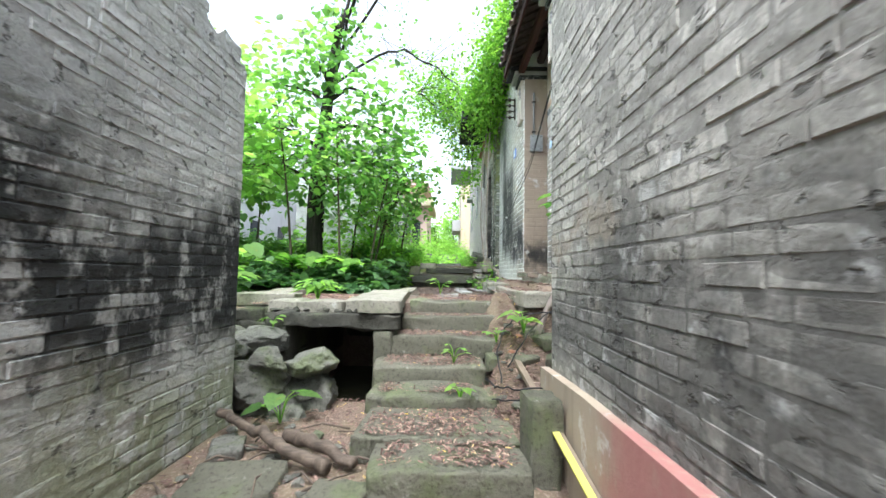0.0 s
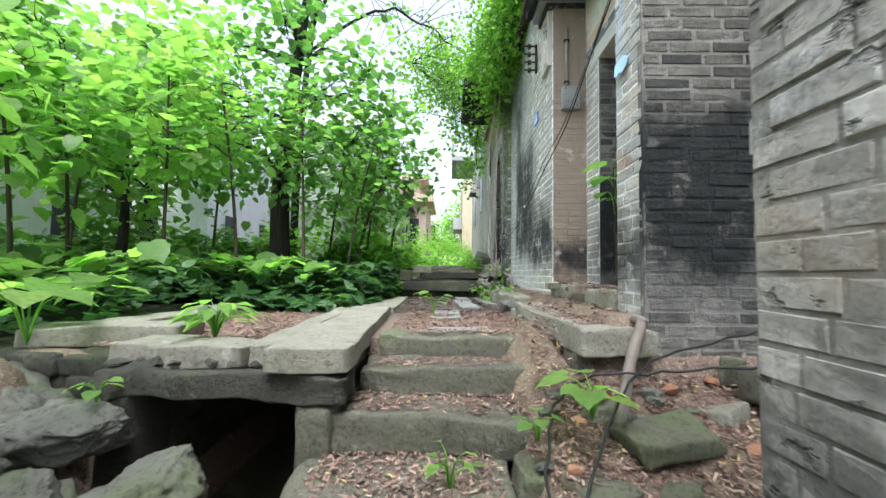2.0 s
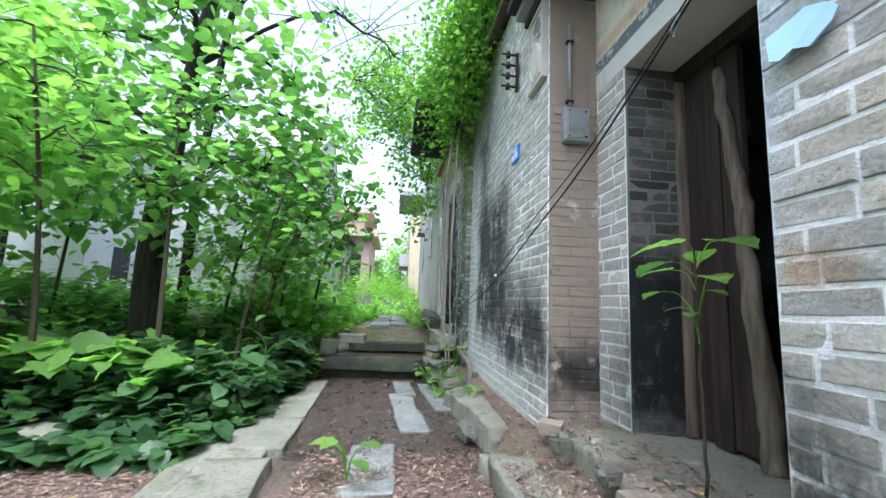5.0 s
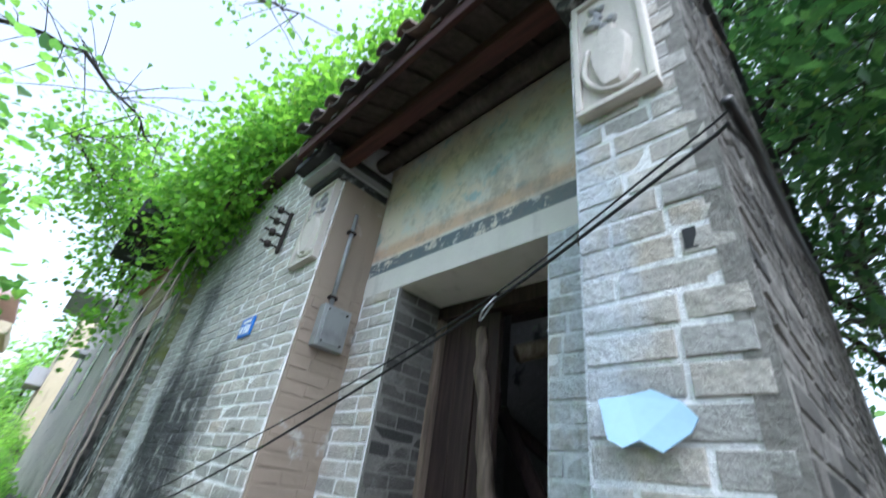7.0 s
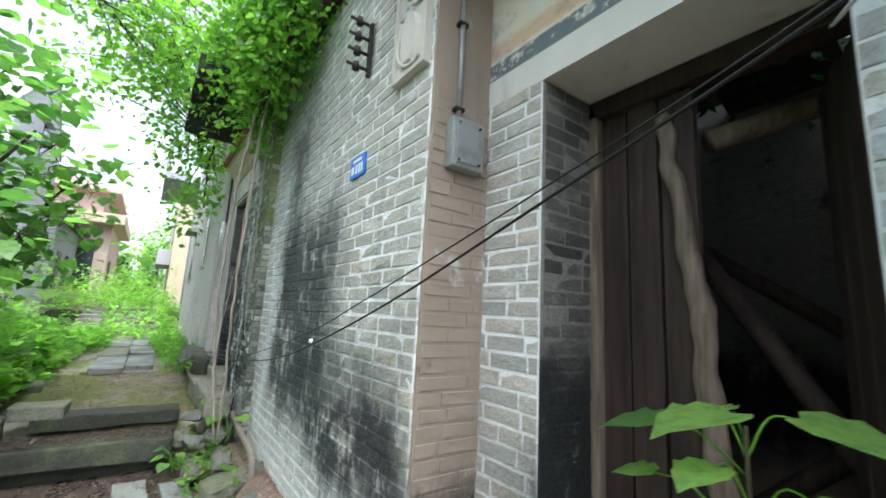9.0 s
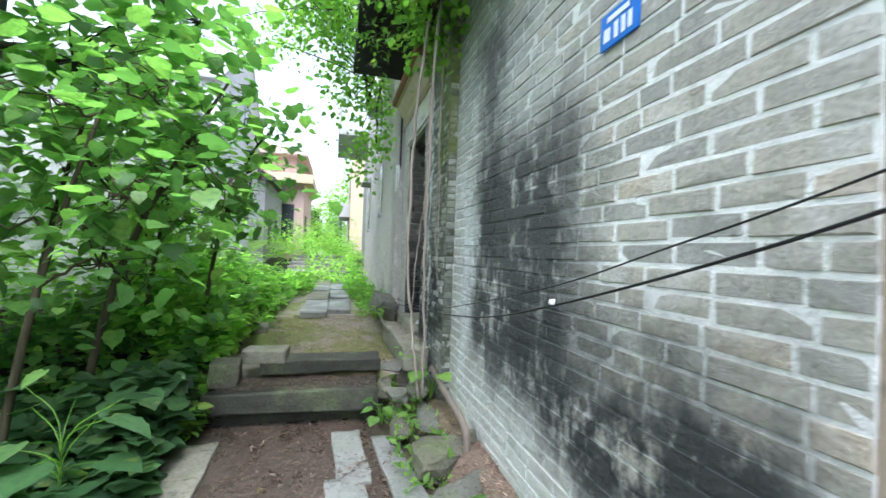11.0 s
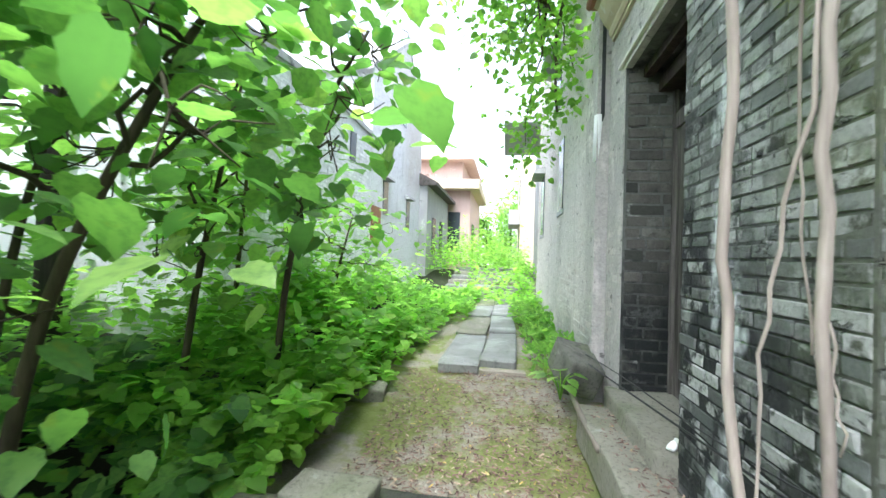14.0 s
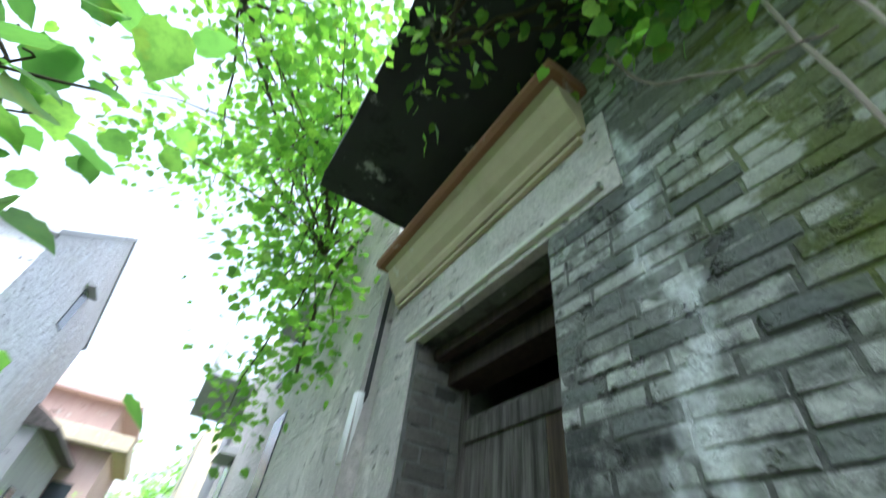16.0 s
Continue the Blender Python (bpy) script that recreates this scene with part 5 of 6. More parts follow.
for z in (4.1, 4.2, 4.3, 4.4):
    part("spindle", tube([(FX - 0.02, 6.775, z), (FX - 0.16, 6.775, z + 0.005)], [0.012, 0.01], 7), DARK_METAL, rack, smooth=True)
    part("insulator", tube([(FX - 0.1, 6.775, z - 0.025), (FX - 0.1, 6.775, z + 0.025)], [0.022, 0.02], 9), DARK_METAL, rack, smooth=True)
bm = bmesh.new()
outline = [(4.39, 2.93), (4.37, 2.85), (4.34, 2.835), (4.31, 2.85), (4.27, 2.83), (4.22, 2.865), (4.205, 2.89), (4.23, 2.92), (4.28, 2.945), (4.33, 2.935)]
A = [bm.verts.new((FX - 0.012 - 0.25 * (2.945 - z) * (y - 4.2) * 4, y, z)) for y, z in outline]
B = [bm.verts.new((v.co.x + 0.005, v.co.y, v.co.z)) for v in A]
for i in range(len(A)):
    k = (i + 1) % len(A)
    bm.faces.new((A[i], A[k], B[k], B[i]))
bm.faces.new(A), bm.faces.new(B[::-1])
solid("plastic_scrap", bm, PAPER_BLUE, "torn pale blue plastic scrap stuck to the brick pier", "plastic scrap")
solid("wooden_knob", tube([(1.40, 4.52, 3.58), (1.455, 4.52, 3.58)], [0.072, 0.078], 18), BARE_WOOD, "round wooden beam end beside the doorway", "beam end", smooth=False)
CABLES = [[(3.5, 4.02, 4.25), (2.1, 4.015, 3.77), (1.45, 4.01, 3.57), (1.08, 4.03, 3.5), (1.05, 4.1, 3.46), (1.05, 4.68, 3.2), (1.09, 5.5, 2.95), (1.04, 6.2, 2.69), (1.03, 7.15, 2.43), (1.01, 8.0, 2.25), (0.98, 9.3, 2.1), (0.9, 10.6, 2.0), (0.86, 11.3, 1.95)],
          [(3.5, 4.02, 4.29), (2.1, 4.01, 3.82), (1.45, 4.005, 3.62), (1.075, 4.02, 3.53), (1.045, 4.1, 3.49), (1.045, 4.68, 3.215), (1.08, 5.5, 2.99), (1.03, 6.1, 2.79), (1.025, 6.46, 2.69), (1.02, 7.3, 2.48), (1.0, 9.2, 2.14), (0.92, 10.5, 2.06), (0.87, 11.3, 2.0)]]
for i, pts in enumerate(CABLES):
    solid("cable", tube(bend(pts, 6), 0.005 if i == 0 else 0.0032, 7), CABLE, "black electric cable slung across the house front", "cable", "cables on the house front", smooth=True)
solid("cable_tie", tube(bend([(1.05, 4.66, 3.22), (1.03, 4.69, 3.17), (1.06, 4.72, 3.16), (1.05, 4.66, 3.21)], 5), 0.003, 6), GREY_METAL, "pale twist of wire round the cables", "cable tie", smooth=True)
solid("cable_drop", tube(bend([(1.02, 4.02, 3.54), (1.2, 4.01, 3.53), (1.5, 4.015, 3.6), (2.2, 4.02, 3.82), (3.5, 4.02, 4.28)], 6), 0.012, 8), CABLE, "thick black cable along the side wall", "cable", smooth=True)

# ---- narrow doorway under the canopy ----
leaf = thing("door_3", (1.36, 10.4, 1.86), "tall grey weathered wooden door, shut", "door")
for i in range(5):
    part("plank", box(1.35, 1.39, 9.95 + i * 0.19, 10.135 + i * 0.19, 1.86, 3.72, 0.005), GREY_DOOR if i > 1 else BROWN_DOOR, leaf)
part("rail", box(1.335, 1.352, 9.95, 10.88, 3.6, 3.7, 0.004), GREY_DOOR, leaf)
part("stile", box(1.33, 1.36, 10.86, 10.9, 1.86, 4.02, 0.005), GREY_DOOR, leaf)
part("head", box(1.24, 1.4, 9.93, 10.9, 3.86, 3.96, 0.005), DOOR_WOOD, leaf)
part("head", box(1.14, 1.2, 9.93, 10.9, 3.96, 4.02, 0.005), DOOR_WOOD, leaf)
cornice = thing("door_cornice", (0.95, 10.45, 4.42), "cream moulded plaster cornice with a rusty edge", "cornice")
part("moulding", prism([(BX + 0.02, 4.42), (1.0, 4.42), (0.985, 4.45), (0.985, 4.48), (0.95, 4.52), (0.92, 4.58), (0.9, 4.64), (0.87, 4.66), (BX + 0.02, 4.66)], 1, 9.68, 11.24), CREAM_STONE, cornice)
part("edge", prism([(BX + 0.02, 4.662), (0.84, 4.662), (0.82, 4.68), (0.82, 4.72), (0.85, 4.735), (BX + 0.02, 4.735)], 1, 9.64, 11.28), RUST_EDGE, cornice, "rust-brown top edge")
part("bead", box(1.0, BX + 0.02, 9.7, 11.2, 4.37, 4.395, 0.006), CREAM_STONE, cornice)
part("bead", box(1.0, BX + 0.02, 9.66, 11.0, 4.06, 4.085, 0.006), LINTEL_STONE, cornice)
canopy = thing("concrete_canopy", (0.7, 10.2, 5.0), "black concrete canopy slab over the doorway", "canopy")
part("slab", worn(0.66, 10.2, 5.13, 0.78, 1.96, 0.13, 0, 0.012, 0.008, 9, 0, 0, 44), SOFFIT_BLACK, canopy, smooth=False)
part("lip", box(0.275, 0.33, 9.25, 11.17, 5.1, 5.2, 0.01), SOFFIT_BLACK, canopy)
solid("down_pipe", tube([(0.97, 11.34, 5.1), (0.97, 11.34, 3.85), (0.96, 11.36, 3.5)], [0.035, 0.035, 0.03], 9), SOFFIT_BLACK, "broken black downpipe on the house corner", "pipe", smooth=True)
solid("pipe_stub", tube([(0.95, 11.34, 3.86), (0.95, 11.35, 3.5)], [0.038, 0.04], 9), WHITE_SHELL, "torn pale end of the downpipe", "pipe", smooth=True)
for i, (x, y) in enumerate(((1.03, 9.99), (1.08, 10.04))):
    solid("pale_pebble", rock(x, y, 1.88, 0.036, 0.032, 0.03, 7 + i, 3), WHITE_SHELL, "small pale round stone on the threshold", "stone", "pale pebbles", smooth=True)
solid("wire_knot", rock(1.0, 7.08, 2.46, 0.02, 0.03, 0.022, 9, 2), WHITE_SHELL, "white insulator knot on the cable", "insulator", smooth=True)
ROOTS = [[(0.95, 8.95, 5.1), (0.8, 8.9, 4.5), (0.72, 8.88, 3.6), (0.7, 8.87, 2.8), (0.71, 8.86, 2.4), (0.76, 8.8, 1.9), (0.8, 8.74, 1.5)],
         [(0.95, 8.8, 5.1), (0.86, 8.8, 4.4), (0.83, 8.78, 3.4), (0.82, 8.79, 2.7), (0.83, 8.76, 2.1), (0.84, 8.74, 1.5)],
         [(0.92, 8.85, 4.9), (0.84, 8.83, 3.9), (0.81, 8.8, 3.1), (0.77, 8.86, 2.6), (0.74, 8.84, 2.2)],
         [(1.0, 8.98, 5.0), (0.97, 9.0, 4.1), (0.98, 9.04, 3.3), (0.985, 9.0, 2.6), (0.985, 8.98, 2.3)],
         [(1.0, 9.05, 4.9), (0.985, 9.1, 4.0), (0.985, 9.12, 3.0), (0.98, 9.06, 2.5)],
         [(0.99, 9.5, 4.7), (0.985, 9.4, 4.3), (0.985, 9.2, 4.05), (0.985, 9.05, 3.95)]]
for i, pts in enumerate(ROOTS):
    solid("aerial_root", tube(bend(pts, 6, 0.004, i), lerp_list(0.013 if i < 2 else 0.007, 0.01 if i < 2 else 0.003, (len(pts) - 1) * 6 + 1), 8), ROOT, "pale bare aerial root hanging down the wall", "root", "aerial roots", smooth=True)

# ---- further houses ----
def slit(at, y0, y1, z0, z1, face, out, hood=True):
    """A narrow window with a dark pane and a plaster hood on a wall that faces +x or -x."""
    t = thing("window", at, "narrow window slit under a plaster hood", "window", "window slits")
    x = face
    part("frame", box(x - 0.02, x + 0.02, y0 - 0.05, y1 + 0.05, z0 - 0.06, z0, 0.004), GREY_PLASTER, t)
    part("pane", box(x - 0.012, x + 0.012, y0, y1, z0, z1), DARK_GLASS, t)
    if hood:
        part("hood", prism([(x, z1 + 0.02), (x + out * 0.22, z1 + 0.02), (x + out * 0.2, z1 + 0.09), (x, z1 + 0.14)], 1, y0 - 0.14, y1 + 0.14), GREY_PLASTER, t)


def pale_extension():
    wall("wall_pale_end", box(0.932, 1.3, 15.6, 17.4, 1.0, 6.6), PALE_MORTAR, "pale plaster wall end of the house")


pale_extension()
slit((0.93, 13.4, 3.4), 13.2, 13.65, 3.35, 4.25, 0.93, -1, False)
slit((0.93, 16.3, 3.4), 15.9, 16.5, 3.2, 4.3, 0.93, -1, True)
slit((0.93, 14.0, 5.0), 13.7, 14.4, 4.9, 5.5, 0.93, -1, True)
brick_house = thing("brick_house", (3, 20, 1.5), "dark brick house with a balcony further along the lane", "house")
part("wall", box(1.25, 6, 18.2, 24, 1.2, 7.5), GREY_PLASTER, brick_house)
for i in range(26):
    part("slat", box(1.22, 1.75, 18.12, 18.2, 2.6 + i * 0.14, 2.69 + i * 0.14), DARK_BRICK, brick_house)
part("balcony", box(0.1, 1.3, 18.6, 22, 6.2, 6.4, 0.02), GREY_PLASTER, brick_house)
part("parapet", box(0.1, 0.2, 18.6, 22, 6.4, 7.2, 0.02), GREY_PLASTER, brick_house)
part("drain", tube([(1.12, 18.3, 1.8), (1.12, 18.3, 6.8)], 0.06, 8), DARK_METAL, brick_house)
lane_end = thing("distant_house", (1.5, 32, 2), "pale yellow house far along the lane", "house")
part("wall", box(0.9, 6, 30, 36, 1.5, 8), CREAM_STONE, lane_end)
part("balcony", box(0.3, 1.0, 30.5, 34, 4.6, 5.4, 0.02), GREY_PLASTER, lane_end)
for z in (2.8, 5.8):
    part("window", box(0.88, 0.92, 31, 32, z, z + 1.3), DARK_GLASS, lane_end)

white_house = thing("white_house", (-5, 17, 1.5), "tall whitewashed brick house with hooded slit windows", "house")
part("wall", prism([(15.8, 1.2), (15.8, 6.5), (17.2, 7.5), (18.5, 8.35), (19.6, 7.6), (20.5, 6.7), (20.5, 1.2)], 0, -5.4, -2.45), WHITE_MORTAR, white_house)
white_wing = part("wing", prism([(11.8, 1.0), (11.8, 4.95), (13.6, 5.1), (15.79, 5.05), (15.79, 1.0)], 0, -4.4, -2.46), WHITE_MORTAR, white_house, "lower whitewashed wing")
part("coping", prism([(15.66, 6.36), (18.5, 8.3), (20.64, 6.55), (20.64, 6.62), (18.5, 8.4), (15.66, 6.45)], 0, -5.5, -2.42), GREY_PLASTER, white_house, "grey worn roof edge")
part("coping", prism([(11.7, 4.93), (13.6, 5.1), (15.79, 5.05), (15.79, 5.14), (13.6, 5.19), (11.7, 5.02)], 0, -4.5, -2.42), GREY_PLASTER, white_house, "grey worn roof edge")
part("pane", box(-2.48, -2.44, 14.7, 14.95, 4.35, 4.85), DARK_GLASS, white_house)
for y, z in ((16.65, 3.6), (18.75, 3.45), (18.1, 6.05)):
    part("pane", box(-2.47, -2.43, y, y + 0.35, z, z + 0.75), DARK_GLASS, white_house)
    part("hood", prism([(-2.45, z + 0.78), (-2.3, z + 0.78), (-2.31, z + 0.83), (-2.45, z + 0.88)], 1, y - 0.12, y + 0.47), GREY_PLASTER, white_house)
part("shutter", box(-2.47, -2.4, 15.9, 16.4, 3.0, 3.7), RUST_EDGE, white_house, "rust-red shutter")
low_house = thing("low_house", (-4, 22, 1.5), "low grey house with a tiled eave", "house")
part("wall", box(-7, -2.2, 20.4, 24.8, 1.5, 5.0), GREY_PLASTER, low_house)
part("roof", prism([(-1.9, 5.0), (-4.5, 6.3), (-7.2, 5.0), (-7.2, 4.9), (-1.9, 4.9)], 1, 20.3, 24.9), TILE, low_house)
for y in (21.3, 22.8):
    part("window", box(-2.22, -2.17, y, y + 0.6, 2.8, 4.0), DARK_GLASS, low_house)
red_house = thing("red_house", (-3.5, 27, 2), "red brick house with a balcony and tiled roof", "house")
part("wall", box(-7, -1.3, 25, 31, 1.5, 5.6), RED_BRICKWORK, red_house)
part("balcony", box(-7, -0.9, 24.5, 30, 5.5, 5.9, 0.03), CREAM_STONE, red_house)
part("attic", box(-7, -1.7, 25.4, 30, 5.9, 6.8), RED_BRICKWORK, red_house)
part("roof", prism([(-7.2, 6.8), (-1.2, 6.8), (-1.2, 6.95), (-4, 7.4), (-7.2, 6.95)], 1, 24.9, 30.4), RED_BRICKWORK, red_house)
for x in (-2.2, -3.4):
    part("window", box(x, x + 0.5, 24.97, 25.02, 3.0, 4.6), DARK_GLASS, red_house)
part("door", box(-1.31, -1.27, 26, 27, 1.8, 4.2), DARK_GLASS, red_house)
far_white = thing("distant_house", (-1, 45, 2), "pale grey house closing the lane", "house")
part("wall", box(-4, -0.6, 42, 50, 1.5, 7), WHITE_PLASTER, far_white)
part("window", box(-1.6, -1.0, 41.96, 42.02, 3.5, 5), DARK_GLASS, far_white)
for i, (x0, x1, y0, y1, h) in enumerate([(-14, -9.5, 6, 13, 5.4), (-11, -7.5, 14.5, 22, 6.2), (-15, -10.5, -2, 5, 5.0)]):
    g = thing("garden_house", (x0, y0, 1), "pale whitewashed house behind the overgrown garden", "house", "houses behind the garden")
    part("wall", box(x0, x1, y0, y1, 0.9, h), WHITE_PLASTER, g)
    part("roof", prism([(x0 - 0.3, h), (x1 + 0.3, h), ((x0 + x1) / 2, h + 1.3)], 1, y0 - 0.3, y1 + 0.3), TILE, g)
    for yy in np.linspace(y0 + 1, y1 - 1.5, 3):
        part("window", box(x1 - 0.02, x1 + 0.03, float(yy), float(yy) + 0.7, 2.3, 3.4), DARK_GLASS, g)


# ---- plants ----


tree("tree", "broad-leaved tree with a dark trunk in the overgrown garden", [(-2.88, 9.0, 1.0), (-2.95, 9.0, 3.0), (-2.85, 9.1, 4.6), (-2.7, 9.2, 6.4), (-2.5, 9.3, 7.6)], 0.19, 0.05,
     [(-3.6, 8.6, 4.2, 1.2, 1.0, 0.8, 1), (-2.2, 8.6, 4.6, 1.0, 0.9, 0.9, 1), (-2.8, 8.6, 5.8, 1.1, 0.9, 0.8, 1), (-1.7, 9.0, 3.9, 0.8, 0.9, 0.7, 1), (-1.5, 9.3, 5.3, 0.6, 0.6, 0.4, 0.6), (-3.9, 9.0, 5.6, 0.9, 0.9, 0.8, 0.9),
      (-2.6, 9.0, 7.0, 0.9, 0.8, 0.7, 0.7), (-4.6, 8.6, 3.6, 1.2, 1.0, 0.9, 1), (-2.6, 8.4, 3.3, 1.0, 0.8, 0.5, 0.8), (-1.1, 9.6, 4.6, 0.5, 0.5, 0.3, 0.5), (-5.4, 8.8, 4.6, 1.0, 1.0, 1.0, 1)], 0.165, 11, sub=14, per=19, spread=0.31, material=LEAF, flat=0.82)
limb = thing("bare_tree", (-3.4, 10.8, 1.0), "tall thin tree with mostly bare dark branches", "tree")
bm = tube(bend([(-3.4, 10.8, 1.0), (-3.3, 10.7, 4.0), (-3.0, 10.5, 7.0), (-2.6, 10.4, 9.0)], 5), lerp_list(0.1, 0.04, 16), 8)
rngb = np.random.RandomState(3)
tips = []
for pts in ([(-3.0, 10.5, 6.4), (-1.6, 10.3, 7.2), (-0.7, 10.2, 6.9), (0.05, 10.2, 6.35)], [(-3.0, 10.5, 7.0), (-1.6, 9.6, 8.3), (-0.2, 9.0, 8.6), (0.6, 8.2, 8.2)], [(-2.8, 10.4, 8.0), (-1.4, 8.6, 9.0), (-0.6, 7.2, 9.4)], [(-2.6, 10.4, 9.0), (-1.0, 10.2, 9.8), (0.4, 9.6, 9.8)], [(-3.1, 10.6, 6.0), (-2.4, 9.2, 7.2), (-1.6, 8.0, 7.8), (-1.2, 7.0, 7.6)]):
    p = bend(pts, 5, 0.03, len(tips))
    tube(p, lerp_list(0.04, 0.012, len(p)), 6, bm)
    for q in p[4:]:
        for _ in range(3):
            d = Vector(rngb.normal(size=3)) * 0.5
            e = q + d
            tube([q, q + d * 0.5 + Vector((0, 0, 0.04)), e], [0.008, 0.006, 0.003], 4, bm)
            tips.append(tuple(e))
part("trunk", bm, BARK, limb, smooth=True)
leaf_part("crown", limb, spray(rngb, tips, 0.16, 4, 0.09, 0.3, 0.6), HEART, LEAF)

# saplings with large leaves along the path
SAPLINGS = [  # foot, lean, height, clumps, leaf size, seed
    ((-1.62, 8.25), (0.4, 0.25), 2.6, 0.12, 1, LEAF), ((-1.95, 7.5), (-0.2, 0.2), 3.0, 0.13, 2, LEAF), ((-1.7, 10.2), (0.3, 0.1), 2.3, 0.13, 3, LEAF_LIGHT), ((-2.7, 7.2), (-0.3, -0.2), 3.2, 0.14, 4, LEAF_LIGHT), ((-3.6, 7.0), (0.1, -0.2), 3.1, 0.18, 5, LEAF_LIGHT),
    ((-4.6, 6.8), (-0.2, -0.1), 3.2, 0.18, 6, LEAF), ((-2.2, 11.4), (0.2, -0.1), 2.2, 0.17, 7, LEAF_LIGHT), ((-3.2, 12.2), (0.1, 0.1), 2.4, 0.17, 8, LEAF), ((-5.6, 7.8), (0.2, 0.1), 3.0, 0.2, 9, LEAF_LIGHT), ((-2.3, 9.6), (0.4, 0.3), 3.0, 0.16, 10, LEAF_LIGHT),
    ((-4.6, 9.8), (0.2, 0.1), 3.2, 0.2, 12, LEAF), ((-4.0, 5.6), (-0.3, 0.0), 2.4, 0.19, 13, LEAF_LIGHT), ((-5.2, 4.8), (0.0, 0.1), 2.8, 0.19, 14, LEAF), ((-3.5, 4.2), (-0.1, 0.1), 2.0, 0.18, 15, LEAF_LIGHT), ((-1.9, 12.8), (0.2, 0.2), 1.5, 0.13, 16, LEAF_LIGHT)]
for (x, y), (lx, ly), h, size, seed, mat in SAPLINGS:
    rng = np.random.RandomState(100 + seed)
    g = ground_z(x, y)
    clumps = []
    for i in range(6):
        f = (0.62 if y < 9 and x < -1.7 else 0.5) + (0.38 if y < 9 and x < -1.7 else 0.5) * i / 5
        a = i * 2.4 + seed
        clumps.append((x + lx * f + 0.5 * math.cos(a) * (1.15 - f * 0.6), y + ly * f + 0.5 * math.sin(a) * (1.15 - f * 0.6), g + h * f, 0.42, 0.42, 0.3, 1.0))
    tree("sapling", "young broad-leaved sapling beside the path", [(x, y, g - 0.05), (x + lx * 0.4, y + ly * 0.3, g + h * 0.5), (x + lx, y + ly, g + h)], 0.028, 0.01, clumps, size * 0.98, 200 + seed, bark=STEM, category="sapling", sub=6, spread=0.21, per=9, group="saplings", material=mat, flat=0.86)
# one bough that reaches over the path
tree("sapling", "tall sapling leaning out over the path with large leaves", [(-1.75, 9.3, 1.1), (-1.5, 9.3, 2.4), (-1.15, 9.45, 3.4), (-0.85, 9.6, 4.1)], 0.035, 0.012,
     [(-1.0, 9.2, 3.5, 0.4, 0.4, 0.3, 1), (-0.75, 9.7, 4.0, 0.4, 0.4, 0.3, 1), (-1.2, 8.7, 3.7, 0.45, 0.4, 0.35, 1), (-0.7, 9.0, 3.1, 0.35, 0.35, 0.25, 0.8), (-1.4, 9.9, 3.3, 0.4, 0.4, 0.3, 1), (-0.95, 10.2, 3.0, 0.35, 0.35, 0.3, 0.8), (-1.0, 8.3, 3.0, 0.35, 0.35, 0.3, 0.9), (-1.3, 8.6, 2.5, 0.4, 0.4, 0.3, 0.9)], 0.135, 77, bark=STEM, category="sapling", sub=7, spread=0.22, per=9, group="saplings", material=LEAF, flat=0.86)

tree("sapling", "slender sapling with very large leaves bending over the path", [(-1.25, 10.5, 1.5), (-1.1, 10.4, 2.6), (-0.8, 10.2, 3.5), (-0.5, 10.05, 3.9)], 0.026, 0.009,
     [(-0.5, 10.1, 3.8, 0.25, 0.3, 0.2, 1), (-0.55, 9.8, 3.45, 0.25, 0.25, 0.2, 1), (-0.75, 10.2, 3.3, 0.25, 0.25, 0.2, 1), (-0.85, 9.7, 3.7, 0.3, 0.3, 0.2, 1)], 0.135, 78, bark=STEM, category="sapling", sub=5, spread=0.18, per=8, group="saplings", material=LEAF, flat=0.7)


def cover(name, label, category, boxes, size, shape, material, seed, droop=0.15, flat=0.8, rise=None):
    """A low carpet of leaves. boxes: (x0, x1, y0, y1, lowest, highest, count) above the ground."""
    rng = np.random.RandomState(seed)
    rows = []
    for x0, x1, y0, y1, a, b, n in boxes:
        x, y = rng.uniform(x0, x1, n), rng.uniform(y0, y1, n)
        lump = np.array([0.55 + 0.75 * noise.noise(Vector((px * 1.3, py * 1.3, seed))) for px, py in zip(x, y)])
        z = np.array([ground_z(float(px), float(py)) for px, py in zip(x, y)]) + a + (b - a) * np.clip(lump, 0.05, 1.2) * rng.uniform(0.15, 1.0, n) ** 0.6
        p = np.stack([x, y, z], 1)
        along = rng.normal(size=(n, 3))
        along[:, 2] = along[:, 2] * 0.3 - droop
        up = rng.normal(size=(n, 3)) * (1 - flat) + np.array([0, 0, flat])
        rows.append((p, along, up, size * rng.uniform(0.5, 1.25, n)))
    places, along, up, sizes = join_data(*rows)
    me = leaf_mesh(name, places, along, up, sizes, shape, material)
    return tagged(new(name, me), label, category, kind="stuff")


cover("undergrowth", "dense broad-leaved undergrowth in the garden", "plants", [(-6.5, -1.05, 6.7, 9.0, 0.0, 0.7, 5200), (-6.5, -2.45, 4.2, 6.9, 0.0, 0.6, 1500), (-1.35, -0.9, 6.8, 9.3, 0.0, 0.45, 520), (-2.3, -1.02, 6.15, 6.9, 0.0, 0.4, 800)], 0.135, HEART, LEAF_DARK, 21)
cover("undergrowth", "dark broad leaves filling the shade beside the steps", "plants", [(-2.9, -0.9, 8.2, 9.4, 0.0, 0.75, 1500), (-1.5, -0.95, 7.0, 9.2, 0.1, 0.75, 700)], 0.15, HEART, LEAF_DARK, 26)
cover("undergrowth", "leafy weeds on the bank above the terrace", "plants", [(-4.6, -0.95, 9.1, 10.3, 0.0, 0.75, 3000)], 0.12, HEART, LEAF, 27)
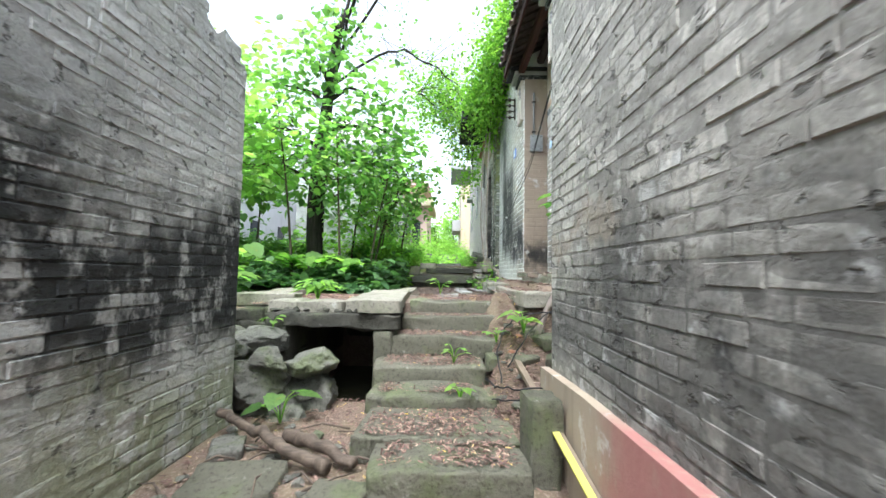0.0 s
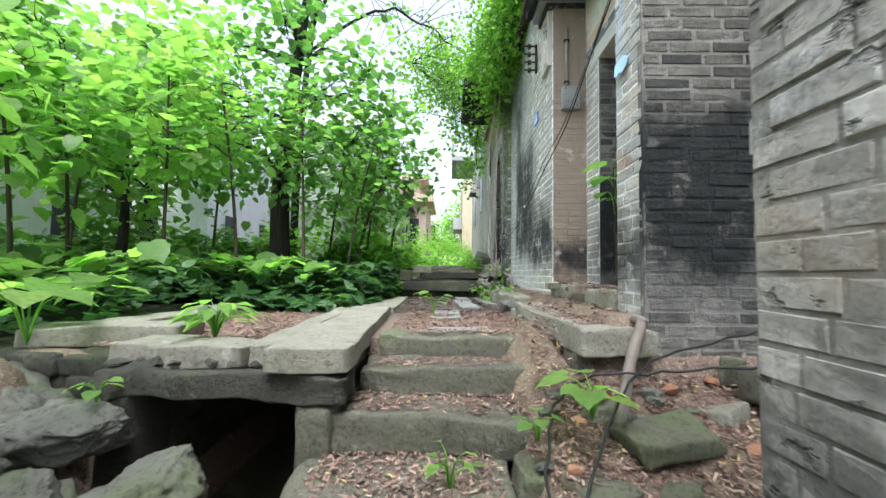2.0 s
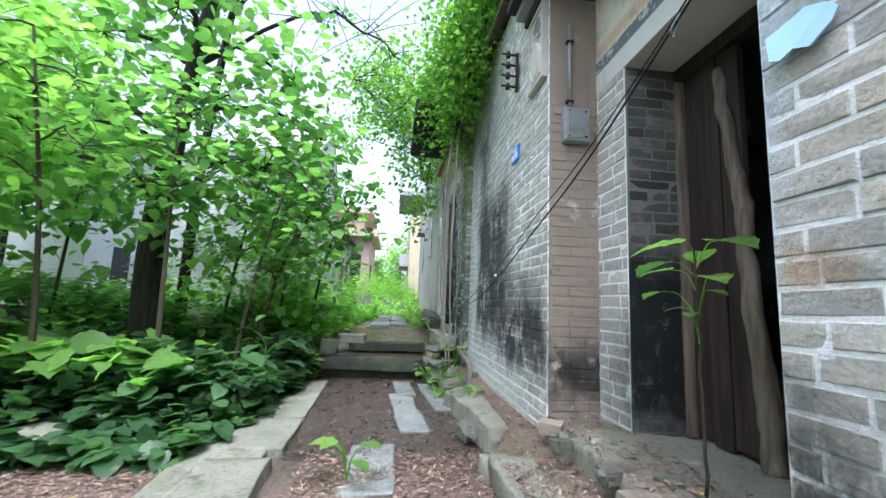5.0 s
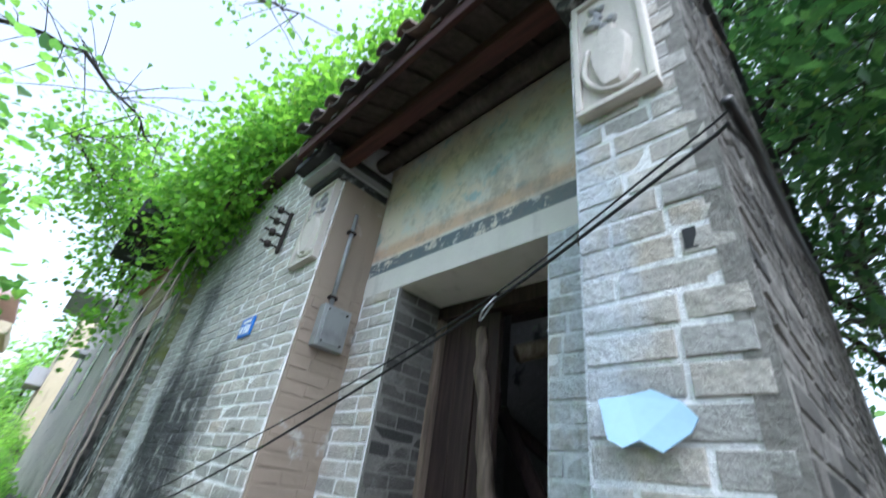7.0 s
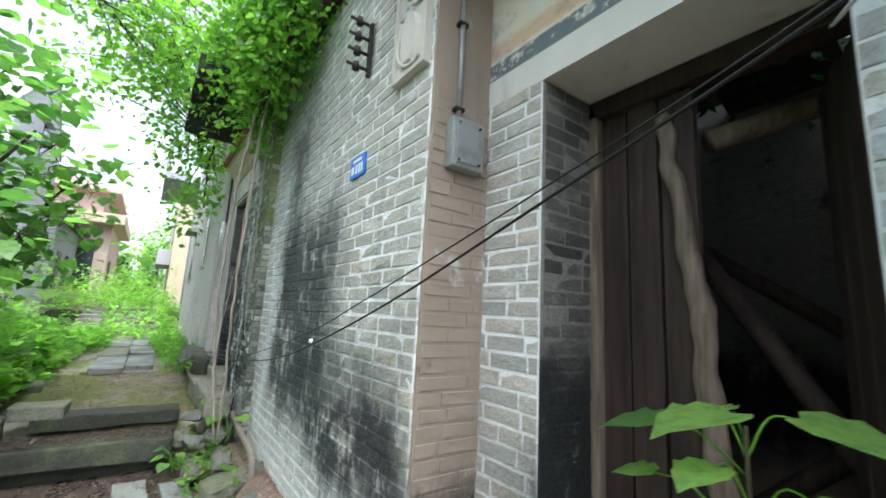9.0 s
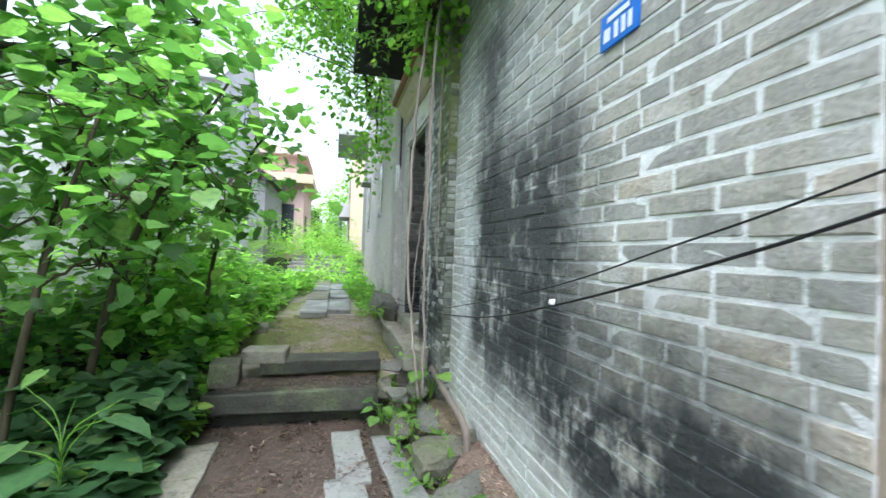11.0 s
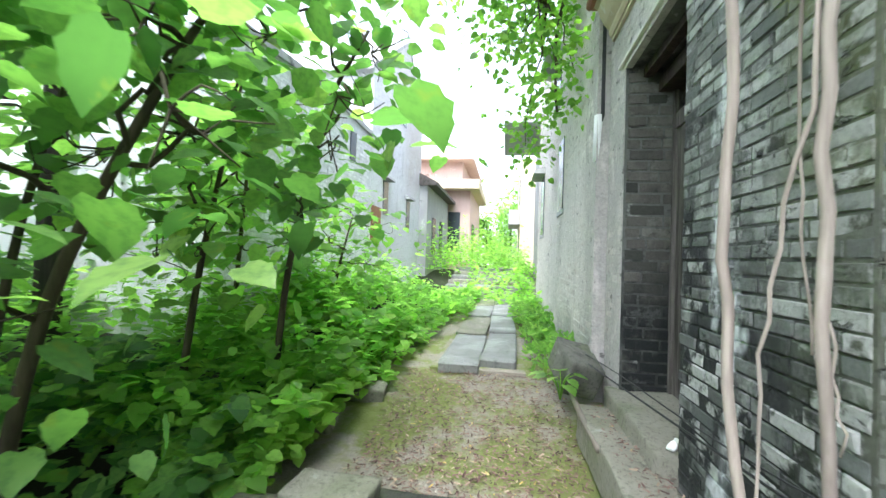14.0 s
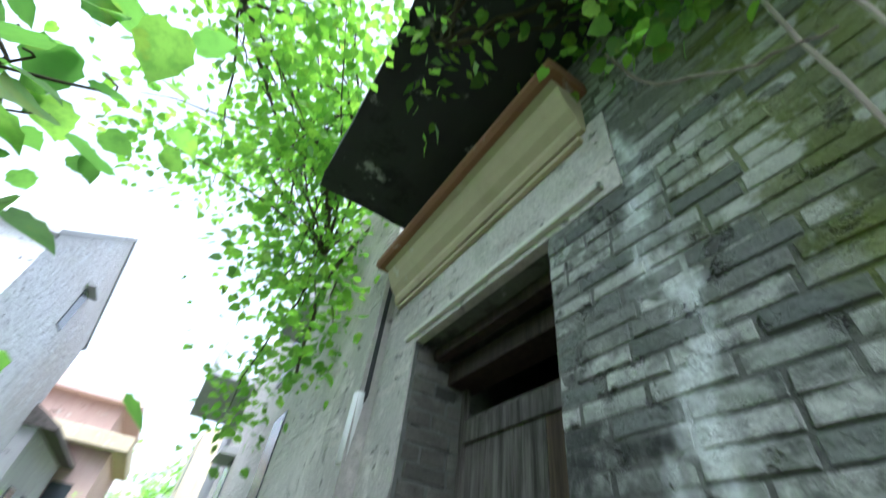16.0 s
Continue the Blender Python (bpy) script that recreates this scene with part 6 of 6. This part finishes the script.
cover("undergrowth", "bright broad leaves over the garden undergrowth", "plants", [(-6.0, -2.4, 4.0, 5.6, 0.25, 0.75, 240), (-5.5, -1.5, 6.8, 7.8, 0.35, 0.8, 220)], 0.24, HEART, LEAF_LIGHT, 22)
cover("weeds", "bright green weeds beside the upper path", "plants", [(-1.4, -0.82, 8.9, 10.3, 0.0, 0.55, 900), (-2.2, -0.75, 9.75, 13.0, 0.0, 0.95, 5200), (-2.4, -0.75, 12.0, 17.0, 0.0, 0.85, 3600), (-4.5, -1.6, 9.4, 17.0, 0.1, 1.3, 5000), (-1.0, -0.6, 11.2, 17.5, 0.0, 0.4, 900), (-2.4, 1.0, 19.5, 30.0, 0.0, 1.6, 3500), (0.55, 0.95, 12.6, 17.5, 0.0, 0.3, 500), (0.45, 1.2, 17.3, 21, 0, 0.9, 700), (-0.95, -0.3, 14.2, 17.6, 0.0, 0.5, 900), (0.35, 0.9, 14.0, 17.6, 0.0, 0.4, 600), (-0.8, 0.9, 16.2, 21.0, 0.05, 0.55, 1500), (-2.4, 0.4, 20.0, 24.5, 0.2, 2.0, 1800)], 0.1, HEART, LEAF_WEED, 23)
cover("grass", "thin grass and small weeds by the wall foot", "grass", [(0.5, 0.95, 11.5, 16.0, 0.0, 0.3, 1500), (0.6, 0.9, 8.0, 9.6, 0.0, 0.3, 300), (-1.0, 1.0, 20.0, 30.0, 0, 1.2, 1500)], 0.09, LANCE, LEAF_LIGHT, 24, -0.6, 0.3)
cover("shrubs", "dense shrubs filling the back of the garden", "plants", [(-9.3, -4.2, 4.5, 14.0, 0.1, 1.0, 3600)], 0.2, HEART, LEAF, 25)

# vine over the house wall, fig over the canopy, trees behind
def mass(name, label, category, foot, clumps, size, shape, material, seed, per, spread, woody=None):
    rng = np.random.RandomState(seed)
    t = thing(name, foot, label, category)
    centres = []
    for x, y, z, rx, ry, rz, n in clumps:
        d = rng.normal(size=(n, 3))
        d /= np.linalg.norm(d, axis=1, keepdims=True)
        centres.append(np.array([x, y, z]) + d * np.array([rx, ry, rz]) * rng.uniform(0.3, 1.0, (n, 1)))
    centres = np.concatenate(centres)
    bm = bmesh.new()
    for i in range(0, len(centres), 3):
        c = Vector(centres[i])
        a = Vector(clumps[i % len(clumps)][:3])
        if (a - c).length < 2.2:
            p = bend([a, (a + c) / 2 + Vector((0, 0, 0.08)), c], 3, 0.02, i)
            tube(p, lerp_list(0.014, 0.004, len(p)), 5, bm)
    if woody:
        for pts, r in woody:
            p = bend(pts, 5, 0.01, seed)
            tube(p, lerp_list(r, r * 0.4, len(p)), 7, bm)
    tagged(part("twig", bm, STEM, t, smooth=True), kind="stuff")
    leaf_part("foliage", t, spray(rng, centres, spread, per, size, 0.35, 0.65), shape, material)


mass("wall_vine", "lush climbing vine spilling over the wall top", "vine", (1.0, 8.0, 5.0),
     [(1.2, 6.9, 5.6, 0.5, 0.6, 0.35, 26), (1.0, 7.7, 5.6, 0.5, 0.7, 0.5, 40), (0.85, 8.5, 5.5, 0.5, 0.6, 0.6, 44), (0.75, 9.1, 5.3, 0.45, 0.5, 0.5, 40), (1.2, 8.3, 6.3, 0.6, 0.9, 0.5, 40), (1.5, 6.7, 6.6, 0.6, 0.5, 0.4, 34), (1.8, 6.5, 7.3, 0.6, 0.5, 0.35, 34), (1.2, 7.6, 6.4, 0.5, 0.6, 0.35, 26), (0.85, 8.0, 4.9, 0.22, 0.7, 0.3, 18), (0.65, 9.6, 5.4, 0.35, 0.6, 0.2, 24), (0.85, 8.9, 4.6, 0.15, 0.35, 0.3, 10)], 0.062, HEART, LEAF_FIG, 31, 62, 0.17)
mass("overhanging_fig", "small-leaved fig boughs hanging over the lane", "tree", (1.6, 12.0, 5.4),
     [(0.6, 12.2, 5.3, 0.5, 0.6, 0.5, 24), (0.3, 12.9, 5.6, 0.6, 0.6, 0.6, 26), (0.75, 12.0, 4.5, 0.25, 0.4, 0.5, 16), (0.0, 12.2, 6.4, 0.7, 0.8, 0.6, 28), (-0.5, 12.8, 6.4, 0.6, 0.7, 0.5, 18), (0.9, 12.8, 6.4, 0.6, 0.9, 0.6, 24), (0.3, 11.6, 6.6, 0.8, 0.8, 0.5, 26), (-0.4, 11.4, 7.2, 0.8, 0.9, 0.5, 22), (0.55, 13.2, 4.4, 0.3, 0.4, 0.4, 12), (-0.3, 13.6, 7.4, 0.9, 0.9, 0.6, 18), (-0.3, 10.8, 6.3, 0.7, 0.6, 0.25, 16), (0.1, 11.3, 5.8, 0.5, 0.5, 0.25, 12), (-0.9, 11.2, 6.5, 0.7, 0.6, 0.3, 14), (0.3, 11.7, 5.9, 0.5, 0.5, 0.3, 12), (-1.0, 12.2, 5.9, 0.5, 0.6, 0.3, 8)], 0.085, HEART, LEAF_FIG, 32, 19, 0.22,
     [([(1.4, 12.2, 6.4), (1.0, 12.2, 6.5), (0.3, 12.0, 6.3), (-0.4, 12.0, 6.6)], 0.05), ([(1.3, 12.2, 6.5), (0.9, 12.3, 5.8), (0.7, 12.3, 5.0), (0.72, 12.2, 4.2)], 0.03)])
mass("canopy_fern", "small green plant sprouting on the canopy edge", "plant", (0.5, 9.9, 5.0), [(0.45, 9.9, 4.85, 0.12, 0.25, 0.18, 7), (0.4, 9.5, 5.2, 0.2, 0.3, 0.15, 10), (0.95, 9.2, 4.9, 0.1, 0.3, 0.2, 10)], 0.08, LANCE, LEAF_FIG, 33, 10, 0.08)
for k, (x, y, h, seed) in enumerate([(6.5, 1.0, 11.5, 41), (9.0, 3.5, 12.5, 42), (7.5, -2.5, 11, 43), (5.2, 0.8, 9.5, 44), (6.2, 4.6, 12.5, 45)]):
    rng = random.Random(seed)
    cl = []
    for _ in range(24):
        z = h * rng.uniform(0.42, 1.0)
        cl.append((max(3.5 if z < 7.6 else 2.2, x + rng.uniform(-3.2, 2.0)), y + rng.uniform(-2.2, 3.0), z, 1.5, 1.5, 0.8, 1.0))
    if seed == 45:
        cl += [(2.4, 5.6, 9.6, 0.9, 0.9, 0.6, 1.0), (3.0, 6.3, 10.2, 1.0, 0.9, 0.6, 1.0), (2.3, 4.7, 9.9, 0.9, 0.9, 0.6, 1.0), (3.2, 5.2, 9.2, 0.9, 0.9, 0.6, 1.0), (3.0, 4.2, 9.4, 0.9, 0.9, 0.6, 1.0), (1.7, 5.2, 10.4, 0.8, 0.8, 0.5, 0.8)]
    tree("shade_tree", "tall dark evergreen tree rising behind the houses", [(x, y, 0.6), (x + 0.2, y, h * 0.4), (x - 0.1, y + 0.3, h * 0.8)], 0.24, 0.07, cl, 0.19, seed, material=LEAF_SHADE, sub=14, per=27, spread=0.41, group="trees behind the houses", shape=LANCE)
for k, (x, y, h, seed) in enumerate([(-7.0, 11.0, 7.0, 51), (-8.0, 7.0, 7.5, 52), (-8.3, 13.0, 7.5, 53), (-7.2, 3.2, 7.0, 54), (-6.4, 9.6, 6.0, 56)]):
    rng = random.Random(seed)
    cl = [(x + rng.uniform(-1.5, 1.5), y + rng.uniform(-1.5, 1.5), h * rng.uniform(0.4, 1.0), 1.0, 1.0, 0.7, 1.0) for _ in range(9)]
    tree("garden_tree", "leafy tree at the back of the overgrown garden", [(x, y, 0.9), (x + 0.2, y, h * 0.4), (x - 0.1, y + 0.2, h * 0.85)], 0.13, 0.04, cl, 0.2, seed, material=LEAF if k % 2 else LEAF_LIGHT, sub=10, per=18, spread=0.3, group="trees at the back of the garden")
for k, (x, y, h, seed) in enumerate([(-1.5, 62, 9, 61), (3.5, 58, 11, 62), (-7, 66, 12, 63), (0.5, 38, 5, 64), (-0.9, 31.5, 3.2, 65)]):
    rng = random.Random(seed)
    s = h / 9
    cl = [(x + rng.uniform(-2, 2) * s, y + rng.uniform(-2, 2) * s, 2 + h * rng.uniform(0.2, 1.0), 1.5 * s, 1.5 * s, 1.0 * s, 1.0) for _ in range(12)]
    tree("far_tree", "hazy green tree at the end of the lane", [(x, y, 1.4), (x, y, 2 + h * 0.8)], 0.2 * s, 0.06 * s, cl, 0.3 * s + 0.05, seed, material=LEAF_LIGHT, sub=9, per=14, spread=0.6 * s, group="trees at the lane's end")
woods = []
rngw = np.random.RandomState(9)
for i in range(150):
    a = i / 150 * 2 * math.pi
    r = rngw.uniform(42, 60)
    if abs(a - math.pi / 2) < 0.12:
        continue
    woods += [(r * math.cos(a), 8 + r * math.sin(a), 1.5 + rngw.uniform(0, 8)) for _ in range(5)]
pl = spray(rngw, woods, 1.8, 8, 1.1, 0.3, 0.5)
tagged(new("woods", leaf_mesh("woods", *pl, HEART, LEAF)), "ring of distant green woods", "woods", kind="stuff")


def seedling(name, label, at, stems, size, seed, material=LEAF_LIGHT, shape=HEART, height=0.2):
    """A small plant: stalks that each carry one leaf."""
    rng = random.Random(seed)
    t = thing(name, at, label, "plant")
    x, y, z = at
    droop = 0.8 if height > 0.8 else 0.0
    for i in range(stems):
        a = 2 * math.pi * i / stems + rng.uniform(-0.4, 0.4)
        r, h = min(0.26, rng.uniform(0.5, 1.0) * height * 0.75), height * (rng.uniform(0.55, 1.1) if height < 0.8 else rng.uniform(0.72, 1.08))
        tip = Vector((x + r * math.cos(a), y + r * math.sin(a), z + h))
        p = bend([(x, y, z - 0.01), (x + (0.35 if height < 0.6 else 0.08) * r * math.cos(a), y + (0.35 if height < 0.6 else 0.08) * r * math.sin(a), z + h * 0.75), tip], 4)
        stalk = part("stalk", tube(p, lerp_list(0.005, 0.0025, len(p)), 5), LEAF_FIG, t)
        s = size * rng.uniform(0.7, 1.15)
        me = leaf_mesh("leaf", np.array([tuple(tip - Vector(at))]), np.array([[math.cos(a), math.sin(a), -0.25 - droop + rng.uniform(-0.2, 0.2)]]), np.array([[rng.gauss(0, 0.15) + droop * math.cos(a), rng.gauss(0, 0.15) + droop * math.sin(a), 1.0]]), np.array([s]), shape, material)
        ob = new("leaf", me)
        ob.parent = t
    return t


seedling("fern_plant", "bright green tuft of long leaves growing on the terrace", (-1.33, 4.25, 1.2), 26, 0.17, 1, LEAF_LIGHT, LANCE, 0.2)
seedling("step_seedling", "small bright seedling growing on a step", (0.06, 3.5, 0.75), 7, 0.1, 2, LEAF_LIGHT, LANCE, 0.13)
seedling("step_seedling", "small bright seedling in a step joint", (0.1, 3.0, 0.6), 5, 0.07, 3, LEAF_LIGHT, HEART, 0.1)
seedling("broad_leaf_plant", "low plant with broad pale green leaves among rubble", (0.66, 3.6, 1.0), 7, 0.14, 4, LEAF_LIGHT, HEART, 0.16)
seedling("broad_leaf_plant", "low plant with broad leaves beside the boulder", (-1.18, 3.0, 0.42), 5, 0.15, 5, LEAF, HEART, 0.2)
seedling("broad_leaf_plant", "low plant with yellowing leaves beside the steps", (0.42, 3.55, 0.93), 5, 0.09, 6, LEAF_LIGHT, HEART, 0.1)


def doorway_plant(at):
    """One thin woody stem, side stalks, and wide flat leaves held level."""
    t = thing("door_plant", at, "slender green plant with wide lobed leaves before the doorway", "plant")
    x, y, z = at
    part("stem", tube(bend([(x, y, z - 0.01), (x - 0.01, y - 0.02, z + 0.45), (x - 0.03, y - 0.03, z + 0.93)], 6, 0.003, 2), lerp_list(0.008, 0.004, 13), 6), STEM, t, smooth=True)
    # height of the fork, sideways and forward reach, leaf height, size, tip direction
    for hs, dy, dx, h, size, turn in ((0.86, 0.2, -0.03, 0.9, 0.19, 100), (0.92, -0.03, -0.08, 0.96, 0.2, 150), (0.9, -0.16, 0.0, 0.96, 0.2, 265), (0.9, 0.06, 0.06, 0.94, 0.15, 60), (0.8, 0.0, -0.12, 0.85, 0.13, 170), (0.7, 0.24, -0.04, 0.77, 0.12, 95), (0.72, -0.2, -0.06, 0.82, 0.13, 250), (0.62, 0.03, -0.06, 0.7, 0.07, 120), (0.6, -0.03, -0.05, 0.68, 0.065, 230), (0.68, -0.09, 0.0, 0.77, 0.08, 280)):
        tip = Vector((x + dx, y + dy * 0.75, z + h))
        part("stalk", tube(bend([(x - 0.02, y - 0.025, z + hs - 0.04), (x + dx * 0.4, y + dy * 0.4, z + h - 0.01), tip], 4), lerp_list(0.0035, 0.002, 9), 5), LEAF_FIG, t, smooth=True)
        a = radians(turn)
        me = leaf_mesh("leaf", np.array([tuple(tip - Vector(at))]), np.array([[math.cos(a), math.sin(a), -0.22]]), np.array([[-0.12, 0.08 * math.sin(a * 3), 1.0]]), np.array([size]), HEART, LEAF)
        ob = new("leaf", me)
        ob.parent = t
    return t


doorway_plant((1.33, 5.0, 1.5))
seedling("wall_plant", "upright pale green broad-leaved plant by the wall foot", (0.96, 9.0, 1.42), 6, 0.19, 8, LEAF_LIGHT, HEART, 0.3)
seedling("path_plant", "small plant with blue-green leaves by the stones", (0.55, 9.0, 1.2), 8, 0.13, 9, LEAF, HEART, 0.2)
seedling("path_plant", "small leafy plant among the terrace litter", (-0.1, 5.95, 1.2), 6, 0.12, 10, LEAF_LIGHT, HEART, 0.2)
seedling("path_plant", "small bright plant by the hewn block", (0.66, 10.95, 1.75), 9, 0.11, 11, LEAF_LIGHT, HEART, 0.16)
seedling("path_plant", "leafy plant beside the second steps", (0.9, 9.55, 1.6), 7, 0.12, 12, LEAF_LIGHT, HEART, 0.18)
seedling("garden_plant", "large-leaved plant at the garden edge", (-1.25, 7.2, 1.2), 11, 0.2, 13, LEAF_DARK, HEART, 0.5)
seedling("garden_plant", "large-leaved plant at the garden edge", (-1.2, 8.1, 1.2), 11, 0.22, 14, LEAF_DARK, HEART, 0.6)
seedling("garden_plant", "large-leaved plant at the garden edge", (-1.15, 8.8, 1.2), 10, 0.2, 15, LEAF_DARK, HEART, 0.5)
seedling("garden_plant", "large-leaved plant beside the ruined wall", (-2.2, 4.0, 1.2), 8, 0.22, 16, LEAF_LIGHT, HEART, 0.35)
seedling("stone_plant", "tiny plant growing from the boulders", (-1.55, 3.7, 1.0), 5, 0.07, 17, LEAF_LIGHT, HEART, 0.09)
seedling("kerb_plant", "leafy plant between the rough stones and the wall", (0.86, 7.45, 1.34), 4, 0.13, 18, LEAF_LIGHT, HEART, 0.1)

# fallen leaves
def litter(boxes, seed, material=LITTER, label="brown dead leaves and twigs scattered over steps and terrace"):
    rng = np.random.RandomState(seed)
    rows = []
    for x0, x1, y0, y1, z, n in boxes:
        n = int(n * 1.6)
        x, y = rng.uniform(x0, x1, n), rng.uniform(y0, y1, n)
        if z is None:
            zz = np.array([ground_z(float(a), float(b)) for a, b in zip(x, y)]) + 0.008
        else:
            zz = np.full(n, z + 0.004)
        p = np.stack([x, y, zz + rng.uniform(0, 0.012, n)], 1)
        along = rng.normal(size=(n, 3))
        along[:, 2] *= 0.12
        up = rng.normal(size=(n, 3)) * 0.22 + np.array([0, 0, 1])
        rows.append((p, along, up, 0.011 + 0.036 * rng.uniform(0, 1, n) ** 1.6))
    me = leaf_mesh("leaf_litter", *join_data(*rows), CHIP, material)
    tagged(new("leaf_litter", me), label, "leaf litter", kind="stuff")


rows = [(x0 + 0.06, x1 - 0.05, y0 + 0.07, y1, z, int(2300 * (x1 - x0) * (y1 - y0 - 0.05))) for x0, x1, y0, y1, z, h in STEPS]
litter(rows + [(-0.4, 0.78, 4.65, 6.4, 1.155, 5280), (-2.0, -1.0, 4.15, 6.2, 1.155, 5280), (0.74, 1.1, 4.1, 5.8, 1.315, 924), (1.08, 1.45, 4.45, 6.05, 1.5, 924), (-1.5, 0.6, -1, 3.8, None, 9240), (0.5, 0.85, 3.6, 4.7, None, 900), (0.8, 1.25, 4.2, 9.0, None, 2600), (0.3, 2.1, 2.6, 4.05, None, 8200),
                 (-0.6, 0.75, 9.8, 11.7, None, 4600), (-0.9, 0.9, 11.5, 16, None, 1980), (0.8, 1.0, 9.5, 10.8, 1.765, 176)], 71)
litter([(-0.55, 0.75, 6.4, 9.2, 1.158, 5200), (-0.78, 0.52, 9.24, 9.62, 1.446, 1100)], 72, WET_LITTER, "sodden dark leaves on the wet terrace")


# ---- bricks of the walls ----
bricks(old_wall, (-1.545, -2.67, 0), (0, 1, 0), (1, 0, 0), 5.7, 0.05, 3.6, 0.07, 0.25, LEFT_BRICK, top=lambda u: broken_top(5.7 - u), near=(4.2, 1.2), seed=3, proud=0.003, joint=0.007, bury=0.005)
bricks(old_wall, (-1.95, 3.03, 0), (1, 0, 0), (0, 1, 0), 0.4, 0.4, 3.05, 0.078, 0.2, LEFT_BRICK, limit=60, seed=4)
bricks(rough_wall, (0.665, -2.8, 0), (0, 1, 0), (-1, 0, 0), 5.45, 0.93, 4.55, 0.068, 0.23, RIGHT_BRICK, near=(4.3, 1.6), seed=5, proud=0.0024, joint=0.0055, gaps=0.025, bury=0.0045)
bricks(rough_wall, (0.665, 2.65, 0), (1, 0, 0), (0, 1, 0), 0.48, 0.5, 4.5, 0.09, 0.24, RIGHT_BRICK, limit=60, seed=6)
bricks(front_wall, (FX + 0.01, 6.08, 0), (0, 1, 0), (-1, 0, 0), 2.87, 1.2, 5.02, 0.075, 0.25, HOUSE_BRICK, near=(0.6, 2.8), seed=7, proud=0.0028, joint=0.0085)
bricks(pier_wall, (FX + 0.01, 4.075, 0), (0, 1, 0), (-1, 0, 0), 0.355, 1.2, 4.42, 0.075, 0.25, HOUSE_BRICK, seed=8, proud=0.0036, joint=0.0085)
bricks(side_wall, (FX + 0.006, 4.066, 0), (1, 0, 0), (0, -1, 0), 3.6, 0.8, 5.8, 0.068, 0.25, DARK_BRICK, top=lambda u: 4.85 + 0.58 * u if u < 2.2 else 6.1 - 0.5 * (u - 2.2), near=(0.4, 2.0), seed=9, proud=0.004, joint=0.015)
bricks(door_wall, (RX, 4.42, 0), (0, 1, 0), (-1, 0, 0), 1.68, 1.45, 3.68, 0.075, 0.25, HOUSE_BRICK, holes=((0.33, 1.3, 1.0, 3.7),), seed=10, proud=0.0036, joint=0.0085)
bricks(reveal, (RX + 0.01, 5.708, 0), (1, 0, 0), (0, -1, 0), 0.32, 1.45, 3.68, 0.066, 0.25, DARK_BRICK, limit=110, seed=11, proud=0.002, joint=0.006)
bricks(return_wall, (FX + 0.02, 6.068, 0), (1, 0, 0), (0, -1, 0), 0.35, 1.4, 3.7, 0.066, 0.25, RENDER_BROWN, limit=120, seed=12, proud=0.003, joint=0.01)
bricks(mossy_wall, (BX + 0.012, 8.96, 0), (0, 1, 0), (-1, 0, 0), 1.95, 1.4, 5.0, 0.053, 0.18, MOSS_BRICK, holes=((0.97, 1.95, 1.0, 9.0),), near=(0.6, 2.8), seed=13, proud=0.004, joint=0.007, bury=0.006, gaps=0.012)
bricks(mossy_wall, (BX + 0.012, 8.952, 0), (1, 0, 0), (0, -1, 0), 0.085, 1.3, 5.0, 0.06, 0.25, MOSS_BRICK, limit=70, seed=23, proud=0.004, joint=0.008)
bricks(mossy_wall, (BX + 0.02, 10.9, 0), (1, 0, 0), (0, -1, 0), 0.3, 1.6, 4.02, 0.075, 0.24, DARK_BRICK, limit=110, seed=14, proud=0.006)
bricks(surround, (BX + 0.004, 10.905, 0), (0, 1, 0), (-1, 0, 0), 0.4, 1.5, 5.0, 0.066, 0.24, PALE_BRICK, limit=120, seed=15, proud=0.001, bury=0.006)
bricks(surround, (BX + 0.004, 9.6, 0), (0, 1, 0), (-1, 0, 0), 1.3, 4.09, 4.37, 0.066, 0.24, PALE_BRICK, limit=60, seed=16, proud=0.001, bury=0.004)
bricks(pale_wall, (0.93, 11.32, 0), (0, 1, 0), (-1, 0, 0), 6.05, 1.55, 6.5, 0.068, 0.25, PALE_BRICK, holes=((1.83, 2.38, 3.25, 4.3), (4.5, 5.25, 3.1, 4.5), (2.2, 3.2, 4.8, 5.7)), near=(1.2, 2.8), seed=17, proud=0.0, bury=0.01)
bricks(white_wing, (-2.46, 11.85, 0), (0, 1, 0), (1, 0, 0), 3.9, 1.8, 4.9, 0.07, 0.25, WHITE_BRICK, holes=((2.8, 3.15, 4.3, 4.88),), limit=0, seed=18, proud=0.002, bury=0.004, joint=0.007)
